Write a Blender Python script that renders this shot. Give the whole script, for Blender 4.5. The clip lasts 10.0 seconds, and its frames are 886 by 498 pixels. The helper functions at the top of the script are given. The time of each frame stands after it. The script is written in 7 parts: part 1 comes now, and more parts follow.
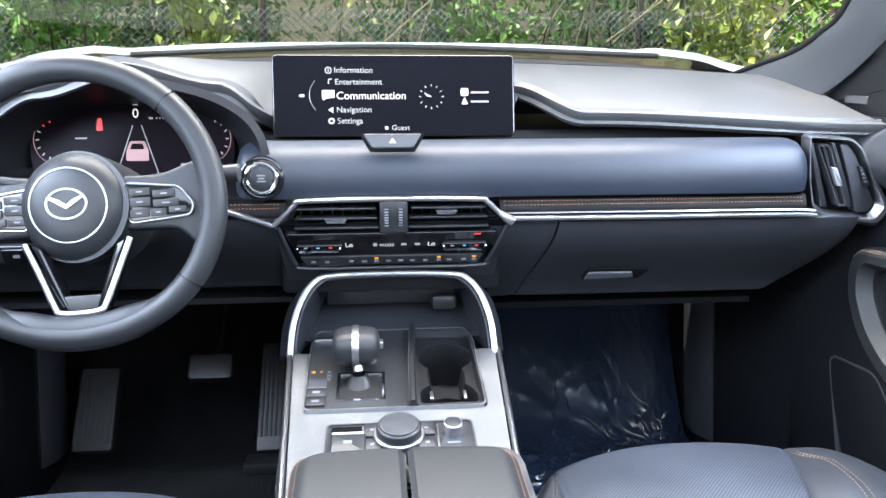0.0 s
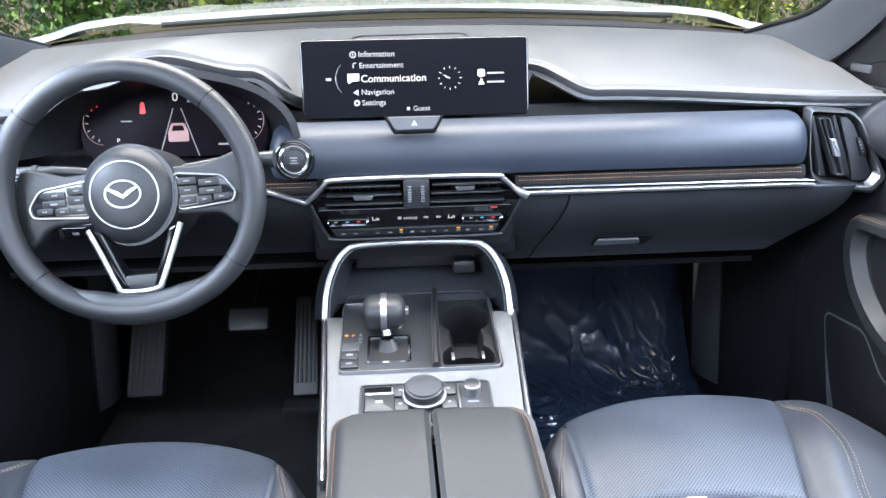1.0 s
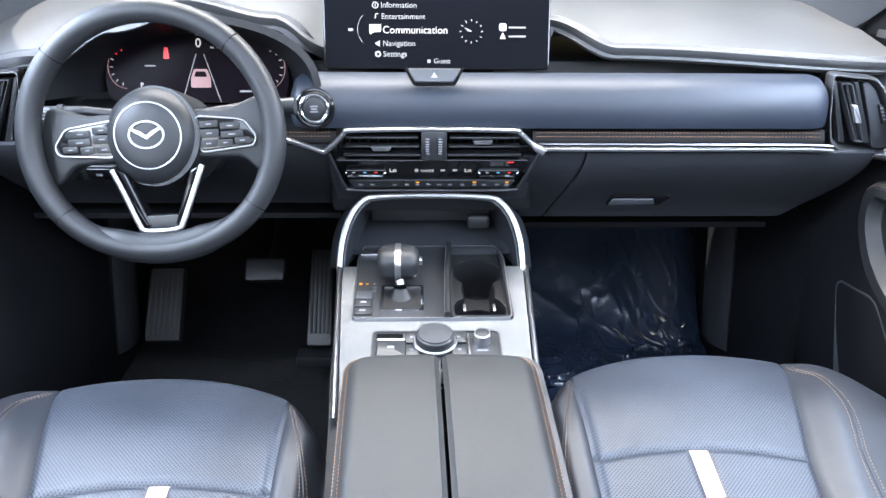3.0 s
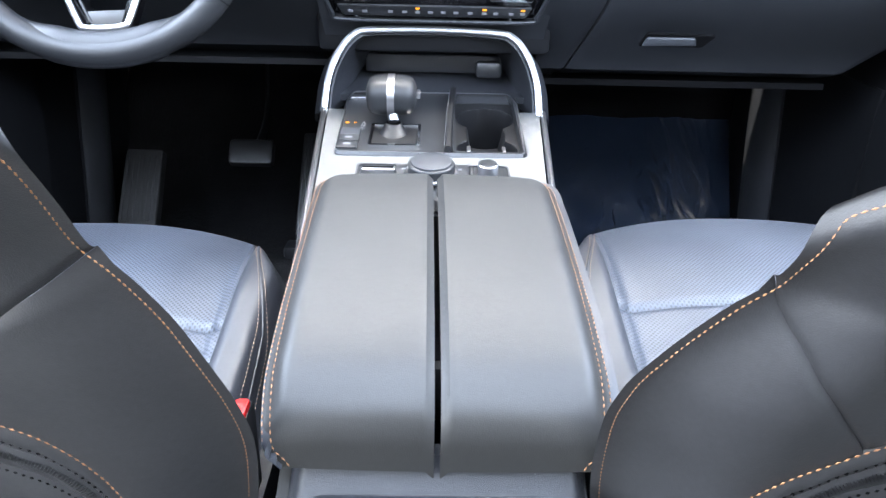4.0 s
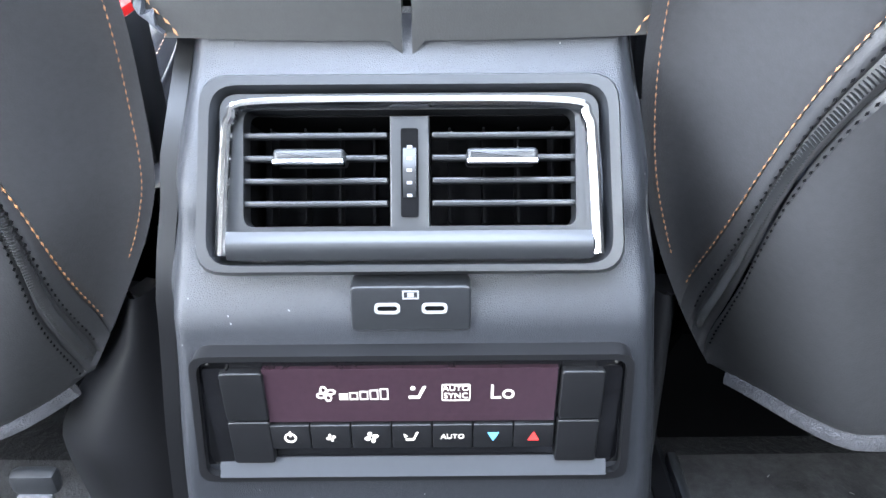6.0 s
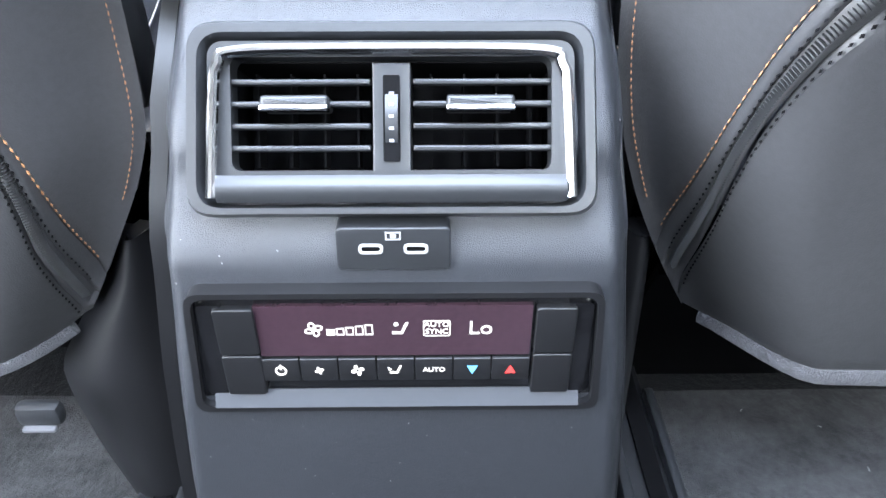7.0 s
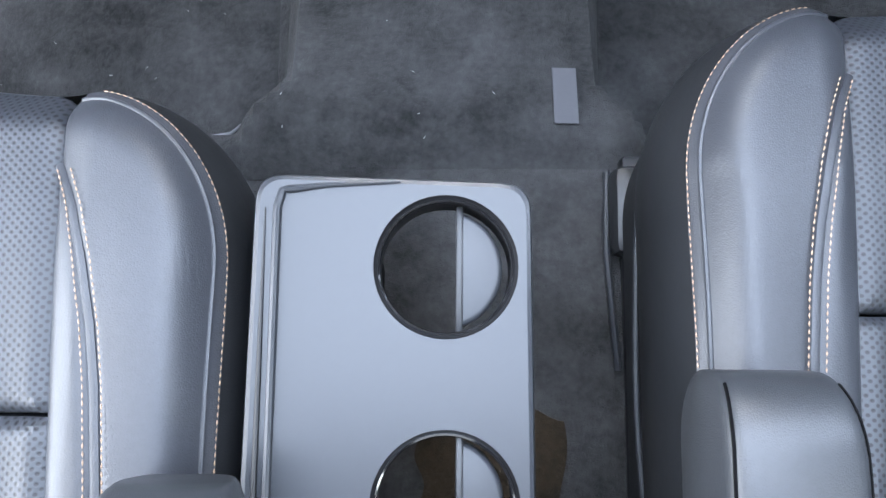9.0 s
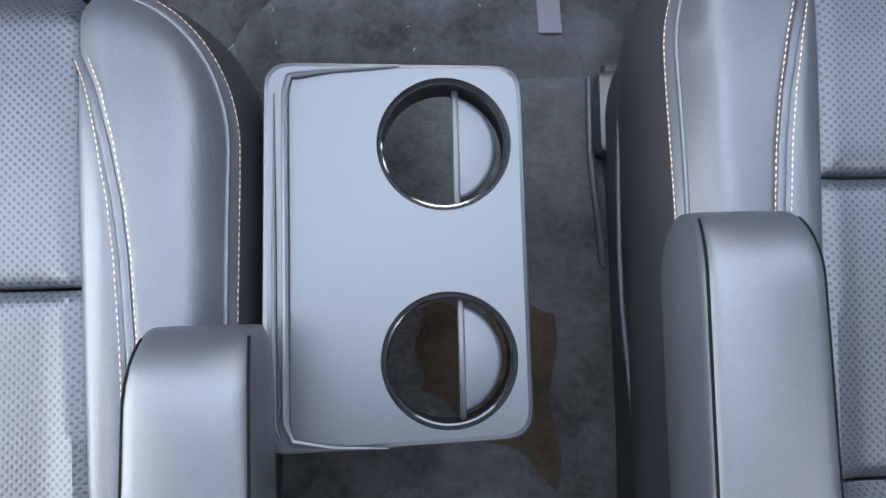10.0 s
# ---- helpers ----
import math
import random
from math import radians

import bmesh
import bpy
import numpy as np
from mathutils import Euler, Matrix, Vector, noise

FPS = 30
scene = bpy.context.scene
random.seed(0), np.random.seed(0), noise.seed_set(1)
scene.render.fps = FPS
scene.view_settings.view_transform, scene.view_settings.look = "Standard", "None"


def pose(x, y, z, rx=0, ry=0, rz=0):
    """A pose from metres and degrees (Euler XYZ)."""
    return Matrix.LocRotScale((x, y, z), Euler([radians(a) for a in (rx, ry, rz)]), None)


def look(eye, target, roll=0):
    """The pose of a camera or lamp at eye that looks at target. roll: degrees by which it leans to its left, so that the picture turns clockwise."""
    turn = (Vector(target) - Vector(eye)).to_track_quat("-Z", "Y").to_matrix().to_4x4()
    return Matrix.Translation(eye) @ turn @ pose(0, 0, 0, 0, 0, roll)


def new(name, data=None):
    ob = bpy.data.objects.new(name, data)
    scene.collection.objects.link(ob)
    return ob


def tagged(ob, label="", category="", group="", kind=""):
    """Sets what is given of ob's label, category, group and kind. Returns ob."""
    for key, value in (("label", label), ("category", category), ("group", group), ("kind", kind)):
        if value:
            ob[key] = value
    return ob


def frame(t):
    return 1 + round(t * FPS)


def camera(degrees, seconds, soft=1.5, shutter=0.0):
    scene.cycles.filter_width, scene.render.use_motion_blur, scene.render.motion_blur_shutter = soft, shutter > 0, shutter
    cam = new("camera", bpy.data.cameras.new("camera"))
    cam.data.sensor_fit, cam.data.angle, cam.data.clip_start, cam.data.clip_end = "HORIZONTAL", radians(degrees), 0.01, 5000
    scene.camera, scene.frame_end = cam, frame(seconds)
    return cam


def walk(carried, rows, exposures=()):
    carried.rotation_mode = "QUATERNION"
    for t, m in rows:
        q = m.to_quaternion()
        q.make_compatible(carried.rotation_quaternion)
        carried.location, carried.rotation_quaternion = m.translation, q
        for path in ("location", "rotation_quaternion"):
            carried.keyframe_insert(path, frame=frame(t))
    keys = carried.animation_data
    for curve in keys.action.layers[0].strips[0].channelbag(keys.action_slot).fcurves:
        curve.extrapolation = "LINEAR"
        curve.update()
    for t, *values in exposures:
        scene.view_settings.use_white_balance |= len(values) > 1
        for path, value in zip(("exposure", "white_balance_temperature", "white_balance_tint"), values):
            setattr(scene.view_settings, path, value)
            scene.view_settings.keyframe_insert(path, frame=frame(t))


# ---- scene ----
cam = camera(62.5, 10.0)
PATH = [
    (0, (-0.019, -0.092, 0.88), (0.152, 1.841, 0.396), 0.1),
    (0.5, (-0.01, -0.136, 0.947), (0.112, 1.769, 0.35), -0.8),
    (1, (-0.021, -0.162, 0.976), (0.085, 1.717, 0.3), -1.0),
    (1.5, (-0.019, -0.188, 0.99), (0.063, 1.673, 0.261), -1.1),
    (2, (-0.027, -0.194, 0.996), (0.05, 1.657, 0.244), -0.6),
    (3.5, (-0.01, -0.166, 0.879), (0.04, 1.682, 0.118), 1.1),
    (3.8, (0.012, -0.124, 0.794), (0.041, 1.698, -0.029), 1.1),
    (4, (0.005, -0.095, 0.708), (0.03, 1.729, -0.112), 1.4),
    (4.3, (0.002, -0.062, 0.587), (0.01, 1.771, -0.214), 1.4),
    (4.5, (0.01, -0.039, 0.545), (0.008, 1.773, -0.302), 1.4),
    (5, (0.015, -0.018, 0.489), (0.033, 1.735, -0.474), 1.2),
    (5.5, (0.023, -0.019, 0.465), (0.032, 1.703, -0.552), 0.2),
    (5.7, (0.023, -0.021, 0.457), (0.027, 1.686, -0.584), -0.2),
    (7, (0.03, -0.037, 0.465), (0.051, 1.571, -0.724), 0.1),
    (7.5, (0.024, -0.057, 0.53), (0.073, 1.192, -1.031), 3.8),
    (7.7, (0.022, -0.074, 0.56), (0.085, 0.982, -1.138), 5.4),
    (8, (0.017, -0.115, 0.601), (0.085, 0.673, -1.235), 7.1),
    (8.5, (0.008, -0.156, 0.627), (0.06, 0.289, -1.322), 7.9),
    (9, (-0.002, -0.184, 0.641), (0.023, 0.088, -1.34), 5.8),
    (9.5, (-0.008, -0.221, 0.66), (0.022, -0.049, -1.333), 9.4),
    (10, (-0.012, -0.234, 0.668), (0.059, -0.074, -1.325), 22.7),
]
walk(cam, [(t, look(eye, target, roll)) for t, eye, target, roll in PATH], [(0.0, 1.45), (2.0, 1.35), (3.5, 1.5), (4.0, 1.85), (4.5, 1.95), (5.0, 2.1), (5.5, 2.6), (7.0, 2.95), (7.5, 3.0), (8.0, 2.7), (8.25, 2.3), (8.5, 2.05), (9.0, 1.8), (9.5, 1.75), (10.0, 1.75)])

# ---- world, sun, exposure ----
world = bpy.data.worlds.new("sky")
scene.world = world
world.use_nodes = True
SUN_ELEV, SUN_AZ = 74.0, -88.0          # degrees; azimuth from straight ahead towards the right
wn = world.node_tree
sky = wn.nodes.new("ShaderNodeTexSky")
sky.sky_type = "NISHITA"
sky.sun_disc = False
sky.sun_elevation, sky.sun_rotation = radians(SUN_ELEV), radians(SUN_AZ)
wn.links.new(sky.outputs[0], wn.nodes["Background"].inputs[0])
wn.nodes["Background"].inputs[1].default_value = 0.15
sun = new("sun", bpy.data.lights.new("sun", "SUN"))
sun.data.energy, sun.data.angle, sun.data.color = 5.0, radians(1.0), (1.0, 0.94, 0.84)
se, sa = radians(SUN_ELEV), radians(SUN_AZ)
sun_way = Vector((math.sin(sa) * math.cos(se), math.cos(sa) * math.cos(se), math.sin(se)))
sun.matrix_world = look(sun_way * 30, (0, 0, 0))


def window_lamp(name, eye, target, width, height, power, color):
    """An added area lamp inside one opening, standing in for its sky light."""
    l = new(name, bpy.data.lights.new(name, "AREA"))
    l.data.shape, l.data.size, l.data.size_y, l.data.energy, l.data.color = "RECTANGLE", width, height, power, color
    l.matrix_world = look(eye, target)


COOL = (0.77, 0.91, 1.16)
window_lamp("roof_light", (0, 0.08, 1.19), (0, 0.08, 0), 0.90, 0.90, 9.5, COOL)
window_lamp("windscreen_light", (0, 1.04, 1.165), (0, 0.98, 0.5), 1.2, 0.16, 9.0, (0.99, 0.97, 0.95))
window_lamp("left_window_light", (-0.80, 0.55, 1.02), (0, 0.50, 0.4), 0.9, 0.30, 12.0, COOL)
window_lamp("right_window_light", (0.80, 0.55, 1.02), (0, 0.50, 0.4), 0.9, 0.30, 10.5, COOL)
window_lamp("open_door_light", (-0.80, -0.22, 0.62), (0.2, 0.15, 0.1), 0.80, 0.75, 8.0, (0.88, 0.94, 1.03))
window_lamp("rear_right_light", (0.80, -0.75, 1.02), (0, -0.1, 0.3), 0.7, 0.30, 9.0, (0.86, 0.94, 1.02))
window_lamp("rear_window_light", (0, -1.28, 1.02), (0, 0.2, 0.4), 1.3, 0.30, 2.2, (0.85, 0.93, 1.03))

# ---- materials ----


def nodes_of(name):
    m = bpy.data.materials.new(name)
    m.use_nodes = True
    return m, m.node_tree, m.node_tree.nodes["Principled BSDF"]


def add(nt, kind, **values):
    n = nt.nodes.new(kind)
    for key, value in values.items():
        n.inputs[key].default_value = value
    return n


def math_node(nt, op, a, b=None):
    n = nt.nodes.new("ShaderNodeMath")
    n.operation = op
    for i, v in ((0, a), (1, b)):
        if v is None:
            continue
        if isinstance(v, (int, float)):
            n.inputs[i].default_value = v
        else:
            nt.links.new(v, n.inputs[i])
    return n.outputs[0]


def noise_tex(nt, vec, scale, detail=3.0, rough=0.55):
    n = add(nt, "ShaderNodeTexNoise", Scale=scale, Detail=detail, Roughness=rough)
    nt.links.new(vec, n.inputs["Vector"])
    return n.outputs["Fac"]


def ramp(nt, fac, low, high, lo=0.3, hi=0.7):
    r = nt.nodes.new("ShaderNodeValToRGB")
    r.color_ramp.elements[0].position, r.color_ramp.elements[1].position = lo, hi
    r.color_ramp.elements[0].color, r.color_ramp.elements[1].color = (*low, 1), (*high, 1)
    nt.links.new(fac, r.inputs[0])
    return r.outputs[0]


def bump(nt, height, strength, distance, before=None):
    b = add(nt, "ShaderNodeBump", Strength=strength, Distance=distance)
    nt.links.new(height, b.inputs["Height"])
    if before is not None:
        nt.links.new(before, b.inputs["Normal"])
    return b.outputs[0]


def shade(k, c):
    return tuple(k * v for v in c)


def surface(name, color, rough, metal=0.0, vary=0.25, grain=0.0, grain_scale=700.0, wear=9.0, spec=0.5, coat=0.0,
            rough_vary=0.08, sheen=0.0):
    """A material with colour varied at two scales, grain relief and uneven gloss."""
    m, nt, b = nodes_of(name)
    vec = add(nt, "ShaderNodeTexCoord").outputs["Object"]
    large, fine = noise_tex(nt, vec, wear, 4), noise_tex(nt, vec, wear * 30, 2)
    mixed = math_node(nt, "ADD", math_node(nt, "MULTIPLY", large, 0.65), math_node(nt, "MULTIPLY", fine, 0.35))
    nt.links.new(ramp(nt, mixed, shade(1 - vary, color), shade(1 + vary, color)), b.inputs["Base Color"])
    r = math_node(nt, "ADD", math_node(nt, "MULTIPLY", large, 2 * rough_vary), rough - rough_vary)
    nt.links.new(r, b.inputs["Roughness"])
    b.inputs["Metallic"].default_value = metal
    b.inputs["Specular IOR Level"].default_value = spec
    b.inputs["Coat Weight"].default_value = coat
    b.inputs["Sheen Weight"].default_value = sheen
    if grain:
        v = add(nt, "ShaderNodeTexVoronoi", Scale=grain_scale)
        v.feature = "DISTANCE_TO_EDGE"
        nt.links.new(vec, v.inputs["Vector"])
        normal = bump(nt, math_node(nt, "MINIMUM", v.outputs["Distance"], 0.25), grain, 0.0006)
        normal = bump(nt, noise_tex(nt, vec, 60, 3), 0.12, 0.002, normal)
        nt.links.new(normal, b.inputs["Normal"])
    return m


def perforated(name, color, rough, pitch=0.0052, hole=0.17, spec=0.5):
    """Leather with staggered rows of punched holes."""
    m, nt, b = nodes_of(name)
    vec = add(nt, "ShaderNodeTexCoord").outputs["Object"]
    sep = nt.nodes.new("ShaderNodeSeparateXYZ")
    nt.links.new(vec, sep.inputs[0])

    def lattice(shift):
        terms = []
        for axis in ("X", "Y"):
            f = math_node(nt, "FRACT", math_node(nt, "ADD", math_node(nt, "DIVIDE", sep.outputs[axis], pitch), shift + 50.0))
            d = math_node(nt, "SUBTRACT", f, 0.5)
            terms.append(math_node(nt, "MULTIPLY", d, d))
        return math_node(nt, "SQRT", math_node(nt, "ADD", *terms))

    near = math_node(nt, "MINIMUM", lattice(0.0), lattice(0.5))
    large, fine = noise_tex(nt, vec, 8, 4), noise_tex(nt, vec, 250, 2)
    base = ramp(nt, large, shade(0.8, color), shade(1.2, color))
    mix = nt.nodes.new("ShaderNodeMix")
    mix.data_type = "RGBA"
    holes = ramp(nt, near, (1, 1, 1), (0, 0, 0), hole * 0.7, hole * 1.25)
    nt.links.new(holes, mix.inputs["Factor"])
    nt.links.new(base, mix.inputs["A"])
    mix.inputs["B"].default_value = (0.004, 0.004, 0.005, 1)
    nt.links.new(mix.outputs["Result"], b.inputs["Base Color"])
    nt.links.new(math_node(nt, "ADD", math_node(nt, "MULTIPLY", large, 0.14), rough - 0.07), b.inputs["Roughness"])
    b.inputs["Specular IOR Level"].default_value = spec
    normal = bump(nt, math_node(nt, "MINIMUM", near, hole * 1.5), 0.5, 0.0012)
    normal = bump(nt, fine, 0.1, 0.0006, normal)
    nt.links.new(normal, b.inputs["Normal"])
    return m


def mesh_metal(name):
    """Silver trim with a fine woven relief."""
    m, nt, b = nodes_of(name)
    vec = add(nt, "ShaderNodeTexCoord").outputs["Object"]
    sep = nt.nodes.new("ShaderNodeSeparateXYZ")
    nt.links.new(vec, sep.inputs[0])
    waves = []
    for axis in ("X", "Y"):
        waves.append(math_node(nt, "SINE", math_node(nt, "MULTIPLY", sep.outputs[axis], 2 * math.pi / 0.0026)))
    h = math_node(nt, "MULTIPLY", *waves)
    base = ramp(nt, math_node(nt, "ADD", math_node(nt, "MULTIPLY", h, 0.5), 0.5), (0.09, 0.093, 0.10), (0.30, 0.31, 0.32), 0.2, 0.8)
    nt.links.new(base, b.inputs["Base Color"])
    b.inputs["Metallic"].default_value, b.inputs["Roughness"].default_value = 0.85, 0.45
    nt.links.new(bump(nt, h, 0.35, 0.0008), b.inputs["Normal"])
    return m


def carpet_mat(name, dark, light):
    m, nt, b = nodes_of(name)
    vec = add(nt, "ShaderNodeTexCoord").outputs["Object"]
    nap, fibre, tuft = noise_tex(nt, vec, 11, 6, 0.62), noise_tex(nt, vec, 900, 2), noise_tex(nt, vec, 160, 3)
    strokes = noise_tex(nt, vec, 34, 4, 0.6)
    mixed = math_node(nt, "ADD", math_node(nt, "MULTIPLY", nap, 0.55), math_node(nt, "ADD", math_node(nt, "MULTIPLY", strokes, 0.25), math_node(nt, "MULTIPLY", tuft, 0.20)))
    nt.links.new(ramp(nt, mixed, dark, light, 0.36, 0.66), b.inputs["Base Color"])
    b.inputs["Roughness"].default_value = 0.95
    b.inputs["Specular IOR Level"].default_value = 0.15
    b.inputs["Sheen Weight"].default_value = 0.08
    b.inputs["Sheen Roughness"].default_value = 0.5
    n = bump(nt, fibre, 0.7, 0.002)
    nt.links.new(bump(nt, tuft, 0.5, 0.004, n), b.inputs["Normal"])
    return m


def glowing(name, color, strength):
    m, nt, b = nodes_of(name)
    b.inputs["Base Color"].default_value = (*shade(0.2, color), 1)
    b.inputs["Emission Color"].default_value, b.inputs["Emission Strength"].default_value = (*color, 1), strength
    b.inputs["Roughness"].default_value = 0.4
    return m


def pane_mat(name, tint):
    m, nt, b = nodes_of(name)
    nt.nodes.remove(b)
    clear, gloss, fres = nt.nodes.new("ShaderNodeBsdfTransparent"), add(nt, "ShaderNodeBsdfGlossy", Roughness=0.02), add(nt, "ShaderNodeLayerWeight", Blend=0.5)
    clear.inputs[0].default_value = (*tint, 1)
    mix = nt.nodes.new("ShaderNodeMixShader")
    edge = math_node(nt, "POWER", fres.outputs["Facing"], 4.0)
    nt.links.new(math_node(nt, "ADD", math_node(nt, "MULTIPLY", edge, 0.45), 0.045), mix.inputs[0])
    nt.links.new(clear.outputs[0], mix.inputs[1])
    nt.links.new(gloss.outputs[0], mix.inputs[2])
    nt.links.new(mix.outputs[0], nt.nodes["Material Output"].inputs[0])
    return m


LEATHER = surface("black_leather", (0.030, 0.032, 0.038), 0.42, spec=0.55, vary=0.18, grain=0.35, grain_scale=620)
LEATHER_TOP = surface("armrest_leather", (0.027, 0.0265, 0.0255), 0.50, spec=0.4, vary=0.15, grain=0.25, grain_scale=700)
LEATHER_ARM = surface("rear_armrest_leather", (0.030, 0.032, 0.036), 0.42, spec=0.6, vary=0.15, grain=0.3, grain_scale=800)
LEATHER_BACK = surface("seat_back_leather", (0.038, 0.038, 0.040), 0.42, vary=0.2, grain=0.25, grain_scale=600)
PERF = perforated("perforated_leather", (0.030, 0.033, 0.040), 0.46, pitch=0.0049, hole=0.20)
PERF_FINE = perforated("fine_perforated_leather", (0.056, 0.064, 0.082), 0.42, pitch=0.0054, hole=0.23)
WHEEL = surface("wheel_leather", (0.015, 0.016, 0.018), 0.46, spec=0.4, vary=0.15, grain=0.3, grain_scale=700)
SOFT = surface("soft_dash_skin", (0.066, 0.067, 0.069), 0.46, vary=0.15, grain=0.4, grain_scale=520)
BAND = surface("dash_leather", (0.018, 0.023, 0.034), 0.46, spec=0.4, vary=0.12, grain=0.2, grain_scale=650)
PLASTIC = surface("grained_plastic", (0.026, 0.028, 0.033), 0.42, vary=0.15, grain=0.7, grain_scale=1000)
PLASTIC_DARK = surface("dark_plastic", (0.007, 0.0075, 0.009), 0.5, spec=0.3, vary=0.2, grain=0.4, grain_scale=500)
SMOOTH = surface("smooth_black_plastic", (0.018, 0.019, 0.021), 0.36, vary=0.15)
GREY_PLASTIC = surface("grey_satin_plastic", (0.038, 0.041, 0.047), 0.40, vary=0.08)
TRAY = surface("tray_grey_plastic", (0.028, 0.0305, 0.036), 0.34, vary=0.04, rough_vary=0.02)
GLOSS = surface("gloss_black", (0.006, 0.006, 0.007), 0.09, vary=0.2, rough_vary=0.02)
KEY_BLACK = surface("matt_black_keys", (0.007, 0.007, 0.008), 0.42, vary=0.15)
SATIN_DARK = surface("dark_satin_plastic", (0.045, 0.047, 0.052), 0.3, vary=0.1)
STRIP = surface("dark_stitched_strip", (0.009, 0.008, 0.008), 0.6, vary=0.2, spec=0.2)
# Near-black for seams, and for shade painted into gaps, vents and under parts.
SEAM_AND_SHADE = surface("seam_and_shade_black", (0.0025, 0.0025, 0.003), 0.8, vary=0.3, spec=0.08)
CHROME = surface("satin_chrome", (0.46, 0.46, 0.475), 0.32, metal=1.0, vary=0.06, rough_vary=0.05)
BRIGHT = surface("bright_chrome", (0.82, 0.82, 0.84), 0.12, metal=1.0, vary=0.04, rough_vary=0.03)
SATIN = surface("satin_silver", (0.48, 0.49, 0.51), 0.38, metal=0.75, vary=0.06, rough_vary=0.05)
WOVEN = mesh_metal("woven_silver_trim")
SCREEN = surface("screen_glass", (0.003, 0.0033, 0.005), 0.10, vary=0.15, spec=0.012, rough_vary=0.02)
CLUSTER = surface("cluster_glass", (0.005, 0.003, 0.005), 0.3, vary=0.3, spec=0.03, rough_vary=0.02)
DISPLAY = surface("display_window", (0.030, 0.016, 0.022), 0.2, vary=0.2, rough_vary=0.03)
THREAD = surface("copper_thread", (0.38, 0.18, 0.08), 0.7, vary=0.2)
THREAD_PALE = surface("pale_thread", (0.36, 0.24, 0.16), 0.7, vary=0.2)
STRIPE = surface("copper_stripe", (0.42, 0.32, 0.27), 0.55, vary=0.08, grain=0.2)
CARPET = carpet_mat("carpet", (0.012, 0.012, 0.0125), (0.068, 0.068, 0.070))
# Darker copy of the carpet, with the footwell shade put into its colour.
CARPET_SHADED = carpet_mat("shaded_carpet", (0.0018, 0.0018, 0.0022), (0.007, 0.007, 0.008))
BROWN_CARPET = carpet_mat("brown_carpet", (0.007, 0.005, 0.0035), (0.045, 0.032, 0.020))
FELT = carpet_mat("felt_edging", (0.05, 0.05, 0.055), (0.12, 0.12, 0.13))
RUBBER = surface("rubber", (0.009, 0.009, 0.0095), 0.6, vary=0.2, grain=0.3)
FILM = surface("plastic_film", (0.016, 0.025, 0.046), 0.20, vary=0.3, rough_vary=0.05, spec=0.9, coat=0.6)
WHITE_PAINT = surface("white_car_paint", (0.80, 0.80, 0.79), 0.25, vary=0.03, coat=0.8)
RED = surface("red_plastic", (0.60, 0.012, 0.012), 0.4, vary=0.1)
GREY_TAG = surface("grey_tag", (0.085, 0.085, 0.095), 0.7, vary=0.05)
PILLAR = surface("pillar_plastic", (0.036, 0.041, 0.050), 0.55, vary=0.08, grain=0.4, grain_scale=700)
HEADLINER = surface("headliner_cloth", (0.45, 0.44, 0.42), 0.9, vary=0.06, grain=0.3)
DUST = surface("lint", (0.30, 0.30, 0.30), 0.9, vary=0.1)
WHITE_MARK = glowing("lit_white", (1.0, 0.98, 0.96), 0.29)
ICON_GREY = glowing("lit_grey", (0.75, 0.75, 0.78), 0.14)
PRINT = surface("printed_grey", (0.20, 0.20, 0.215), 0.6, vary=0.05)
PINK_MARK = glowing("lit_pink", (1.0, 0.55, 0.55), 0.12)
RED_MARK = glowing("lit_red", (1.0, 0.06, 0.06), 0.35)
AMBER = glowing("lit_amber", (1.0, 0.35, 0.02), 0.5)
BLUE_MARK = glowing("lit_blue", (0.15, 0.55, 0.95), 0.35)
PANE = pane_mat("clear_glass", (0.88, 0.92, 0.90))
DARK_PANE = pane_mat("tinted_glass", (0.30, 0.32, 0.32))
# Tint of the unseen roof glass, set near-black to hold back the sun.
ROOF_PANE = pane_mat("sun_blocking_glass", (0.03, 0.033, 0.033))

# ---- building helpers ----
ID = Matrix.Identity(4)


def finish(name, bm, material, parent, label="", sharp=35, at=None):
    me = bpy.data.meshes.new(name)
    bmesh.ops.recalc_face_normals(bm, faces=bm.faces)
    if at is not None:
        bm.transform(at)
    bm.to_mesh(me)
    bm.free()
    me.materials.append(material)
    me.shade_smooth()
    me.set_sharp_from_angle(angle=radians(sharp))
    ob = new(name, me)
    if parent is not None:
        ob.parent = parent
    if label:
        ob["label"] = label
    return ob


def part(name, bm, material, parent, label="", at=None, sharp=35):
    return finish(name, bm, material, parent, label, sharp, at)


def thing(name, label, category, group="", kind="", at=ID):
    ob = new(name)
    ob.empty_display_size = 0.05
    ob.matrix_basis = at
    return tagged(ob, label, category, group, kind)


def single(name, bm, material, label, category, group="", kind="", at=None, sharp=35):
    return tagged(finish(name, bm, material, None, label, sharp, at), label, category, group, kind)


def fresh():
    return bmesh.new()


def join_mesh(bm, verts, faces):
    vs = [bm.verts.new(v) for v in verts]
    for f in faces:
        try:
            bm.faces.new([vs[i] for i in f])
        except ValueError:
            pass
    return vs


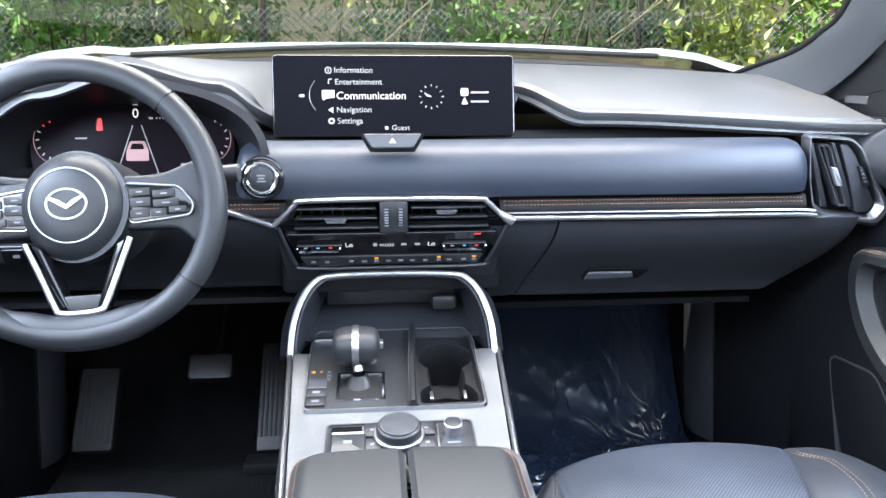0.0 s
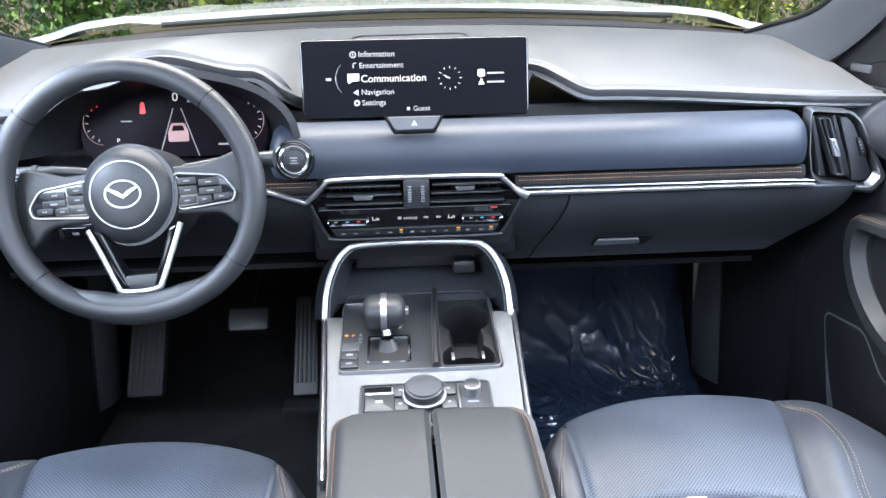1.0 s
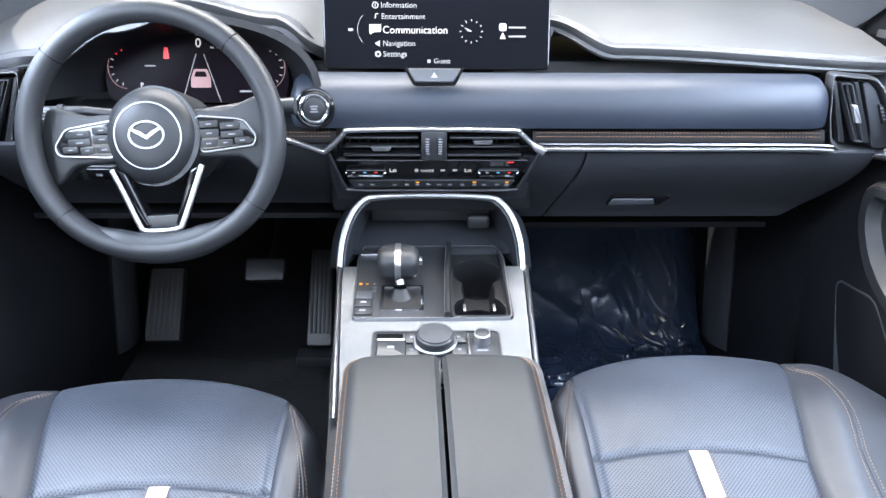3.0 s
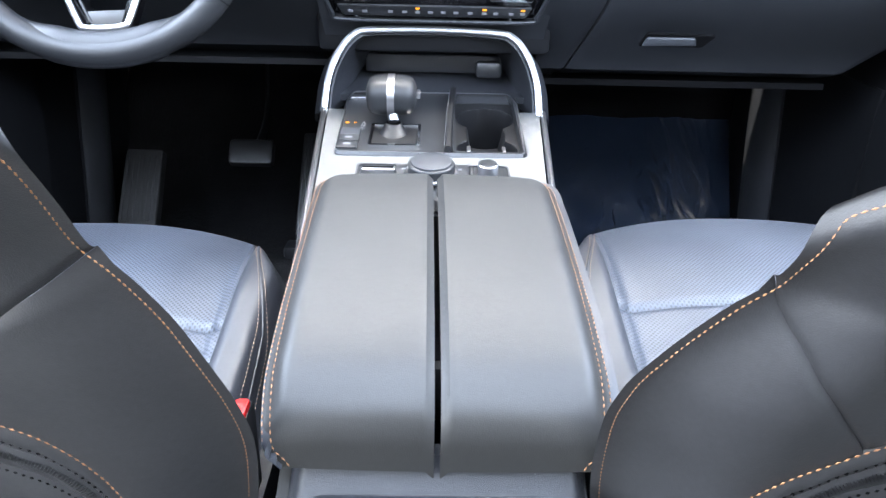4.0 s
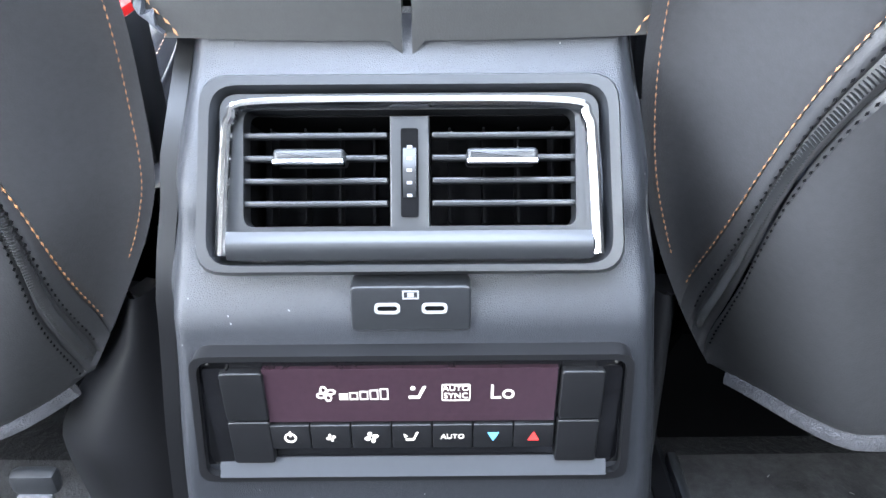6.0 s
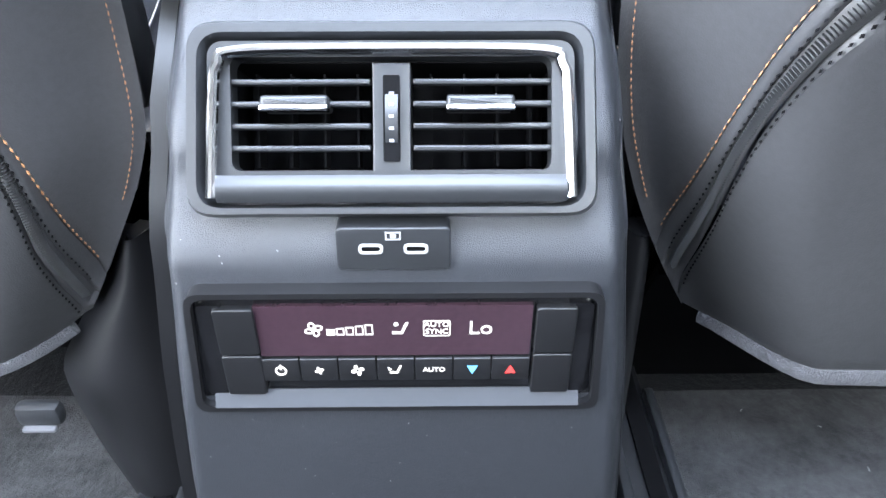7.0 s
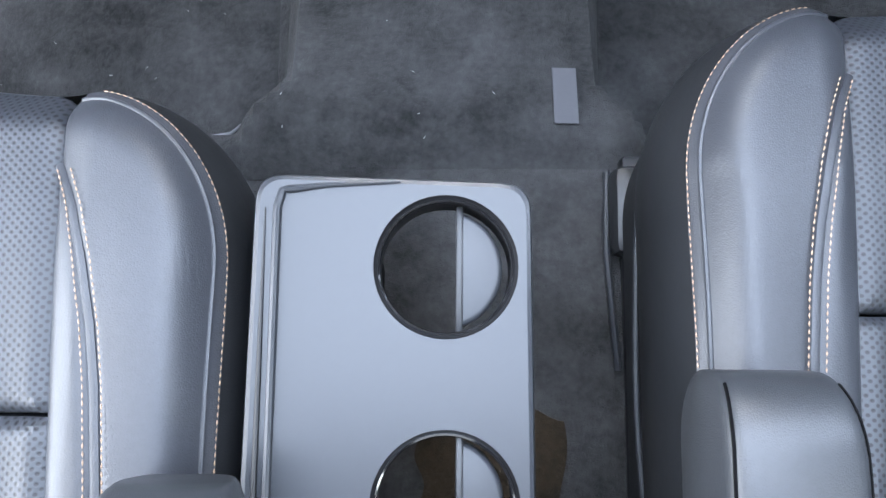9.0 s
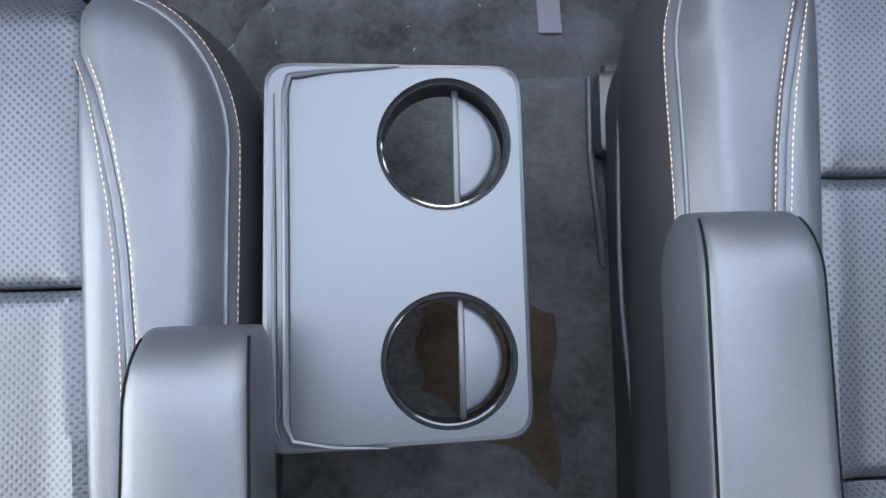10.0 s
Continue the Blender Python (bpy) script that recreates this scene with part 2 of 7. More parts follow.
def box(size, at=(0, 0, 0), r=0.0, seg=2, m=ID, bm=None):
    bm = bm or fresh()
    made = bmesh.ops.create_cube(bm, size=1.0)["verts"]
    bmesh.ops.transform(bm, matrix=m @ Matrix.Translation(at) @ Matrix.Diagonal((*size, 1)), verts=made)
    if r:
        edges = list({e for v in made for e in v.link_edges})
        bmesh.ops.bevel(bm, geom=edges, offset=r, segments=seg, profile=0.5, affect="EDGES", clamp_overlap=True)
    return bm


def round_outline(pts, r, seg=5):
    """The corners of a 2D outline rounded; r is one radius or one for each corner."""
    out, n = [], len(pts)
    rs = r if isinstance(r, (list, tuple)) else [r] * n
    for i in range(n):
        p, a, b = Vector(pts[i]), Vector(pts[i - 1]), Vector(pts[(i + 1) % n])
        da, db = (a - p), (b - p)
        k = min(rs[i], da.length * 0.49, db.length * 0.49)
        if k <= 0:
            out.append(tuple(p))
            continue
        s, e = p + da.normalized() * k, p + db.normalized() * k
        for j in range(seg + 1):
            t = j / seg
            out.append(tuple((1 - t) ** 2 * s + 2 * t * (1 - t) * p + t * t * e))
    return out


def rect(w, h, cx=0.0, cy=0.0):
    return [(cx - w / 2, cy - h / 2), (cx + w / 2, cy - h / 2), (cx + w / 2, cy + h / 2), (cx - w / 2, cy + h / 2)]


def oval(rx, ry, n=32, cx=0.0, cy=0.0):
    return [(cx + rx * math.cos(2 * math.pi * i / n), cy + ry * math.sin(2 * math.pi * i / n)) for i in range(n)]


def plate(pts, z0, z1, edge=0.0, m=ID, bm=None):
    """A 2D outline as a slab between z0 and z1, its upper rim rounded off by edge."""
    bm = bm or fresh()
    n = len(pts)
    cx, cy = sum(p[0] for p in pts) / n, sum(p[1] for p in pts) / n

    def inset(d):
        res = []
        for i in range(n):
            a, b, c = Vector(pts[i - 1]), Vector(pts[i]), Vector(pts[(i + 1) % n])
            t = (c - a)
            nrm = Vector((-t.y, t.x)).normalized() if t.length else Vector((0, 0))
            if area < 0:
                nrm = -nrm
            res.append((b.x + nrm.x * d, b.y + nrm.y * d))
        return res

    area = sum(pts[i][0] * pts[(i + 1) % n][1] - pts[(i + 1) % n][0] * pts[i][1] for i in range(n))
    s = 1 if z1 > z0 else -1
    rings = [[(*p, z0) for p in pts]]
    if edge:
        for k in range(4):
            a = math.pi / 2 * k / 3
            ring = inset(edge * (1 - math.cos(a)))
            rings.append([(*p, z1 - s * edge + s * edge * math.sin(a)) for p in ring])
    else:
        rings.append([(*p, z1) for p in pts])
    vs = [[bm.verts.new(m @ Vector(p)) for p in ring] for ring in rings]
    for a, b in zip(vs, vs[1:]):
        for i in range(n):
            bm.faces.new((a[i], a[(i + 1) % n], b[(i + 1) % n], b[i]))
    bm.faces.new(vs[-1])
    bm.faces.new(list(reversed(vs[0])))
    return bm


def frame_plate(outer, inner, z0, z1, m=ID, bm=None, edge=0.0):
    """A flat ring between two outlines with the same number of points."""
    bm = bm or fresh()
    n = len(outer)
    rings = [[(*p, z0) for p in outer], [(*p, z1) for p in outer], [(*p, z1) for p in inner], [(*p, z0) for p in inner]]
    if edge:
        o2 = [tuple(Vector(p).lerp(Vector(q), edge)) for p, q in zip(outer, inner)]
        i2 = [tuple(Vector(q).lerp(Vector(p), edge)) for p, q in zip(outer, inner)]
        k = (z1 - z0) * 0.4
        rings = [rings[0], [(*p, z1 - k) for p in outer], [(*p, z1) for p in o2], [(*p, z1) for p in i2], [(*p, z1 - k) for p in inner], rings[3]]
    vs = [[bm.verts.new(m @ Vector(p)) for p in ring] for ring in rings]
    for a, b in zip(vs, vs[1:] + vs[:1]):
        for i in range(n):
            bm.faces.new((a[i], a[(i + 1) % n], b[(i + 1) % n], b[i]))
    return bm


def tube(path, profile, closed=False, up=(0, 0, 1), bm=None, caps=True, scale=None):
    """Sweep a closed 2D profile (side, up) along points."""
    bm = bm or fresh()
    pts = [Vector(p) for p in path]
    n, rings = len(pts), []
    for i, p in enumerate(pts):
        a, b = (pts[i - 1], pts[(i + 1) % n]) if closed else (pts[max(i - 1, 0)], pts[min(i + 1, n - 1)])
        t = (b - a).normalized()
        side = t.cross(Vector(up))
        side = side.normalized() if side.length > 1e-6 else Vector((1, 0, 0))
        w = side.cross(t).normalized()
        k = scale(i / max(n - 1, 1)) if scale else 1.0
        rings.append([bm.verts.new(p + side * (u * k) + w * (v * k)) for u, v in profile])
    m = len(profile)
    pairs = list(zip(rings, rings[1:])) + ([(rings[-1], rings[0])] if closed else [])
    for a, b in pairs:
        for j in range(m):
            bm.faces.new((a[j], a[(j + 1) % m], b[(j + 1) % m], b[j]))
    if caps and not closed:
        bm.faces.new(rings[0])
        bm.faces.new(list(reversed(rings[-1])))
    return bm


def spline(points, n=24, closed=False):
    """A smooth curve through a few points."""
    P = [Vector(p) for p in points]
    k, out = len(P), []
    spans = k if closed else k - 1
    for s in range(spans):
        def g(i):
            return P[i % k] if closed else P[min(max(i, 0), k - 1)]
        a, b, c, d = g(s - 1), g(s), g(s + 1), g(s + 2)
        for j in range(n):
            t = j / n
            out.append(0.5 * (2 * b + (c - a) * t + (2 * a - 5 * b + 4 * c - d) * t * t + (3 * b - a - 3 * c + d) * t ** 3))
    if not closed:
        out.append(P[-1])
    return out


def lerp(a, b, t):
    return a + (b - a) * t


def smooth(t):
    t = min(max(t, 0.0), 1.0)
    return t * t * (3 - 2 * t)


def curve(x, pairs):
    """Smooth interpolation in a short table of (x, value)."""
    if x <= pairs[0][0]:
        return pairs[0][1]
    for (a, u), (b, v) in zip(pairs, pairs[1:]):
        if x <= b:
            return lerp(u, v, smooth((x - a) / (b - a)))
    return pairs[-1][1]


def linear(x, pairs):
    if x <= pairs[0][0]:
        return pairs[0][1]
    for (a, u), (b, v) in zip(pairs, pairs[1:]):
        if x <= b:
            return lerp(u, v, (x - a) / (b - a))
    return pairs[-1][1]


def flow(x, pairs):
    """A table of (x, value) joined by a curve without kinks or overshoot."""
    n = len(pairs)
    if x <= pairs[0][0]:
        return pairs[0][1]
    if x >= pairs[-1][0]:
        return pairs[-1][1]
    k = max(i for i in range(n - 1) if pairs[i][0] <= x)
    slope = [(pairs[i + 1][1] - pairs[i][1]) / (pairs[i + 1][0] - pairs[i][0]) for i in range(n - 1)]

    def tangent(i):
        if i == 0 or i == n - 1:
            return slope[min(i, n - 2)]
        a, b = slope[i - 1], slope[i]
        return 0.0 if a * b <= 0 else 2 * a * b / (a + b)

    (x0, y0), (x1, y1) = pairs[k], pairs[k + 1]
    h = x1 - x0
    t = (x - x0) / h
    return y0 * (1 + 2 * t) * (1 - t) ** 2 + tangent(k) * h * t * (1 - t) ** 2 + y1 * t * t * (3 - 2 * t) + tangent(k + 1) * h * t * t * (t - 1)


def sheet(f, nu, nv, thick=0.0, tuck=(0, 0, 0, 0), width=0.014, bm=None):
    """A surface f(u, v), u and v from 0 to 1, with padded edges drawn in at a seam (left, right, start, end) and a back."""
    bm = bm or fresh()
    P = [[Vector(f(i / nu, j / nv)) for j in range(nv + 1)] for i in range(nu + 1)]
    N = [[None] * (nv + 1) for _ in range(nu + 1)]
    for i in range(nu + 1):
        for j in range(nv + 1):
            a = P[min(i + 1, nu)][j] - P[max(i - 1, 0)][j]
            b = P[i][min(j + 1, nv)] - P[i][max(j - 1, 0)]
            n = a.cross(b)
            N[i][j] = n.normalized() if n.length > 1e-12 else Vector((0, 0, 1))
    mean = sum((n for row in N for n in row), Vector()) / ((nu + 1) * (nv + 1))
    backward = abs(mean.y) > max(abs(mean.z), 0.2)
    if (backward and mean.y > 0) or (not backward and abs(mean.z) > 0.25 and mean.z < 0):   # pads face up or back to the cabin
        N = [[-n for n in row] for row in N]
    top = []
    for i in range(nu + 1):
        row = []
        for j in range(nv + 1):
            p = P[i][j]
            drop = 0.0
            for depth, edge in zip(tuck, (P[0][j], P[nu][j], P[i][0], P[i][nv])):
                if depth:
                    d = (p - edge).length / width
                    if d < 1:
                        drop = max(drop, depth * (1 - math.sqrt(max(0.0, 1 - (1 - d) ** 2))))
            row.append(bm.verts.new(p - N[i][j] * drop))
        top.append(row)
    for i in range(nu):
        for j in range(nv):
            bm.faces.new((top[i][j], top[i + 1][j], top[i + 1][j + 1], top[i][j + 1]))
    if thick:
        low = [[bm.verts.new(top[i][j].co - N[i][j] * thick) for j in range(nv + 1)] for i in range(nu + 1)]
        for i in range(nu):
            for j in range(nv):
                bm.faces.new((low[i][j], low[i][j + 1], low[i + 1][j + 1], low[i + 1][j]))
        for i in range(nu):
            bm.faces.new((top[i][0], low[i][0], low[i + 1][0], top[i + 1][0]))
            bm.faces.new((top[i][nv], top[i + 1][nv], low[i + 1][nv], low[i][nv]))
        for j in range(nv):
            bm.faces.new((top[0][j], top[0][j + 1], low[0][j + 1], low[0][j]))
            bm.faces.new((top[nu][j], low[nu][j], low[nu][j + 1], top[nu][j + 1]))
    return bm


def resample(path, step):
    pts = [Vector(p) for p in path]
    out, carry = [pts[0].copy()], 0.0
    for a, b in zip(pts, pts[1:]):
        d = (b - a).length
        s = step - carry
        while s <= d:
            out.append(a.lerp(b, s / d))
            s += step
        carry = (carry + d) % step if d else carry
    return out


def stitches(path, long=0.0042, gap=0.0014, r=0.0006, bm=None):
    """A row of thread stitches along a path, each a small lens-shaped bead."""
    bm = bm or fresh()
    pts = resample(path, long + gap)
    for a, b in zip(pts, pts[1:]):
        t = (b - a).normalized()
        e = a + t * long
        side = t.cross(Vector((0.31, 0.2, 0.93))).normalized() * r
        w = side.cross(t)
        mid = (a + e) / 2
        ring = [bm.verts.new(mid + side), bm.verts.new(mid + w * 1.4), bm.verts.new(mid - side), bm.verts.new(mid - w * 1.4)]
        va, vb = bm.verts.new(a), bm.verts.new(e)
        for j in range(4):
            bm.faces.new((va, ring[j], ring[(j + 1) % 4]))
            bm.faces.new((vb, ring[(j + 1) % 4], ring[j]))
    return bm


def disc(radius, z0, z1, edge=0.0, n=40, m=ID, bm=None):
    return plate(oval(radius, radius, n), z0, z1, edge, m, bm)


def torus(R, r, m=ID, n=48, k=10, squash=1.0, bm=None):
    path = [m @ Vector((R * math.cos(2 * math.pi * i / n), R * math.sin(2 * math.pi * i / n), 0)) for i in range(n)]
    up = (m.to_3x3() @ Vector((0, 0, 1)))
    return tube(path, [(r * math.cos(2 * math.pi * j / k), r * squash * math.sin(2 * math.pi * j / k)) for j in range(k)], True, up, bm)


def profile_round(w, h, k=12, power=2.0):
    out = []
    for j in range(k):
        a = 2 * math.pi * j / k
        c, s = math.cos(a), math.sin(a)
        out.append((w / 2 * math.copysign(abs(c) ** (2 / power), c), h / 2 * math.copysign(abs(s) ** (2 / power), s)))
    return out


def letters(name, text, size, material, parent, m, depth=0.0002, align="CENTER", label=""):
    cu = bpy.data.curves.new(name, "FONT")
    cu.body, cu.size, cu.extrude, cu.align_x, cu.align_y = text, size, depth, align, "CENTER"
    cu.resolution_u = 3
    tmp = bpy.data.objects.new(name, cu)
    scene.collection.objects.link(tmp)
    bpy.context.view_layer.update()
    me = bpy.data.meshes.new_from_object(tmp.evaluated_get(bpy.context.evaluated_depsgraph_get()))
    bpy.data.objects.remove(tmp)
    bpy.data.curves.remove(cu)
    me.transform(m)
    me.materials.clear()
    me.materials.append(material)
    ob = new(name, me)
    ob.parent = parent
    if label:
        ob["label"] = label
    return ob


def facing(x, y, z, lean=0.0, yaw=0.0):
    """A frame whose X runs right, Y up and Z back towards the cabin; lean tips its top forwards."""
    return pose(x, y, z, 90 - lean, 0, yaw)


def lying(x, y, z, rise=0.0):
    """A frame whose X runs right, Y ahead and Z up; rise lifts its far end."""
    return pose(x, y, z, rise, 0, 0)

# ---- cabin shell and outside ----


def floor_z(x, y):
    """The carpet: a flat hump in the middle, footwells beside it, a raised step under the second row, low front footwells."""
    hump = 1 - smooth((abs(x - 0.005) - 0.134 - 0.035 * smooth((0.075 - y) / 0.06) ** 2) / 0.026)
    rear = -0.062 + 0.062 * hump
    rear += 0.030 * smooth((0.16 - y) / 0.16) * hump
    step = smooth((0.035 - y) / 0.05)
    rear = lerp(rear, 0.026 + 0.006 * math.sin(9 * x), step)
    rear -= 0.010 * math.exp(-((y + 0.030 - 0.05 * x) / 0.010) ** 2)
    front = -0.05 + 0.02 * hump
    z = lerp(rear, front, smooth((y - 0.35) / 0.2))
    z += 0.42 * smooth((y - 1.50) / 0.42)
    return z + 0.004 * noise.noise(Vector((x * 9, y * 9, 0.3)))


def floor_sheet(y0, y1):
    def f(u, v):
        x, y = lerp(-0.80, 0.80, u), lerp(y0, y1, v)
        return (x, y, floor_z(x, y))
    return f


single("floor", sheet(floor_sheet(-1.30, 0.44), 150, 160, thick=0.02), CARPET, "dark grey carpeted car floor with a central hump", "floor", kind="structure")
# Same carpet further ahead, coloured near-black for the shade under the dash.
single("floor", sheet(floor_sheet(0.44, 1.95), 120, 90, thick=0.02), CARPET_SHADED, "front footwell carpet, its colour darkened for the shade there", "floor", kind="structure")

# roof with a long glazed opening, side walls below the windows, pillars
bm = fresh()
for w, l, x, y in ((0.41, 2.35, -0.675, -0.15), (0.41, 2.35, 0.675, -0.15), (0.94, 0.48, 0, 0.78), (0.94, 0.85, 0, -0.895)):
    box((w, l, 0.04), (x, y, 1.20), 0.008, bm=bm)
single("ceiling", bm, HEADLINER, "pale cloth headliner round a glass roof", "ceiling", kind="structure")
roof = single("window_1", box((0.94, 1.02, 0.006), (0, 0.035, 1.21), 0.001), ROOF_PANE, "large unseen glass roof panel, darkened to hold back the sun", "window", kind="structure")


def shield(u, v):
    x = lerp(-0.74, 0.74, u)
    bow = 1 - (x / 0.82) ** 2
    base, top = (x * 1.09, 1.52 + 0.13 * bow, 0.885 + 0.03 * bow), (x * 0.86, 0.93 + 0.07 * bow, 1.21)
    return Vector(base).lerp(Vector(top), v) + Vector((0, 0.02, 0.03)) * math.sin(math.pi * v)


wind = single("window_2", sheet(shield, 24, 16, thick=0.005), PANE, "raked clear glass windscreen of the car", "window", kind="structure")
wind.visible_shadow = False

for side, name in ((-1, "wall_left"), (1, "wall_right")):
    if side > 0:
        bm = box((0.05, 3.2, 1.0), (side * 0.86, 0.33, 0.36), 0.01)
    else:                                       # the rear door on this side stands open
        bm = box((0.05, 1.85, 1.0), (side * 0.86, 1.005, 0.36), 0.01)
        box((0.05, 0.45, 1.0), (side * 0.86, -1.045, 0.36), 0.01, bm=bm)
        box((0.05, 0.90, 0.14), (side * 0.86, -0.37, -0.07), 0.01, bm=bm)
    single(name, bm, PLASTIC_DARK, "dark body side below the car windows", "wall", kind="structure")
    for k, (y, w) in enumerate(((0.05, 0.12), (-1.15, 0.2))):
        tagged(part("trim", box((0.06, w, 0.42), (side * 0.83, y, 1.02), 0.02, m=ID), PLASTIC_DARK, None), "dark door pillar trim between the side windows", "pillar", kind="structure")
    p = single("window_%d" % (3 if side < 0 else 4), box((0.006, 2.3, 0.36), (side * 0.85, -0.1, 1.03)), DARK_PANE, "tinted side window glass", "window", kind="structure")
single("wall_rear", box((1.7, 0.06, 1.0), (0, -1.32, 0.36), 0.01), PLASTIC_DARK, "dark panel closing the rear of the cabin", "wall", kind="structure")
single("window_5", box((1.5, 0.006, 0.34), (0, -1.33, 1.03)), DARK_PANE, "tinted rear window glass", "window", kind="structure")
single("firewall", box((1.7, 0.04, 0.85), (0, 1.97, 0.40)), PLASTIC_DARK, "dark bulkhead ahead of the footwells", "wall", kind="structure")

# windscreen pillars: a broad moulded cover between the glass seal and the door opening
for side in (-1, 1):
    glass_edge = spline([(side * x, y, z) for x, y, z in ((0.80, 1.575, 0.862), (0.80, 1.45, 0.885), (0.80, 1.33, 0.908), (0.792, 1.235, 0.938), (0.782, 1.141, 0.991), (0.72, 0.93, 1.20))], 8)
    door_edge = spline([(side * x, y, z) for x, y, z in ((0.765, 1.30, 0.800), (0.785, 1.25, 0.812), (0.80, 1.165, 0.858), (0.80, 1.075, 0.917), (0.79, 1.00, 0.975), (0.75, 0.84, 1.20))], 8)

    def cover(u, v):
        k = v * (len(glass_edge) - 1)
        i = min(int(k), len(glass_edge) - 2)
        a, b = glass_edge[i].lerp(glass_edge[i + 1], k - i), door_edge[i].lerp(door_edge[i + 1], k - i)
        return a.lerp(b, u) + Vector((-side * 0.016 * math.sin(math.pi * u) ** 0.7, 0, 0.004 * math.sin(math.pi * u)))

    t = thing("pillar_trim", "grey moulded trim on the windscreen pillar", "pillar", "windscreen pillars", "structure")
    part("cover", sheet(cover, 20, 40, thick=0.006), PILLAR, t)
    part("seal", tube([p + Vector((-side * 0.002, 0.004, 0.003)) for p in glass_edge], profile_round(0.010, 0.010, 8)), RUBBER, t, "black rubber windscreen seal")

# bonnet, seen through the windscreen


def bonnet(u, v):
    x, y = lerp(-0.92, 0.92, u), lerp(1.70, 2.80, v)
    a = abs(x) / 0.92
    z = 0.936 + 0.012 * v - 0.07 * a ** 3 - 0.16 * smooth((v - 0.72) / 0.28) ** 2
    z += 0.012 * smooth((a - 0.62) / 0.08) * (1 - smooth((a - 0.80) / 0.1))
    return (x, y - 0.10 * a * a, z)


bon = thing("car_bonnet", "white painted bonnet of the car beyond the windscreen", "bonnet")
part("panel", sheet(bonnet, 60, 30, thick=0.015), WHITE_PAINT, bon)
part("cowl", sheet(lambda u, v: (lerp(-0.86, 0.86, u), 1.62 + 0.09 * v - 0.10 * (lerp(-1, 1, u)) ** 2, 0.892 + 0.012 * v - 0.05 * (abs(lerp(-1, 1, u))) ** 3), 40, 4, thick=0.01), RUBBER, bon, "black cowl strip")
part("wiper", tube(spline([(-0.55, 1.60, 0.905), (0.0, 1.655, 0.925), (0.62, 1.58, 0.905)], 10), profile_round(0.012, 0.012, 8)), RUBBER, bon, "black wiper blade")

# ---- dashboard ----
dash = thing("dashboard", "dark soft-touch car dashboard with satin chrome trim strips", "dashboard")


def top_front(x):
    """Front lip of the dashboard top: its y and z."""
    y = curve(x, [(-0.80, 1.05), (-0.62, 1.0), (-0.40, 0.985), (-0.22, 1.06), (-0.16, 1.10), (0.20, 1.10), (0.30, 1.055), (0.80, 1.03)])
    z = curve(x, [(-0.80, 0.77), (-0.62, 0.80), (-0.50, 0.855), (-0.38, 0.885), (-0.26, 0.855), (-0.17, 0.80), (-0.10, 0.79), (0.17, 0.80), (0.20, 0.850), (0.31, 0.809), (0.80, 0.790)])
    return y, z


def top_skin(u, v):
    x = lerp(-0.80, 0.80, u)
    yf, zf = top_front(x)
    yb, zb = 1.615 - 0.16 * (x / 0.8) ** 2, 0.893 - 0.028 * (x / 0.8) ** 2
    lip = 0.10
    if v < lip:                                   # rounded front lip
        a = (v / lip) * math.pi / 2
        return (x, yf + 0.022 - 0.022 * math.sin(a), zf - 0.018 * (1 - math.sin(a)) - 0.004 * math.cos(a))
    w = (v - lip) / (1 - lip)
    return (x, lerp(yf, yb, w), lerp(zf, zb, smooth(w * 0.85 + 0.08) if x > -0.2 else w ** 0.8) + 0.010 * math.sin(math.pi * w))


part("top_pad", sheet(top_skin, 120, 40, thick=0.02), SOFT, dash, "grained soft dashboard top")
def on_pad(x, y, lift):
    yf, yb = top_front(x)[0], 1.615 - 0.16 * (x / 0.8) ** 2
    p = top_skin((x + 0.8) / 1.6, 0.10 + 0.90 * (y - yf) / (yb - yf))
    return (p[0], p[1], p[2] + lift)


lid_line = round_outline([(-0.128, 1.20), (0.142, 1.20), (0.130, 1.475), (-0.116, 1.475)], 0.035, 8)
part("speaker_lid", tube([on_pad(x, y, 0.0015) for x, y in lid_line], profile_round(0.006, 0.004, 8), True), SMOOTH, dash, "dark rim of the speaker lid")

# inner body behind the fascia, so that no gap shows through
bm = fresh()
box((1.56, 0.40, 0.20), (0, 1.33, 0.68), 0.01, bm=bm)
box((0.36, 0.20, 0.16), (0, 1.16, 0.60), 0.01, bm=bm)
part("core", bm, PLASTIC_DARK, dash)


def band(x0, x1):
    def f(u, v):
        x = lerp(x0, x1, u)
        a = lerp(-0.225, 1.0, v) * math.pi / 2
        return (x, 1.045 - 0.062 * math.cos(a) ** 0.8 if abs(a) < math.pi / 2 else 1.045, 0.711 + 0.060 * math.sin(a))
    return f


part("leather_band", sheet(band(-0.232, 0.652), 120, 24, thick=0.012, tuck=(0.03, 0.012, 0, 0), width=0.03), BAND, dash, "blue-black padded leather fascia")
for x0, x1 in ((0.165, 0.655), (-0.262, -0.158)):
    part("stitched_strip", sheet(lambda u, v: (lerp(x0, x1, u), 0.990 + 0.008 * v, 0.664 + 0.023 * v), 40, 6, thick=0.008, tuck=(0, 0, 0.003, 0.004), width=0.006), STRIP, dash)
    for z in (0.6815, 0.6755):
        part("stitching", stitches([(x0 + 0.005, 0.9955 + (z - 0.687) * 0.33, z), (x1 - 0.005, 0.9955 + (z - 0.687) * 0.33, z)], 0.0045, 0.0012, 0.00045), THREAD, dash, "copper stitching")

# chrome strips: right run, left run, and the outline over the centre vents
run = spline([(0.176, 0.982, 0.657), (0.40, 0.984, 0.656), (0.62, 0.986, 0.655), (0.668, 0.985, 0.653)], 14)
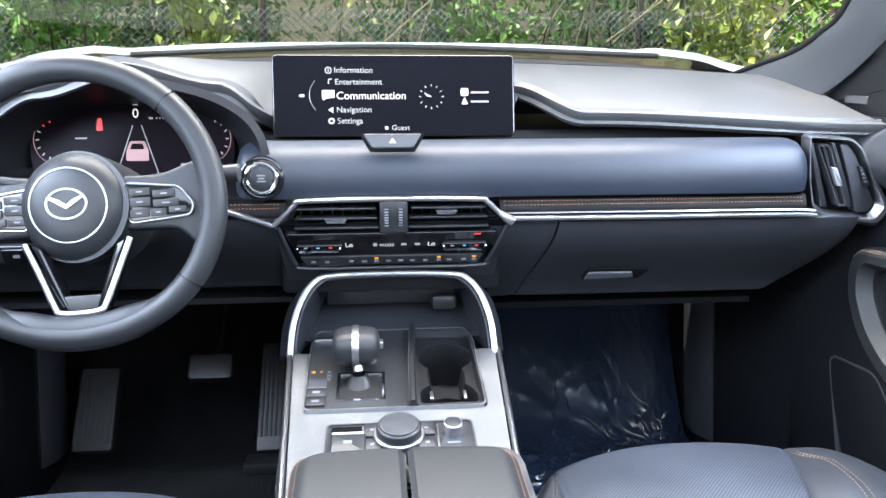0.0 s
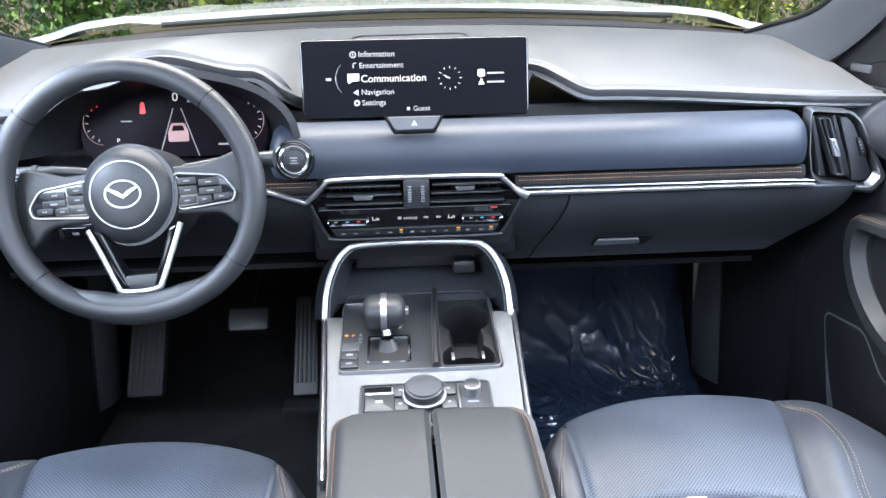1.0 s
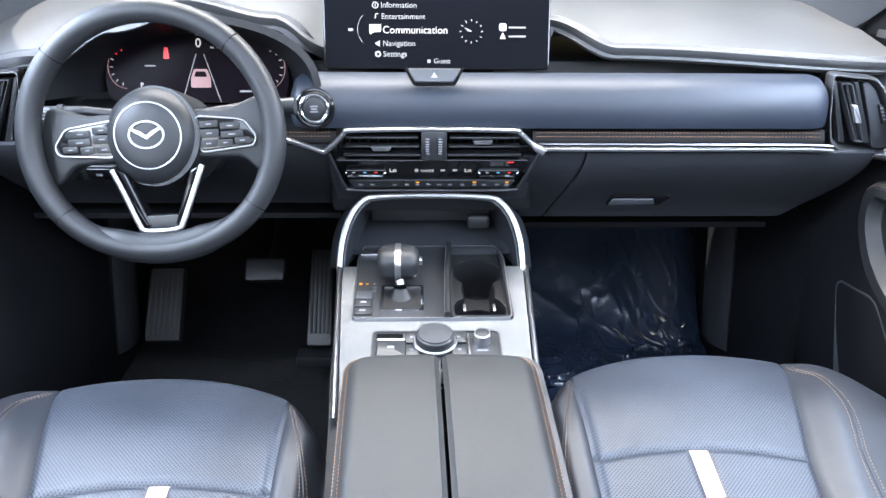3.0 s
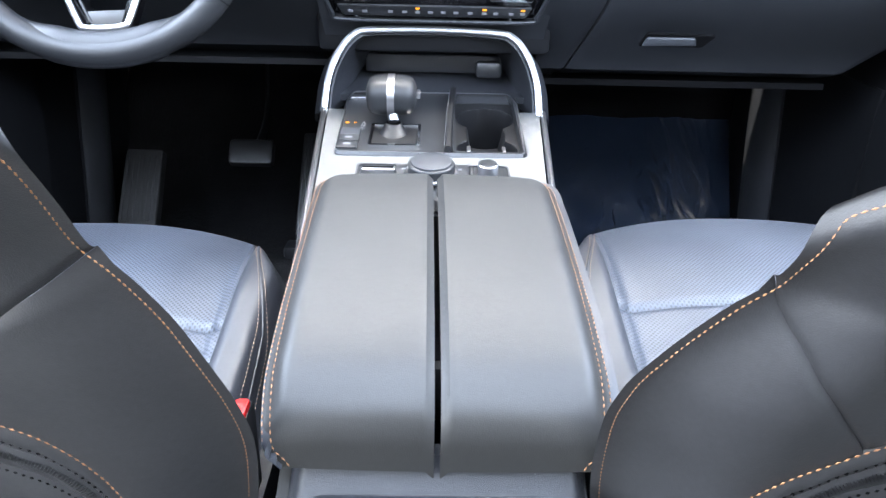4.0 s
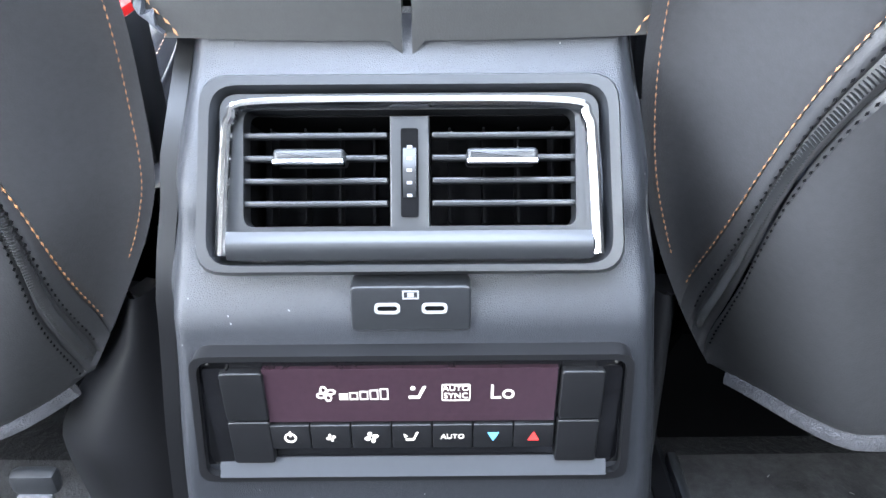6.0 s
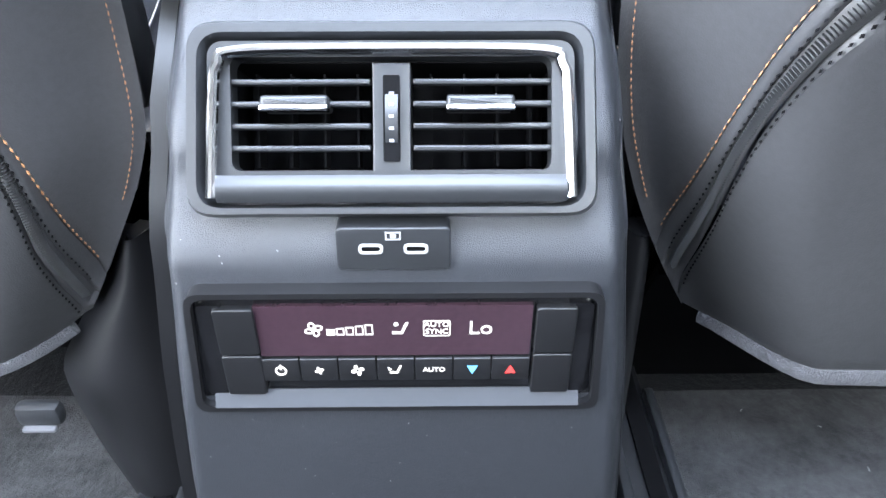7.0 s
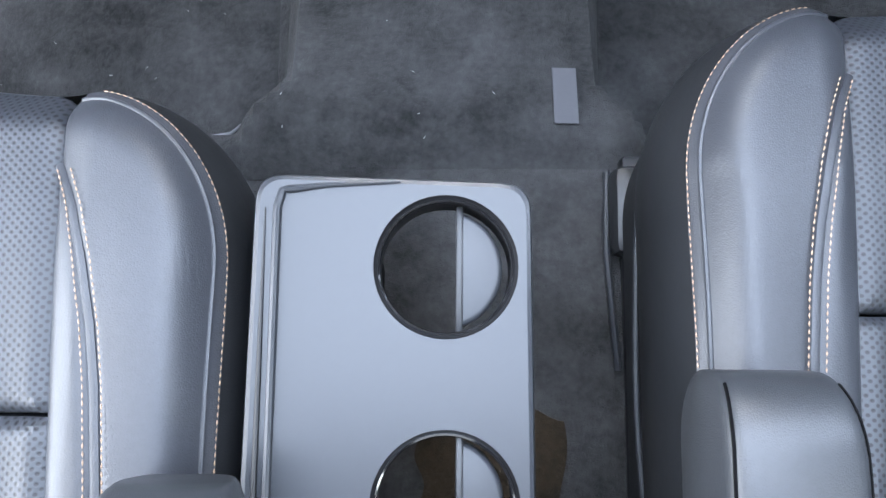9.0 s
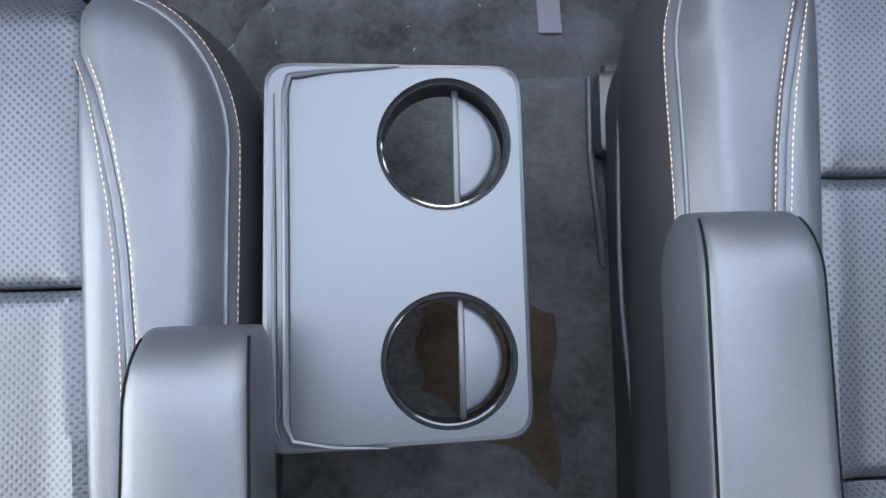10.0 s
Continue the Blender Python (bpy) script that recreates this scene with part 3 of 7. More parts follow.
part("chrome_strip", tube(run, profile_round(0.012, 0.0085, 12, 2.4)), CHROME, dash, "satin chrome strip")
part("chrome_strip", tube(run, profile_round(0.004, 0.004, 8), up=(0, 0, 1), bm=tube([p + Vector((0, 0.004, 0.0075)) for p in run], profile_round(0.006, 0.0035, 8))), CHROME, dash)
left = spline([(-0.30, 0.99, 0.688), (-0.235, 0.984, 0.671), (-0.176, 0.981, 0.652)], 10)
part("chrome_strip", tube(left, profile_round(0.012, 0.0085, 12, 2.4)), CHROME, dash, "satin chrome strip")
hood = [(-0.176, 0.981, 0.652), (-0.158, 0.980, 0.668), (-0.143, 0.980, 0.683), (-0.128, 0.980, 0.688), (0.0, 0.980, 0.690), (0.126, 0.980, 0.688), (0.143, 0.980, 0.683), (0.160, 0.979, 0.668), (0.182, 0.978, 0.653)]
part("chrome_strip", tube(spline(hood, 8), profile_round(0.012, 0.0085, 12, 2.4), scale=lambda t: 1 + 0.75 * smooth((t - 0.86) / 0.1)), CHROME, dash, "satin chrome vent outline")

# lower fascia: glovebox side and driver side


def lower(x0, x1, z0=0.648, z1=0.470):
    def f(u, v):
        x = lerp(x0(v), x1(v), u)
        y = 0.992 + 0.105 * smooth(v) + 0.03 * v + (0.05 * smooth((v - 0.88) / 0.12))
        return (x, y, lerp(z0, z1, v))
    return f


seam = lambda v: 0.257 - 0.052 * v ** 1.6
part("fascia_side", sheet(lower(lambda v: 0.150 + 0.018 * v, lambda v: seam(v) - 0.0015, 0.652), 12, 26, thick=0.012, tuck=(0, 0.002, 0, 0), width=0.003), PLASTIC, dash)
glove = part("glovebox_door", sheet(lower(lambda v: seam(v) + 0.0015, lambda v: 0.748 - 0.095 * v ** 2.2), 60, 26, thick=0.015, tuck=(0.002, 0.003, 0, 0.004), width=0.005), PLASTIC, dash, "dark plastic glovebox door")
gm = facing(0.364, 1.031, 0.552, -28)
part("handle_recess", plate(round_outline([(-0.056, -0.011), (0.040, -0.011), (0.056, 0.009), (-0.046, 0.011)], 0.003), -0.004, 0.0012, m=gm), SEAM_AND_SHADE, glove)
part("handle", plate(round_outline([(-0.052, -0.009), (0.030, -0.007), (0.026, 0.006), (-0.046, 0.006)], 0.003), -0.004, 0.005, 0.002, m=gm), GREY_PLASTIC, glove, "grey glovebox pull handle")
# Underside sheet coloured black for the shade below the dash.
part("under_panel", sheet(lambda u, v: (lerp(0.17, 0.655, u), lerp(1.135, 1.75, v), 0.472 - 0.02 * math.sin(math.pi * v)), 20, 10, thick=0.01), SEAM_AND_SHADE, dash)
part("driver_fascia", sheet(lower(lambda v: -0.76 + 0.05 * v, lambda v: -0.158 - 0.01 * v, 0.66, 0.500), 50, 26, thick=0.012), PLASTIC, dash, "dark knee panel under the steering column")
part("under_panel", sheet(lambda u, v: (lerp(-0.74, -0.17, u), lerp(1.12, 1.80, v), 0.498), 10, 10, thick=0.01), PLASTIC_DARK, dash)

# start button
sm = facing(-0.189, 0.984, 0.722, 6)
btn = part("start_button", disc(0.0225, -0.012, 0.005, 0.003, m=sm), SMOOTH, dash, "round black engine start button")
part("ring", torus(0.0215, 0.0028, sm @ Matrix.Translation((0, 0, 0.005))), BRIGHT, btn, "bright chrome ring")
part("bezel", torus(0.0285, 0.0045, sm @ Matrix.Translation((0, 0, -0.001)), squash=0.8), GLOSS, btn)
part("cap", disc(0.0165, 0.004, 0.0075, 0.0015, m=sm), SMOOTH, btn)
for k, w in ((1, 0.012), (0, 0.009), (-1, 0.013)):
    part("mark", plate(rect(w, 0.0022, 0, k * 0.0042), 0.0074, 0.0078, m=sm), PRINT, btn)

# hazard switch below the display
hm = facing(0.002, 0.989, 0.773, 30)
hz = part("hazard_switch", plate(round_outline([(-0.030, -0.011), (0.030, -0.011), (0.043, 0.012), (-0.043, 0.012)], 0.004), -0.008, 0.004, 0.002, m=hm), GREY_PLASTIC, dash, "grey hazard light switch")
part("shadow_gap", frame_plate(round_outline([(-0.033, -0.0145), (0.033, -0.0145), (0.048, 0.014), (-0.048, 0.014)], 0.004), round_outline([(-0.030, -0.011), (0.030, -0.011), (0.043, 0.012), (-0.043, 0.012)], 0.004), -0.004, 0.0015, m=hm), SEAM_AND_SHADE, hz)
part("triangle", plate([(-0.0055, -0.004), (0.0055, -0.004), (0, 0.005)], 0.0038, 0.0045, m=hm), PRINT, hz, "pale warning triangle")

# centre vents
vent = part("centre_vent", sheet(lambda u, v: (lerp(lerp(-0.160, -0.136, v), lerp(0.160, 0.136, v), u), 1.03, lerp(0.638, 0.688, v)), 10, 4, thick=0.01), SEAM_AND_SHADE, dash, "black centre air vent")
for x0, x1 in ((-0.146, -0.020), (0.024, 0.146)):
    for k in range(3):
        z = 0.646 + 0.0145 * k
        part("slat", box((x1 - x0 - 0.004 * k, 0.022, 0.0032), ((x0 + x1) / 2, 0.993, z), 0.001, m=ID), SMOOTH, vent)
    for k in range(8):
        part("vane", box((0.0016, 0.012, 0.045), (lerp(x0, x1, (k + 0.5) / 8), 1.012, 0.662)), PLASTIC_DARK, vent)
part("vent_divider", box((0.042, 0.03, 0.048), (0.002, 0.990, 0.663), 0.003), SMOOTH, vent)
for x in (-0.009, 0.012):
    w = part("thumbwheel", tube([(x - 0.004, 0.982, 0.663), (x + 0.004, 0.982, 0.663)], profile_round(0.022, 0.036, 20)), PLASTIC_DARK, vent, "ribbed vent thumbwheel")
    for k in range(7):
        part("mark", box((0.006, 0.0008, 0.0018), (x, 0.9708 + 0.00035 * (k - 3) ** 2, 0.651 + 0.004 * k)), PRINT, w)
for x, z in ((-0.084, 0.6575), (0.081, 0.6685)):
    part("vent_tab", plate(round_outline([(-0.013, -0.003), (0.013, -0.003), (0.017, 0.0035), (-0.017, 0.0035)], 0.0015), -0.006, 0.004, 0.001, m=facing(x, 0.980, z)), CHROME, vent, "chrome vent tab")

# climate panel
cm = facing(-0.0004, 1.005, 0.6086, -30) @ Matrix.Scale(1.034, 4)
rim = [(-0.157, 0.030), (-0.135, -0.030), (-0.125, -0.034), (0.125, -0.034), (0.135, -0.030), (0.157, 0.030)]
clim = part("climate_panel", plate(round_outline(rim, 0.006), -0.02, 0.0, 0.002, m=cm), GLOSS, dash, "gloss black climate control panel")
part("surround", sheet(lambda u, v: (lerp(-1, 1, u) * lerp(0.174, 0.150, v), 0.989 + 0.046 * v, lerp(0.652, 0.573, v)), 20, 10, thick=0.01), GLOSS, clim)
edge = [(-0.170, 0.984, 0.648), (-0.158, 1.006, 0.606), (-0.150, 1.020, 0.583), (-0.136, 1.026, 0.573), (0.0, 1.027, 0.572), (0.136, 1.026, 0.573), (0.150, 1.020, 0.583), (0.160, 1.006, 0.606), (0.176, 0.984, 0.648)]
part("panel_lip", tube(spline(edge, 6), profile_round(0.007, 0.006, 8)), PLASTIC, clim, "grained lip round the climate panel")
part("button_strip", plate(round_outline([(-0.128, -0.031), (0.128, -0.031), (0.137, -0.0135), (-0.137, -0.0135)], 0.003), 0.0, 0.003, 0.001, m=cm), SMOOTH, clim)
for side in (-1, 1):
    part("rocker", plate(round_outline([(-0.031, -0.004), (0.028, -0.004), (0.034, 0.006), (-0.034, 0.006)], 0.002), 0.0, 0.006, 0.002, m=cm @ Matrix.Translation((side * 0.108, 0.001, 0))), BRIGHT, clim, "chrome-edged temperature rocker")
    part("rocker_top", plate(round_outline([(-0.029, -0.001), (0.027, -0.001), (0.032, 0.010), (-0.032, 0.010)], 0.002), 0.0, 0.0066, 0.002, m=cm @ Matrix.Translation((side * 0.108, 0.003, 0))), GLOSS, clim)
    for k, mt in enumerate((ICON_GREY, BLUE_MARK, RED_MARK)):
        part("mark", plate(rect(0.005, 0.0022, side * 0.108 - 0.019 + 0.018 * k, 0.009), 0.0066, 0.0070, m=cm), mt, clim)
letters("reading", "Lo", 0.0115, WHITE_MARK, clim, cm @ Matrix.Translation((-0.064, 0.008, 0.001)), label="lit reading Lo")
letters("reading", "Lo", 0.0115, WHITE_MARK, clim, cm @ Matrix.Translation((0.058, 0.008, 0.001)), label="lit reading Lo")
for k in range(6):
    part("fan_bar", plate(rect(0.0026, 0.004 + 0.0004 * k, -0.0175 + 0.0037 * k, 0.007), 0.0004, 0.001, m=cm), ICON_GREY, clim)
part("fan_icon", disc(0.0033, 0.0004, 0.001, m=cm @ Matrix.Translation((-0.0255, 0.008, 0))), ICON_GREY, clim)
for x in (0.017, 0.037):
    part("icon", plate(round_outline(rect(0.008, 0.004, x, 0.008), 0.0015), 0.0004, 0.001, m=cm), ICON_GREY, clim)
part("warning_lamp", plate(rect(0.010, 0.0025, 0.126, 0.0265), 0.0004, 0.001, m=cm), RED_MARK, clim, "small red warning lamp")
for k, x in enumerate((-0.118, -0.098, -0.062, -0.042, -0.024, -0.006, 0.012, 0.030, 0.050, 0.070, 0.086, 0.108, 0.124)):
    part("button_mark", plate(round_outline(rect(0.007, 0.004, x, -0.0235), 0.001), 0.003, 0.0034, m=cm), PRINT, clim)
    if k in (4, 9, 12):
        part("lamp", plate(round_outline(rect(0.006, 0.0026, x, -0.0175), 0.001), 0.003, 0.0036, m=cm), AMBER, clim, "amber indicator lamp")
part("stack_base", sheet(lambda u, v: (lerp(-0.178, 0.178, u) * (1 - 0.06 * v), 1.0 + 0.06 * v, lerp(0.645, 0.545, v)), 20, 10, thick=0.02), PLASTIC, dash)


def side_vent(side):
    """An end vent: upright louvres in a flared chrome frame whose foot runs into the dashboard strip."""
    m = facing(side * 0.70, 1.005, 0.713, 0, yaw=-side * 4)
    out = [(-0.048, 0.066), (0.026, 0.060), (0.046, 0.042), (0.106, -0.056), (0.086, -0.084), (-0.010, -0.070), (-0.032, -0.052), (-0.040, -0.010)]
    inn = [(-0.043, 0.059), (0.020, 0.054), (0.036, 0.040), (0.080, -0.046), (0.068, -0.064), (-0.006, -0.056), (-0.024, -0.044), (-0.034, -0.008)]

    def flat(pts):
        return [(side * a, b) for a, b in pts]

    v = part("end_vent", plate(round_outline(flat(inn), 0.008), -0.05, -0.022, m=m), SEAM_AND_SHADE, dash, "end air vent in a flared chrome frame")
    part("chrome_frame", frame_plate(round_outline(flat(out), 0.010), round_outline(flat(inn), 0.008), -0.020, 0.006, m=m, edge=0.35), CHROME, v, "satin chrome vent frame")
    part("inner_panel", plate(round_outline(flat([(0.006, 0.050), (0.019, 0.050), (0.033, 0.036), (0.076, -0.046), (0.066, -0.060), (0.046, -0.060), (0.030, -0.010)]), 0.005), -0.022, -0.002, 0.002, m=m), PLASTIC, v)
    for x0, x1, lift in ((-0.040, -0.006, 0.0), (-0.006, 0.036, 0.001)):
        part("slat", plate(round_outline(flat([(x0 - 0.003, 0.052), (x0 + 0.004, 0.052), (x1 + 0.004, -0.050), (x1 - 0.006, -0.050)]), 0.002), -0.018, lift, 0.0015, m=m), SMOOTH, v)
    loop_out = flat([(-0.031, 0.050), (-0.010, 0.050), (0.030, -0.050), (0.014, -0.050)])
    loop_in = flat([(-0.027, 0.046), (-0.013, 0.046), (0.024, -0.046), (0.016, -0.046)])
    part("louvre_loop", frame_plate(round_outline(loop_out, 0.005), round_outline(loop_in, 0.003), -0.016, 0.003, m=m, edge=0.3), SATIN_DARK, v)
    part("louvre_bar", plate(flat([(-0.021, 0.046), (-0.015, 0.046), (0.021, -0.046), (0.017, -0.046)]), -0.016, -0.002, 0.001, m=m), SMOOTH, v)
    part("vent_tab", plate(round_outline(flat([(-0.006, 0.014), (0.003, 0.014), (0.016, -0.016), (0.006, -0.016)]), 0.002), -0.004, 0.007, 0.002, m=m), SATIN, v, "chrome vent tab")
    wheel = part("thumbwheel", plate(round_outline(flat([(0.038, 0.016), (0.047, 0.014), (0.062, -0.016), (0.052, -0.018)]), 0.003), -0.004, 0.003, 0.001, m=m), KEY_BLACK, v)
    for k in range(4):
        part("mark", plate(rect(0.004, 0.0016, side * (0.044 + 0.003 * k), 0.009 - 0.006 * k), 0.0028, 0.0034, m=m), PRINT, wheel)


side_vent(1)
side_vent(-1)

# instrument binnacle behind the wheel
bin_ = part("binnacle", sheet(lambda u, v: (-0.402 + (0.205 + 0.02 * (1 - v)) * math.cos(math.pi * (1 - u)) * (1 - 0.16 * v), 1.0 + 0.115 * v, 0.700 + (0.168 - 0.034 * v) * math.sin(math.pi * (0.02 + 0.96 * u)) ** 0.6), 50, 10, thick=0.012), PLASTIC_DARK, dash, "dark instrument hood")
part("binnacle_floor", sheet(lambda u, v: (lerp(-0.61, -0.19, u), lerp(0.995, 1.12, v), 0.690 + 0.02 * v), 10, 4, thick=0.012), PLASTIC_DARK, bin_)
cl = thing("instrument_cluster", "wide digital instrument display behind the steering wheel", "display")
km = facing(-0.402, 1.10, 0.765, 14)
part("glass", plate(round_outline([(-0.150, -0.055), (0.150, -0.055), (0.158, 0.0), (0.130, 0.048), (0.0, 0.070), (-0.130, 0.048), (-0.158, 0.0)], 0.02), -0.006, 0.0, m=km), CLUSTER, cl, "dark glossy instrument glass")
for side in (-1, 1):
    arc = [km @ Vector((side * (0.120 + 0.030 * math.cos(a)), 0.004 + 0.036 * math.sin(a), 0.001)) for a in [math.pi * (-0.5 + k / 16) for k in range(17)]]
    part("gauge_arc", tube(arc, profile_round(0.0014, 0.0008, 6)), PINK_MARK, cl, "lit gauge arc")
    for k in range(7):
        a = math.pi * (-0.42 + 0.84 * k / 6)
        p = Vector((side * (0.120 + 0.0245 * math.cos(a)), 0.004 + 0.0295 * math.sin(a), 0.0))
        part("gauge_mark", plate(rect(0.005, 0.0018), 0.0003, 0.001, m=km @ Matrix.Translation(p) @ Matrix.Rotation(a if side > 0 else math.pi - a, 4, "Z")), RED_MARK if k > 4 and side < 0 else ICON_GREY, cl)
letters("speed_reading", "0", 0.021, WHITE_MARK, cl, km @ Matrix.Translation((0.004, 0.044, 0.0008)), label="lit white speed reading 0")
part("unit_bar", plate(rect(0.008, 0.0016, 0.004, 0.058), 0.0003, 0.0008, m=km), ICON_GREY, cl)
part("trip_bar", plate(rect(0.018, 0.002, -0.079, 0.006), 0.0003, 0.0008, m=km), ICON_GREY, cl)
part("range_bar", plate(rect(0.020, 0.003, 0.082, -0.036), 0.0003, 0.0008, m=km), ICON_GREY, cl)
part("belt_lamp", plate(round_outline([(-0.004, -0.010), (0.006, -0.010), (0.004, 0.009), (-0.002, 0.009)], 0.002), 0.0003, 0.001, m=km @ Matrix.Translation((-0.052, 0.028, 0))), RED_MARK, cl, "red seat belt lamp")
for x in (0.027, 0.036, 0.041, 0.046):
    part("dot", plate(rect(0.006 if x < 0.03 else 0.002, 0.003, x, 0.037), 0.0003, 0.0008, m=km), ICON_GREY, cl)
for side in (-1, 1):
    part("lane_line", plate([(0.006 + side * 0.006, 0.026), (0.006 + side * 0.0072, 0.026), (0.006 + side * 0.034, -0.055), (0.006 + side * 0.0325, -0.055)], 0.0003, 0.0008, m=km), ICON_GREY, cl)
part("car_shape", plate(round_outline([(-0.017, -0.018), (0.017, -0.018), (0.017, -0.002), (0.011, 0.013), (-0.011, 0.013), (-0.017, -0.002)], 0.003), 0.0003, 0.001, m=km @ Matrix.Translation((0.006, -0.012, 0))), PINK_MARK, cl, "pink lit outline of a car")
part("car_window", plate(round_outline([(-0.011, 0.0), (0.011, 0.0), (0.008, 0.009), (-0.008, 0.009)], 0.002), 0.001, 0.0014, m=km @ Matrix.Translation((0.006, -0.012, 0))), CLUSTER, cl)
letters("gear_reading", "P", 0.010, WHITE_MARK, cl, km @ Matrix.Translation((-0.094, -0.026, 0.0008)))

# central display
dp = thing("infotainment_display", "wide black central touch display showing a menu", "display")
dm = facing(0.008, 1.055, 0.838, 14)
part("housing", plate(round_outline(rect(0.372, 0.126), 0.008), -0.024, -0.001, 0.003, m=dm), GLOSS, dp)
part("glass", plate(round_outline(rect(0.366, 0.121), 0.007), -0.002, 0.0, m=dm), SCREEN, dp, "dark display glass")
part("stand", box((0.20, 0.06, 0.08), (0.008, 1.11, 0.80), 0.01), PLASTIC_DARK, dp)


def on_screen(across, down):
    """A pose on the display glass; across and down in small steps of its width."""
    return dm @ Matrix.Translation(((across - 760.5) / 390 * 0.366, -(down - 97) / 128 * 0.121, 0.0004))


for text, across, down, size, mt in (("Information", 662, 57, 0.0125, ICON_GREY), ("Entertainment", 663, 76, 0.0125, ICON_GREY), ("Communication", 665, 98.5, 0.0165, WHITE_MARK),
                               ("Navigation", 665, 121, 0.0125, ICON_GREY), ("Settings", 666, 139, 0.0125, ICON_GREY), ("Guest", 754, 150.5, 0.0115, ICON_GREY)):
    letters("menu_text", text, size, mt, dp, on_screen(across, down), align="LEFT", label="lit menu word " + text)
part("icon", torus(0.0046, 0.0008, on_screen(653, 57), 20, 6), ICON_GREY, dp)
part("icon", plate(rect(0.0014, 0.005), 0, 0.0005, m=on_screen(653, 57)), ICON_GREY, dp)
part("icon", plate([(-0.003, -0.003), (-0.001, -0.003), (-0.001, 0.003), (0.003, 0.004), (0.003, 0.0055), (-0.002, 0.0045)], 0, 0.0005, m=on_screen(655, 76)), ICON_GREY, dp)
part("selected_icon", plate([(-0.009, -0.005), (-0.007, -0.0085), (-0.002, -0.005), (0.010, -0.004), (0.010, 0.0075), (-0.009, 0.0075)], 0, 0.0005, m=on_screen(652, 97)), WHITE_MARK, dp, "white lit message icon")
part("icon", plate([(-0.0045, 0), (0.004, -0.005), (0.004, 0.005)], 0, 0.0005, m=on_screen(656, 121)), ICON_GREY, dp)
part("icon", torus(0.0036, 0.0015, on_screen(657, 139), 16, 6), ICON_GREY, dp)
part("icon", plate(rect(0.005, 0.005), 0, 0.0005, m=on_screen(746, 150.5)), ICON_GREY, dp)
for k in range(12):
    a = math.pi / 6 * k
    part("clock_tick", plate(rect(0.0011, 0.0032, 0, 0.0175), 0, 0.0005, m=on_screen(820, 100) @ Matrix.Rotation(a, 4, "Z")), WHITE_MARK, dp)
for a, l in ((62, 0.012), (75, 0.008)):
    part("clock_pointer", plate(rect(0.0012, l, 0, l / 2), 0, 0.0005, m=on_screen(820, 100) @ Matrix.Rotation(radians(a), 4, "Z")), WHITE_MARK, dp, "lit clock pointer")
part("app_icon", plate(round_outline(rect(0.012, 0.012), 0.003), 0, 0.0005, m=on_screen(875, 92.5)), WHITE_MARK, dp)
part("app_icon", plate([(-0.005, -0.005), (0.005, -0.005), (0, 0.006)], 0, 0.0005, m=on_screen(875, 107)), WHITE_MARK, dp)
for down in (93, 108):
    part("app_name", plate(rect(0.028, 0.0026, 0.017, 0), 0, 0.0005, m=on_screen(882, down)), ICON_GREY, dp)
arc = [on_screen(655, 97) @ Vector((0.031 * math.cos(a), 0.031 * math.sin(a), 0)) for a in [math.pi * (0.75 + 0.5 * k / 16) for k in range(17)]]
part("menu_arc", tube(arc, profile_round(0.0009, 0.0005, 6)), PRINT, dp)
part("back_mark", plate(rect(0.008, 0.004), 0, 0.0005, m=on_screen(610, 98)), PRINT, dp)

# ---- steering wheel and stalks ----
sw = thing("steering_wheel", "black leather steering wheel with chrome-edged spokes", "steering wheel", at=facing(-0.398, 0.838, 0.712, 15) @ Matrix.Rotation(radians(3.5), 4, "Z"))
RIM_R = 0.1715


def rim_at(a, r=RIM_R, lift=0.0):
    """A point of the rim, whose lower half is slightly flattened."""
    return Vector((r * math.cos(a), r * math.sin(a) * (1.0 if math.sin(a) > 0 else 1 - 0.05 * math.sin(a) ** 2), lift))


ring = []
for i in range(96):
    a = 2 * math.pi * i / 96
    ring.append(rim_at(a))
part("rim", tube(ring, profile_round(0.033, 0.036, 18), True), WHEEL, sw, "black leather rim")
part("rim_grip", tube([rim_at(radians(-128 + 76 * k / 30), RIM_R - 0.004) for k in range(31)], profile_round(0.044, 0.030, 18), scale=lambda t: 0.60 + 0.40 * smooth(t / 0.25) * smooth((1 - t) / 0.25)), WHEEL, sw, "broad lower rim section")
for a in (45, 137, -38, -141):
    p = rim_at(radians(a))
    part("rim_seam", torus(0.0174, 0.0007, Matrix.Translation(p) @ Matrix.Rotation(radians(a), 4, "Z") @ Matrix.Rotation(radians(90), 4, "X"), 24, 6), SEAM_AND_SHADE, sw)
part("rim_stitching", stitches([rim_at(2 * math.pi * i / 200, 0.1565, 0.004) for i in range(201)], 0.0045, 0.003, 0.0004), PRINT, sw)
HUB = Matrix.Translation((-0.006, 0.001, -0.044))


def dome(u, v):
    a, r = 2 * math.pi * u, 0.070 * (1 - v)
    return HUB @ Vector((r * math.cos(a), r * math.sin(a) * (1.0 if math.sin(a) > 0 else 1.06), 0.050 - 0.030 * (r / 0.070) ** 5 - 0.004 * (r / 0.07) ** 2))


part("hub_skirt", tube([(0.004, -0.006, -0.10), (-0.002, -0.001, -0.05), (-0.006, 0.001, -0.022)], [(p[0], p[1]) for p in oval(0.070, 0.072, 48)], up=(0, 1, 0)), WHEEL, sw)
part("airbag_cover", sheet(dome, 64, 16), WHEEL, sw, "round black airbag cover")
part("hub_ring", torus(0.0465, 0.0012, HUB @ Matrix.Translation((0, 0, 0.0447)), 64, 8), SATIN, sw, "thin chrome ring")
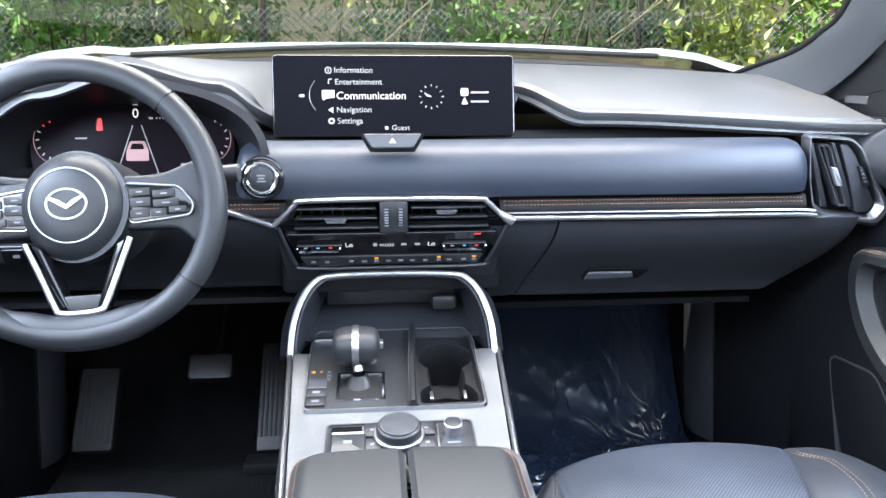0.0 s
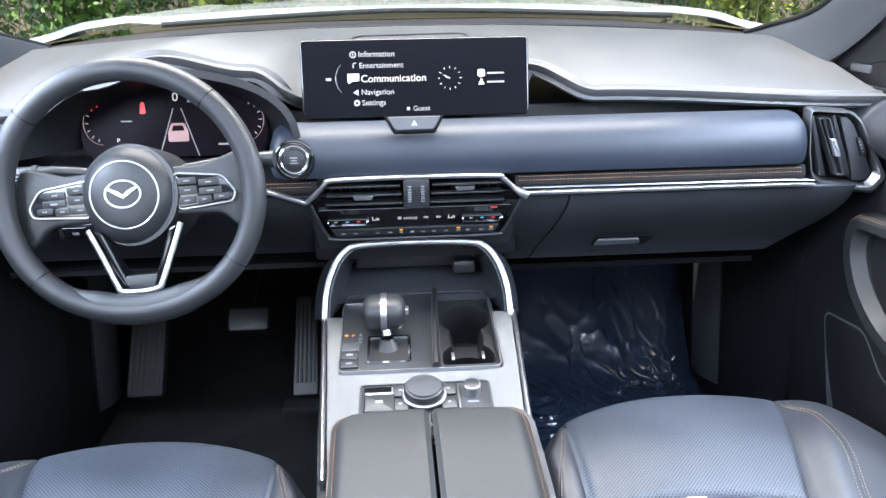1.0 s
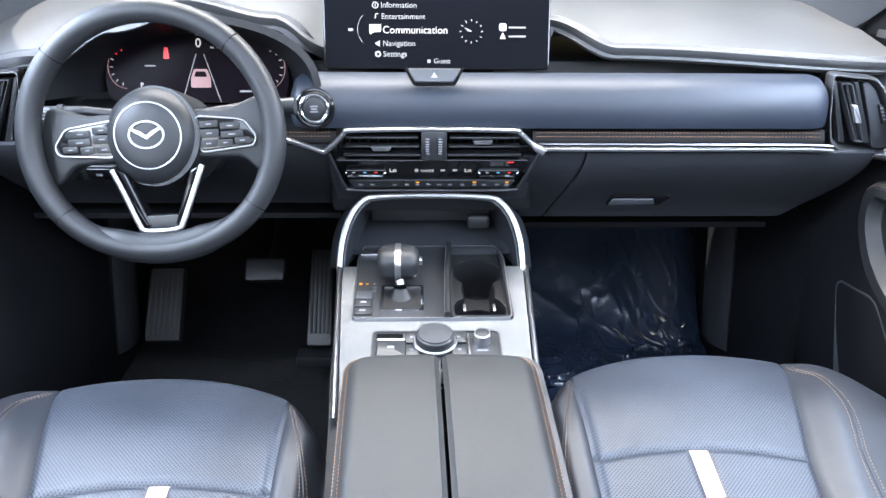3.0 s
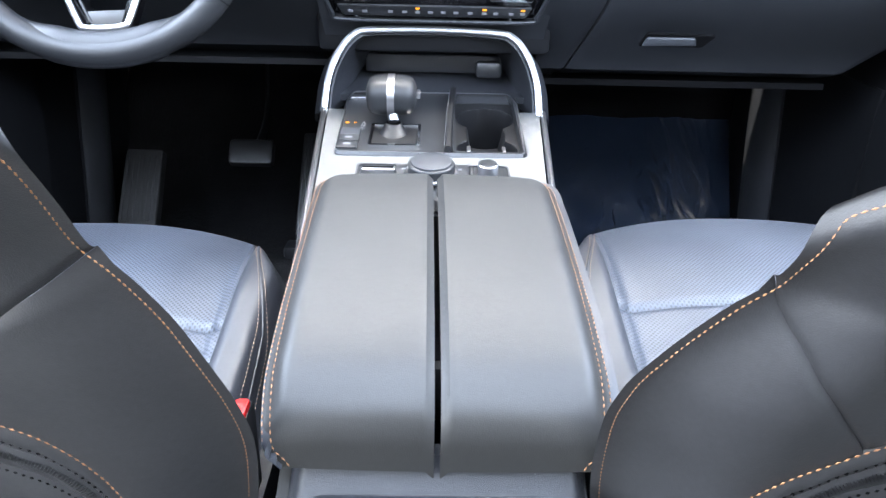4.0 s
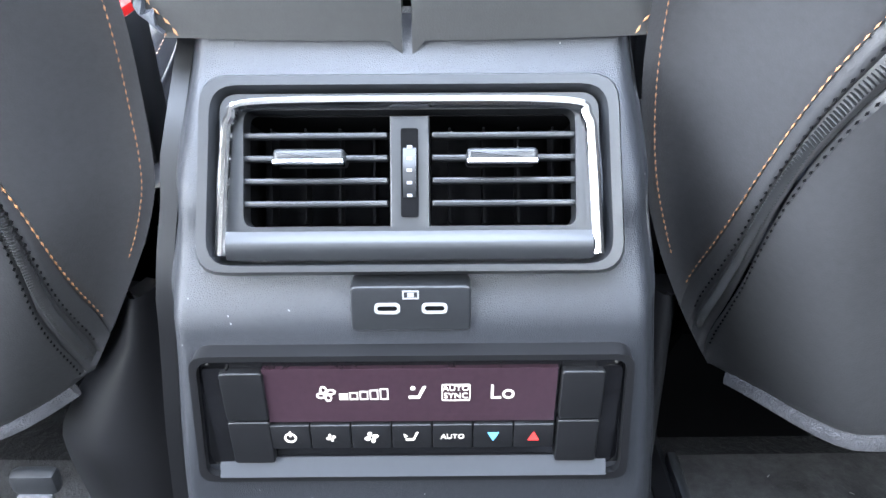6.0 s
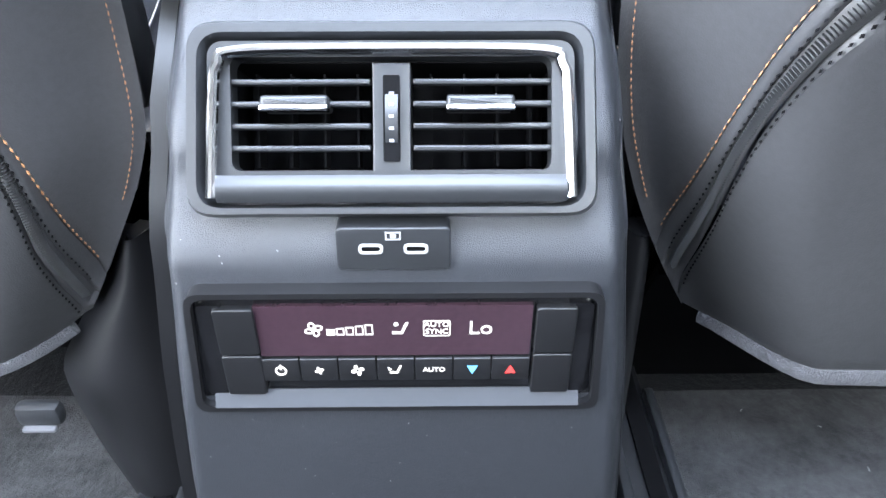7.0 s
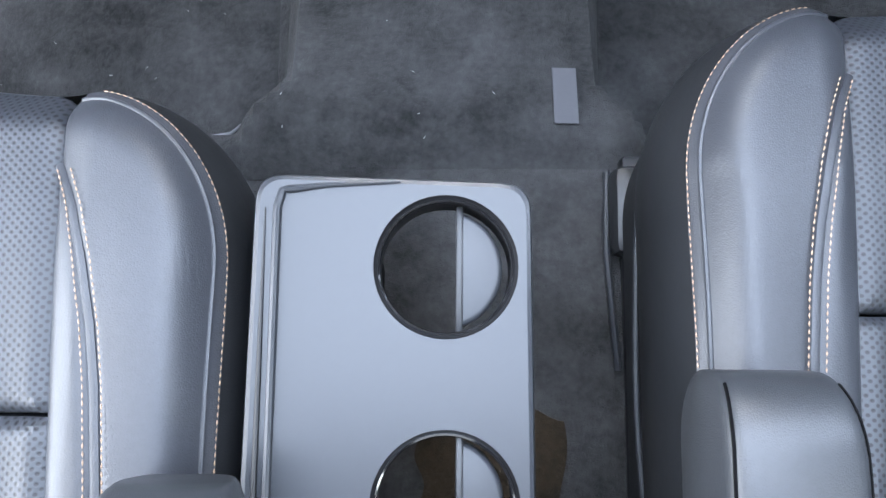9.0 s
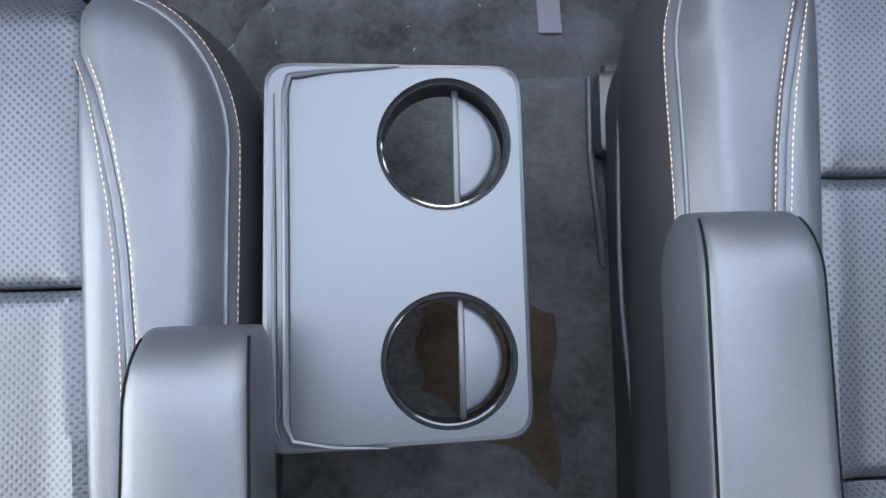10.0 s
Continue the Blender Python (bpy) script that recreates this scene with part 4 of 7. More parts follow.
em = HUB @ Matrix.Translation((0, 0.001, 0.0496))
part("emblem", frame_plate(oval(0.0255, 0.0200, 40), oval(0.0225, 0.0170, 40), -0.001, 0.0018, m=em, edge=0.3), SATIN, sw, "oval chrome emblem")
part("emblem_wing", plate([(-0.0235, 0.0095), (-0.019, 0.0100), (-0.007, 0.0045), (0, -0.001), (0.007, 0.0045), (0.019, 0.0100), (0.0235, 0.0095), (0.012, 0.0015), (0, -0.0060), (-0.012, 0.0015)], 0.0, 0.0018, m=em), SATIN, sw)
part("airbag_mark", plate(rect(0.013, 0.006, 0, -0.031), 0.0, 0.0008, m=HUB @ Matrix.Translation((0, 0, 0.0475))), SMOOTH, sw)
DEEP = Matrix.Translation((0, 0, -0.026))
for side in (-1, 1):
    sp = [(0.050, 0.036), (0.100, 0.034), (0.150, 0.052), (0.164, 0.020), (0.164, -0.050), (0.148, -0.066), (0.120, -0.036), (0.050, -0.034)]
    part("spoke", plate(round_outline([(side * a, b) for a, b in sp], 0.012), -0.020, 0.008, 0.006, m=DEEP), WHEEL, sw)
    pod = [(0.058, 0.024), (0.124, 0.016), (0.141, -0.007), (0.136, -0.019), (0.062, -0.0245)]
    pr = round_outline([(side * a, b) for a, b in pod], 0.006)
    po = round_outline([(side * (a + (0.004 if a > 0.1 else 0)), b * 1.14) for a, b in pod], 0.008)
    part("spoke_trim", frame_plate(po, pr, 0.006, 0.0135, m=DEEP, edge=0.3), CHROME, sw, "chrome switch surround")
    sp_ = part("switch_pad", plate(pr, 0.006, 0.0105, 0.001, m=DEEP), GLOSS, sw)
    for a, b, w, h in ((0.076, 0.013, 0.026, 0.010), (0.106, 0.009, 0.028, 0.010), (0.076, 0.000, 0.026, 0.012), (0.108, -0.003, 0.032, 0.010), (0.074, -0.0145, 0.024, 0.010), (0.098, -0.0145, 0.020, 0.010), (0.122, -0.0125, 0.022, 0.009)):
        part("switch", plate(round_outline(rect(w, h, side * a, b), 0.002), 0.010, 0.0126, 0.0008, m=DEEP), KEY_BLACK, sp_)
        part("mark", plate(rect(w * 0.30, 0.0016, side * a, b), 0.0125, 0.0129, m=DEEP), PRINT, sp_)
    leg = [(0.045, -0.050), (0.062, -0.042), (0.028, -0.130), (0.016, -0.128)]
    part("lower_spoke", plate(round_outline([(side * a, b) for a, b in leg], 0.003), -0.030, -0.006, 0.004), GLOSS, sw)
part("lower_trim", tube(spline([(-0.064, -0.044, -0.006), (-0.047, -0.085, -0.004), (-0.031, -0.124, 0.000), (-0.024, -0.1325, 0.001), (0.0, -0.1345, 0.002), (0.024, -0.1325, 0.001), (0.031, -0.124, 0.000), (0.047, -0.085, -0.004), (0.064, -0.044, -0.006)], 6), profile_round(0.0085, 0.008, 10)), CHROME, sw, "chrome edge round the lower spokes")
part("lower_plate", plate([(-0.030, -0.112), (0.030, -0.112), (0.026, -0.132), (-0.026, -0.132)], -0.026, -0.008, 0.002), SMOOTH, sw)
col = thing("steering_column", "dark plastic shroud of the steering column", "steering column")
part("shroud", tube([(-0.398, 1.04, 0.655), (-0.398, 0.88, 0.695)], profile_round(0.12, 0.10, 24, 3)), PLASTIC_DARK, col)
part("indicator_stalk", tube([(-0.44, 0.92, 0.722), (-0.52, 0.915, 0.730), (-0.590, 0.905, 0.728)], profile_round(0.020, 0.022, 14), scale=lambda t: 0.7 + 0.45 * smooth((t - 0.4) / 0.3)), SMOOTH, col, "black indicator stalk")
part("stalk_collar", tube([(-0.548, 0.911, 0.729), (-0.556, 0.910, 0.729)], profile_round(0.0245, 0.0265, 16)), PLASTIC_DARK, col)
for k in range(3):
    part("mark", box((0.009, 0.001, 0.002), (-0.572, 0.8945, 0.734 - 0.005 * k)), PRINT, col)
part("wiper_stalk", tube([(-0.36, 0.92, 0.725), (-0.28, 0.92, 0.738), (-0.208, 0.915, 0.740)], profile_round(0.020, 0.022, 14), scale=lambda t: 0.7 + 0.5 * smooth((t - 0.6) / 0.3)), SMOOTH, col, "black wiper stalk")
swp = thing("switch_panel", "small dark switch panel below the dashboard", "switch panel")
part("panel", plate(round_outline(rect(0.11, 0.030), 0.004), -0.004, 0.004, 0.002, m=facing(-0.575, 1.0, 0.612, -20)), SMOOTH, swp)
for x in (-0.60, -0.55):
    part("button", plate(round_outline(rect(0.04, 0.022), 0.003), 0.003, 0.007, 0.001, m=facing(x, 1.0, 0.612, -20)), GLOSS, swp)
    part("mark", plate(rect(0.010, 0.005), 0.007, 0.0074, m=facing(x, 1.0, 0.612, -20)), PRINT, swp)

# ---- pedals and footwells ----
fr = thing("footrest", "ribbed black rubber footrest in the driver footwell", "footrest")
fm = facing(-0.637, 1.40, 0.135, 38)
part("plate", plate(round_outline([(-0.040, -0.06), (0.042, -0.06), (0.040, 0.12), (-0.040, 0.12)], 0.008), -0.02, 0.006, 0.003, m=fm), RUBBER, fr)
for k in range(7):
    part("rib", box((0.007, 0.15, 0.003), (-0.036 + 0.012 * k, 0.03, 0.0065), 0.001, m=fm), RUBBER, fr)
bp = thing("brake_pedal", "wide black brake pedal with a rubber pad", "pedal")
part("pad", plate(round_outline(rect(0.096, 0.058), 0.012), -0.012, 0.006, 0.004, m=facing(-0.395, 1.44, 0.240, 40)), KEY_BLACK, bp, "black rubber pedal pad")
part("arm", tube(spline([(-0.39, 1.45, 0.235), (-0.385, 1.58, 0.30), (-0.38, 1.62, 0.50)], 6), profile_round(0.014, 0.026, 8)), PLASTIC_DARK, bp)
ap = thing("accelerator_pedal", "ribbed black floor-hinged accelerator pedal", "pedal")
am = facing(-0.262, 1.42, 0.175, 40)
part("pad", plate(round_outline([(-0.030, -0.12), (0.030, -0.12), (0.026, 0.12), (-0.026, 0.12)], 0.008), -0.012, 0.006, 0.003, m=am), KEY_BLACK, ap)
for k in range(5):
    part("rib", box((0.006, 0.20, 0.004), (-0.020 + 0.010 * k, 0.01, 0.007), 0.001, m=am), RUBBER, ap)
part("hinge", box((0.09, 0.05, 0.03), (-0.27, 1.34, 0.055), 0.008), SMOOTH, ap)

fmat = thing("floor_mat", "black carpet mat wrapped in crinkled clear plastic film", "floor mat")


def crinkle(x, y):
    q = Vector((x * 6 + 0.7 * y, y * 3.5 - 2 * x, 0.0))
    w = Vector((noise.noise(q), noise.noise(q + Vector((7, 3, 1))), 0)) * 0.5
    ridge = 1 - abs(noise.noise(Vector(((x - 0.6 * y) * 5, (y + 0.7 * x) * 19, 2.0)) + w * 5)) * 2
    fine = 1 - abs(noise.noise(Vector(((x - 0.6 * y) * 9, (y + 0.7 * x) * 42, 5.0)) + w * 9)) * 2
    amount = (0.25 + 0.75 * smooth((1.66 - y) / 0.25)) * (0.25 + 0.75 * smooth((y - 1.08) / 0.2))
    return (0.010 * max(0.0, ridge) ** 3 + 0.004 * max(0.0, fine) ** 3) * amount + 0.006 * noise.noise(q * 1.3)


def film(u, v):
    x, y = lerp(0.26, 0.755, u) + 0.01 * math.sin(7 * v), lerp(1.02, 1.76, v)
    return (x, y, floor_z(x, y) + 0.020 + crinkle(x, y) * smooth(u * 9) * smooth((1 - u) * 9))


part("mat", sheet(lambda u, v: (lerp(0.20, 0.76, u), lerp(0.98, 1.76, v), floor_z(lerp(0.20, 0.76, u), lerp(0.98, 1.76, v)) + 0.004), 20, 30, thick=0.006), CARPET_SHADED, fmat)
part("film", sheet(film, 150, 200), FILM, fmat, "crinkled shiny plastic film")
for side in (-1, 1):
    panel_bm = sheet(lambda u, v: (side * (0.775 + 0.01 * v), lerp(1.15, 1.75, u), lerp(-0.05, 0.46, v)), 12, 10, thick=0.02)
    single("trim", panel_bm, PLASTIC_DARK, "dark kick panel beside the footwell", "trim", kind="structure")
    single("wheel_arch_trim", sheet(lambda u, v: (side * (0.745 + 0.10 * (u - 0.5) ** 2), lerp(1.42, 1.55, u) + 0.09 * v, lerp(0.02, 0.46, v)), 14, 14, thick=0.02), PLASTIC, "rounded dark plastic panel at the footwell end", "trim", kind="structure")
dm_ = thing("driver_mat", "black carpet mat in the driver footwell", "floor mat")
part("mat", sheet(lambda u, v: (lerp(-0.66, -0.20, u), lerp(0.80, 1.45, v), floor_z(lerp(-0.66, -0.20, u), lerp(0.80, 1.45, v)) + 0.008), 20, 30, thick=0.008), CARPET_SHADED, dm_)

# ---- front doors ----


def front_door(side):
    d = thing("front_door", "closed front door panel with a stitched leather armrest", "door", "front doors")
    X = 0.80
    part("inner_panel", sheet(lambda u, v: (side * (X - 0.035 * math.sin(math.pi * min(v * 1.1, 1)) ** 2 + 0.0), lerp(1.28, 0.10, u), lerp(-0.02, 0.80, v)), 40, 40, thick=0.02), PLASTIC_DARK, d, "dark moulded door panel")
    part("top_roll", sheet(lambda u, v: (side * (X + 0.01 - 0.055 * math.sin(math.pi * v) ** 0.7), lerp(1.22, 0.10, u), lerp(0.70, 0.805, v) - 0.020 * smooth(u * 4)), 30, 12, thick=0.015), PLASTIC, d, "padded door top")
    part("chrome_strip", tube([(side * (X - 0.022), 1.045, 0.757), (side * (X - 0.030), 0.90, 0.738), (side * (X - 0.034), 0.15, 0.70)], profile_round(0.008, 0.012, 10)), CHROME, d, "satin chrome door strip")
    # armrest pad with rounded front, hollow pull cup in the middle
    out = round_outline([(1.020, 0.596), (0.30, 0.660), (0.30, 0.39), (0.80, 0.372), (0.918, 0.405), (0.985, 0.452), (1.024, 0.525)], [0.035, 0.02, 0.02, 0.06, 0.05, 0.05, 0.06], 8)
    inn = round_outline([(0.972, 0.568), (0.36, 0.615), (0.36, 0.44), (0.79, 0.420), (0.885, 0.445), (0.940, 0.482), (0.972, 0.530)], [0.022, 0.015, 0.015, 0.03, 0.03, 0.03, 0.04], 8)
    m = Matrix(((0, 0, side * -1, side * X), (1, 0, 0, 0), (0, 1, 0, 0), (0, 0, 0, 1)))
    part("armrest", frame_plate(out, inn, 0.0, 0.048, m=m, edge=0.30), WHEEL, d, "black leather armrest pad")
    part("pull_cup", plate(inn, 0.0, 0.012, m=m), SEAM_AND_SHADE, d, "dark hollow pull cup")
    for k in (0.10, 0.16):
        line = [m @ Vector((*Vector(p).lerp(Vector(q), k), 0.0485 - (0.0128 if k < 0.12 else 0.0072))) for p, q in zip(out, inn)]
        part("stitching", stitches(line + line[:1], 0.0045, 0.0015, 0.0006), THREAD_PALE, d, "pale copper stitching")
    lip = round_outline([(1.050, 0.394), (0.93, 0.408), (0.86, 0.35), (0.45, 0.34), (0.45, 0.06), (0.945, 0.08)], 0.024)
    well = round_outline([(1.043, 0.387), (0.927, 0.400), (0.864, 0.342), (0.46, 0.332), (0.46, 0.068), (0.940, 0.088)], 0.020)
    part("pocket", frame_plate(lip, well, 0.0, 0.036, m=m, edge=0.3), SATIN_DARK, d, "door pocket rim")
    part("pocket_well", plate(well, 0.0, 0.026, m=m), PLASTIC_DARK, d)
    sail = part("sail_panel", plate(round_outline([(1.26, 0.806), (0.94, 0.790), (0.90, 0.86), (0.96, 0.96), (1.05, 0.955)], 0.02), -0.03, -0.012, 0.004, m=m), PLASTIC_DARK, d, "black speaker corner")
    part("speaker_badge", plate(round_outline(rect(0.060, 0.014, 1.135, 0.826), 0.002), -0.013, -0.009, 0.001, m=m), SATIN_DARK, sail)
    return d


front_door(1)
front_door(-1)

# ---- centre console ----
con = thing("centre_console", "long centre console with silver woven trim and split armrest lid", "console")
CX = 0.005


def top_z(y):
    return 0.433 + 0.14 * (y - 0.81)


def half(y):
    return linear(y, [(0.30, 0.108), (0.60, 0.128), (0.70, 0.136), (0.965, 0.155), (1.05, 0.150)])


def on_top(x, y, lift=0.0):
    """A frame lying on the sloped console top."""
    return lying(x, y, top_z(y) + lift, math.degrees(math.atan(0.14)))


for side in (-1, 1):
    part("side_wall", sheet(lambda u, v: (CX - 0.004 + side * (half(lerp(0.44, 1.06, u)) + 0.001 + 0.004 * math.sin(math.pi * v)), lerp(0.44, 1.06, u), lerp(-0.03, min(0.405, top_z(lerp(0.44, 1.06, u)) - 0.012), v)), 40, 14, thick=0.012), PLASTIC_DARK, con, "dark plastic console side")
    part("side_rail", tube([(CX - 0.004 + side * (half(y) + 0.006), y, top_z(y) - 0.004) for y in (0.60, 0.70, 0.80, 0.90, 0.968)], profile_round(0.008, 0.010, 10)), CHROME, con, "chrome console edge")


def trim_sheet(xa, xb, ya, yb):
    """A strip of the trim; xa and xb are -1 or 1 for the console's own edges, or a width in metres."""
    def f(u, v):
        y = lerp(ya, yb, v)
        w = half(y)
        a, b = (CX - 0.004 + q * w if abs(q) == 1 else q for q in (xa, xb))
        return (lerp(a, b, u), y, top_z(y) - 0.003)
    return f


bm = sheet(trim_sheet(-1, 1, 0.60, 0.814), 20, 10, thick=0.01)
sheet(trim_sheet(-1, -0.1255, 0.814, 0.97), 6, 10, thick=0.01, bm=bm)
sheet(trim_sheet(0.1205, 1, 0.814, 0.97), 6, 10, thick=0.01, bm=bm)
part("silver_trim", bm, WOVEN, con, "silver trim plate with a fine woven relief")

# tall arch over the storage bay
arch = [(-0.160, 0.965, 0.447), (-0.156, 0.992, 0.490), (-0.143, 1.020, 0.525), (-0.122, 1.036, 0.549), (-0.095, 1.042, 0.556), (0.0, 1.044, 0.558),
        (0.093, 1.042, 0.555), (0.120, 1.036, 0.548), (0.141, 1.020, 0.524), (0.153, 0.992, 0.489), (0.156, 0.962, 0.447)]
apath = spline(arch, 6)
part("arch_trim", tube(apath, profile_round(0.010, 0.009, 12, 3), up=(0, -0.6, 0.35)), SATIN, con, "satin chrome arch")


def along_arch(u):
    k = u * (len(apath) - 1)
    i = min(int(k), len(apath) - 2)
    return apath[i].lerp(apath[i + 1], k - i)


def arch_outer(u, v):
    """The shell outside the arch: rolls over and falls away forwards."""
    p, w = along_arch(u), lerp(-1, 1, u)
    return p + Vector((math.copysign(min(1.0, abs(w) * 1.6), w) * 0.026 * math.sin(v * math.pi / 2), 0.004 + 0.075 * v, -0.004 - 0.030 * v * v))


def arch_inner(u, v):
    """The wall of the bay inside the arch."""
    p = along_arch(u)
    return Vector((CX - 0.006 + (p.x - CX + 0.006) * lerp(0.965, 0.82, smooth(v)), p.y + 0.003 + 0.125 * v, p.z - 0.005 - 0.034 * v * smooth((p.z - 0.46) / 0.08)))


part("arch_shell", sheet(arch_outer, 72, 8, thick=0.004), PLASTIC, con, "dark outer shell of the arch")
part("arch_wall", sheet(arch_inner, 72, 10, thick=0.003), PLASTIC, con, "grained inner wall of the arch")
bay = part("storage_bay", sheet(lambda u, v: (lerp(-0.150, 0.148, u), lerp(1.025, 1.20, v), 0.462 + 0.018 * v), 10, 8, thick=0.01), PLASTIC, con, "dark open storage bay")
part("bay_back", sheet(lambda u, v: (lerp(-0.125, 0.123, u), 1.19 - 0.02 * v, lerp(0.47, 0.60, v)), 10, 6, thick=0.01), PLASTIC_DARK, bay)
part("bay_step", box((0.225, 0.05, 0.030), (-0.001, 1.155, 0.492), 0.004), PLASTIC, bay)
part("bay_roof", sheet(lambda u, v: (lerp(-0.105, 0.103, u), lerp(1.06, 1.20, v), 0.570), 10, 6, thick=0.008), PLASTIC_DARK, bay)
part("socket_cover", box((0.042, 0.022, 0.026), (0.087, 1.090, 0.492), 0.007), SMOOTH, bay, "power socket cover")

# black inset panel with selector and cup holders
pm = on_top(0, 0.921, -0.001)
PO = round_outline([(-0.126, -0.110), (0.121, -0.110), (0.126, 0.070), (0.115, 0.112), (-0.122, 0.112), (-0.130, 0.070)], 0.010)
part("panel_rim", frame_plate(PO, [(p[0] * 0.985, p[1] * 0.985) for p in PO], -0.006, 0.0035, m=pm), CHROME, con, "thin bright rim")
inset = part("inset_panel", plate([(p[0] * 0.985, p[1] * 0.985) for p in round_outline([(-0.126, -0.110), (0.018, -0.110), (0.026, 0.112), (-0.122, 0.112), (-0.130, 0.070)], 0.006)], -0.004, 0.0025, 0.001, m=pm), SMOOTH, con, "black selector panel")
part("spine", tube([pm @ Vector((0.021, -0.108, 0.006)), pm @ Vector((0.024, 0.0, 0.009)), pm @ Vector((0.030, 0.112, 0.006))], profile_round(0.010, 0.014, 12, 2.6)), KEY_BLACK, con, "raised black divider")
part("stitching", stitches([pm @ Vector((0.016, -0.104, 0.011)), pm @ Vector((0.019, 0.0, 0.0145)), pm @ Vector((0.025, 0.108, 0.011))], 0.0035, 0.002, 0.0006), PRINT, con, "pale stitching")
# cup holders: surface with two deep wells
CUPS = ((0.077, 0.045), (0.074, -0.066))


def cup_surface(u, v):
    x, y = lerp(0.028, 0.122, u), lerp(-0.106, 0.108, v)
    d = min(math.hypot(x - cx, y - cy) for cx, cy in CUPS)
    bridge = math.hypot((x - 0.075) / 0.024, (y + 0.01) / 0.07)
    z = -0.012 - 0.075 * (1 - smooth((d - 0.0375) / 0.004))
    if bridge < 1.15 and d > 0.036:
        z = min(z, -0.012 - 0.030 * (1 - smooth((bridge - 0.85) / 0.3)))
    return pm @ Vector((x, y, z))


cups = part("cup_holder", sheet(cup_surface, 60, 130, thick=0.003), KEY_BLACK, con, "pair of black cup holders")
part("cup_rim", frame_plate(round_outline(rect(0.097, 0.218, 0.0755, 0.001), 0.008), round_outline(rect(0.087, 0.208, 0.0755, 0.001), 0.006), -0.014, 0.003, m=pm), SMOOTH, cups)
for x in (0.050, 0.098):
    part("grip_tab", box((0.005, 0.020, 0.004), (x, -0.056, -0.016), 0.0015, m=pm @ Matrix.Identity(4)), CHROME, cups, "shiny grip tab")

# gear selector
gs = thing("gear_selector", "leather gear selector with a chrome band and chrome gate", "gear selector")
part("gate", frame_plate(round_outline(rect(0.068, 0.072, -0.050, -0.058), 0.003), round_outline(rect(0.060, 0.064, -0.050, -0.058), 0.002), 0.001, 0.006, m=pm), BRIGHT, gs, "bright gate frame")
part("gate_floor", plate(rect(0.061, 0.065, -0.050, -0.058), 0.0, 0.0035, m=pm), KEY_BLACK, gs)
part("boot", sheet(lambda u, v: pm @ Vector((-0.053 + (0.019 - 0.009 * v) * math.cos(2 * math.pi * u), -0.048 + (0.020 - 0.010 * v) * math.sin(2 * math.pi * u) + 0.008 * v, 0.003 + 0.012 * v)), 24, 6), KEY_BLACK, gs)
stem = [pm @ Vector((-0.053, -0.036, 0.015)), pm @ Vector((-0.055, -0.026, 0.026)), pm @ Vector((-0.056, -0.016, 0.036))]
part("stem", tube(stem, profile_round(0.015, 0.014, 12), up=(0, 1, 0)), CHROME, gs, "chrome selector stem")


def knob_skin(u, v):
    """A barrel lying across the car with rounded shoulders."""
    a, b = 2 * math.pi * u, math.pi * (v - 0.5)

    def p(t, k):
        return math.copysign(abs(t) ** k, t)

    c = abs(math.cos(b)) ** 0.55
    return pm @ Vector((-0.057 + 0.0345 * p(math.sin(b), 0.55), -0.008 + 0.031 * c * p(math.cos(a), 0.85), 0.042 + 0.026 * c * p(math.sin(a), 0.85)))


part("knob", sheet(knob_skin, 40, 30), WHEEL, gs, "black leather knob")
band_path = [pm @ Vector((-0.057, -0.008 + 0.0318 * math.copysign(abs(math.cos(a)) ** 0.85, math.cos(a)), 0.042 + 0.0268 * math.copysign(abs(math.sin(a)) ** 0.85, math.sin(a)))) for a in [2 * math.pi * k / 40 for k in range(40)]]
part("band", tube(band_path, profile_round(0.0018, 0.010, 10, 4), True, up=(1, 0, 0)), CHROME, gs, "chrome band over the knob")
part("side_button", box((0.006, 0.014, 0.010), (-0.0205, -0.008, 0.044), 0.002, m=pm), CHROME, gs)
part("badge_plate", plate(round_outline(rect(0.050, 0.012, -0.099, 0.083), 0.002), 0.002, 0.006, 0.001, m=pm), CHROME, con, "small chrome plate")
for k, ch in enumerate("PRND"):
    letters("gear_letter", ch, 0.0085, AMBER if k == 0 else PRINT, con, pm @ Matrix.Translation((-0.108 if k == 0 else -0.096, -0.014 - (0.010 * (k - 1) if k else 0), 0.0029)))
part("gear_lamp", disc(0.003, 0.0025, 0.0032, m=pm @ Matrix.Translation((-0.119, -0.013, 0))), AMBER, con)
for y in (-0.070, -0.092):
    b = part("mode_button", plate(round_outline(rect(0.028, 0.020, -0.111, y), 0.002), 0.0, 0.006, 0.001, m=pm), SMOOTH, con, "small black drive button")
    part("mark", plate(rect(0.010, 0.005, -0.111, y), 0.0059, 0.0063, m=pm), PRINT, b)
part("mode_cap", plate(round_outline(rect(0.028, 0.022, -0.111, -0.047), 0.002), 0.0, 0.005, 0.001, m=pm), GREY_PLASTIC, con)

# rear control group: parking brake switch, command knob, volume knob
qm = on_top(0.002, 0.722, -0.002)
QO = round_outline(rect(0.184, 0.116), 0.008)
ctl = part("control_well", plate(QO, -0.01, 0.0015, m=qm), SMOOTH, con, "black control field")
part("well_rim", frame_plate([(p[0] * 1.03, p[1] * 1.04) for p in QO], QO, -0.004, 0.003, m=qm), PLASTIC, ctl)
part("brake_slot", plate(rect(0.044, 0.022, -0.066, 0.043), 0.0, 0.0022, m=qm), SEAM_AND_SHADE, ctl)
part("brake_switch", plate(round_outline(rect(0.044, 0.040, -0.066, 0.012), 0.003), 0.0, 0.010, 0.003, m=qm), SMOOTH, ctl, "parking brake switch")
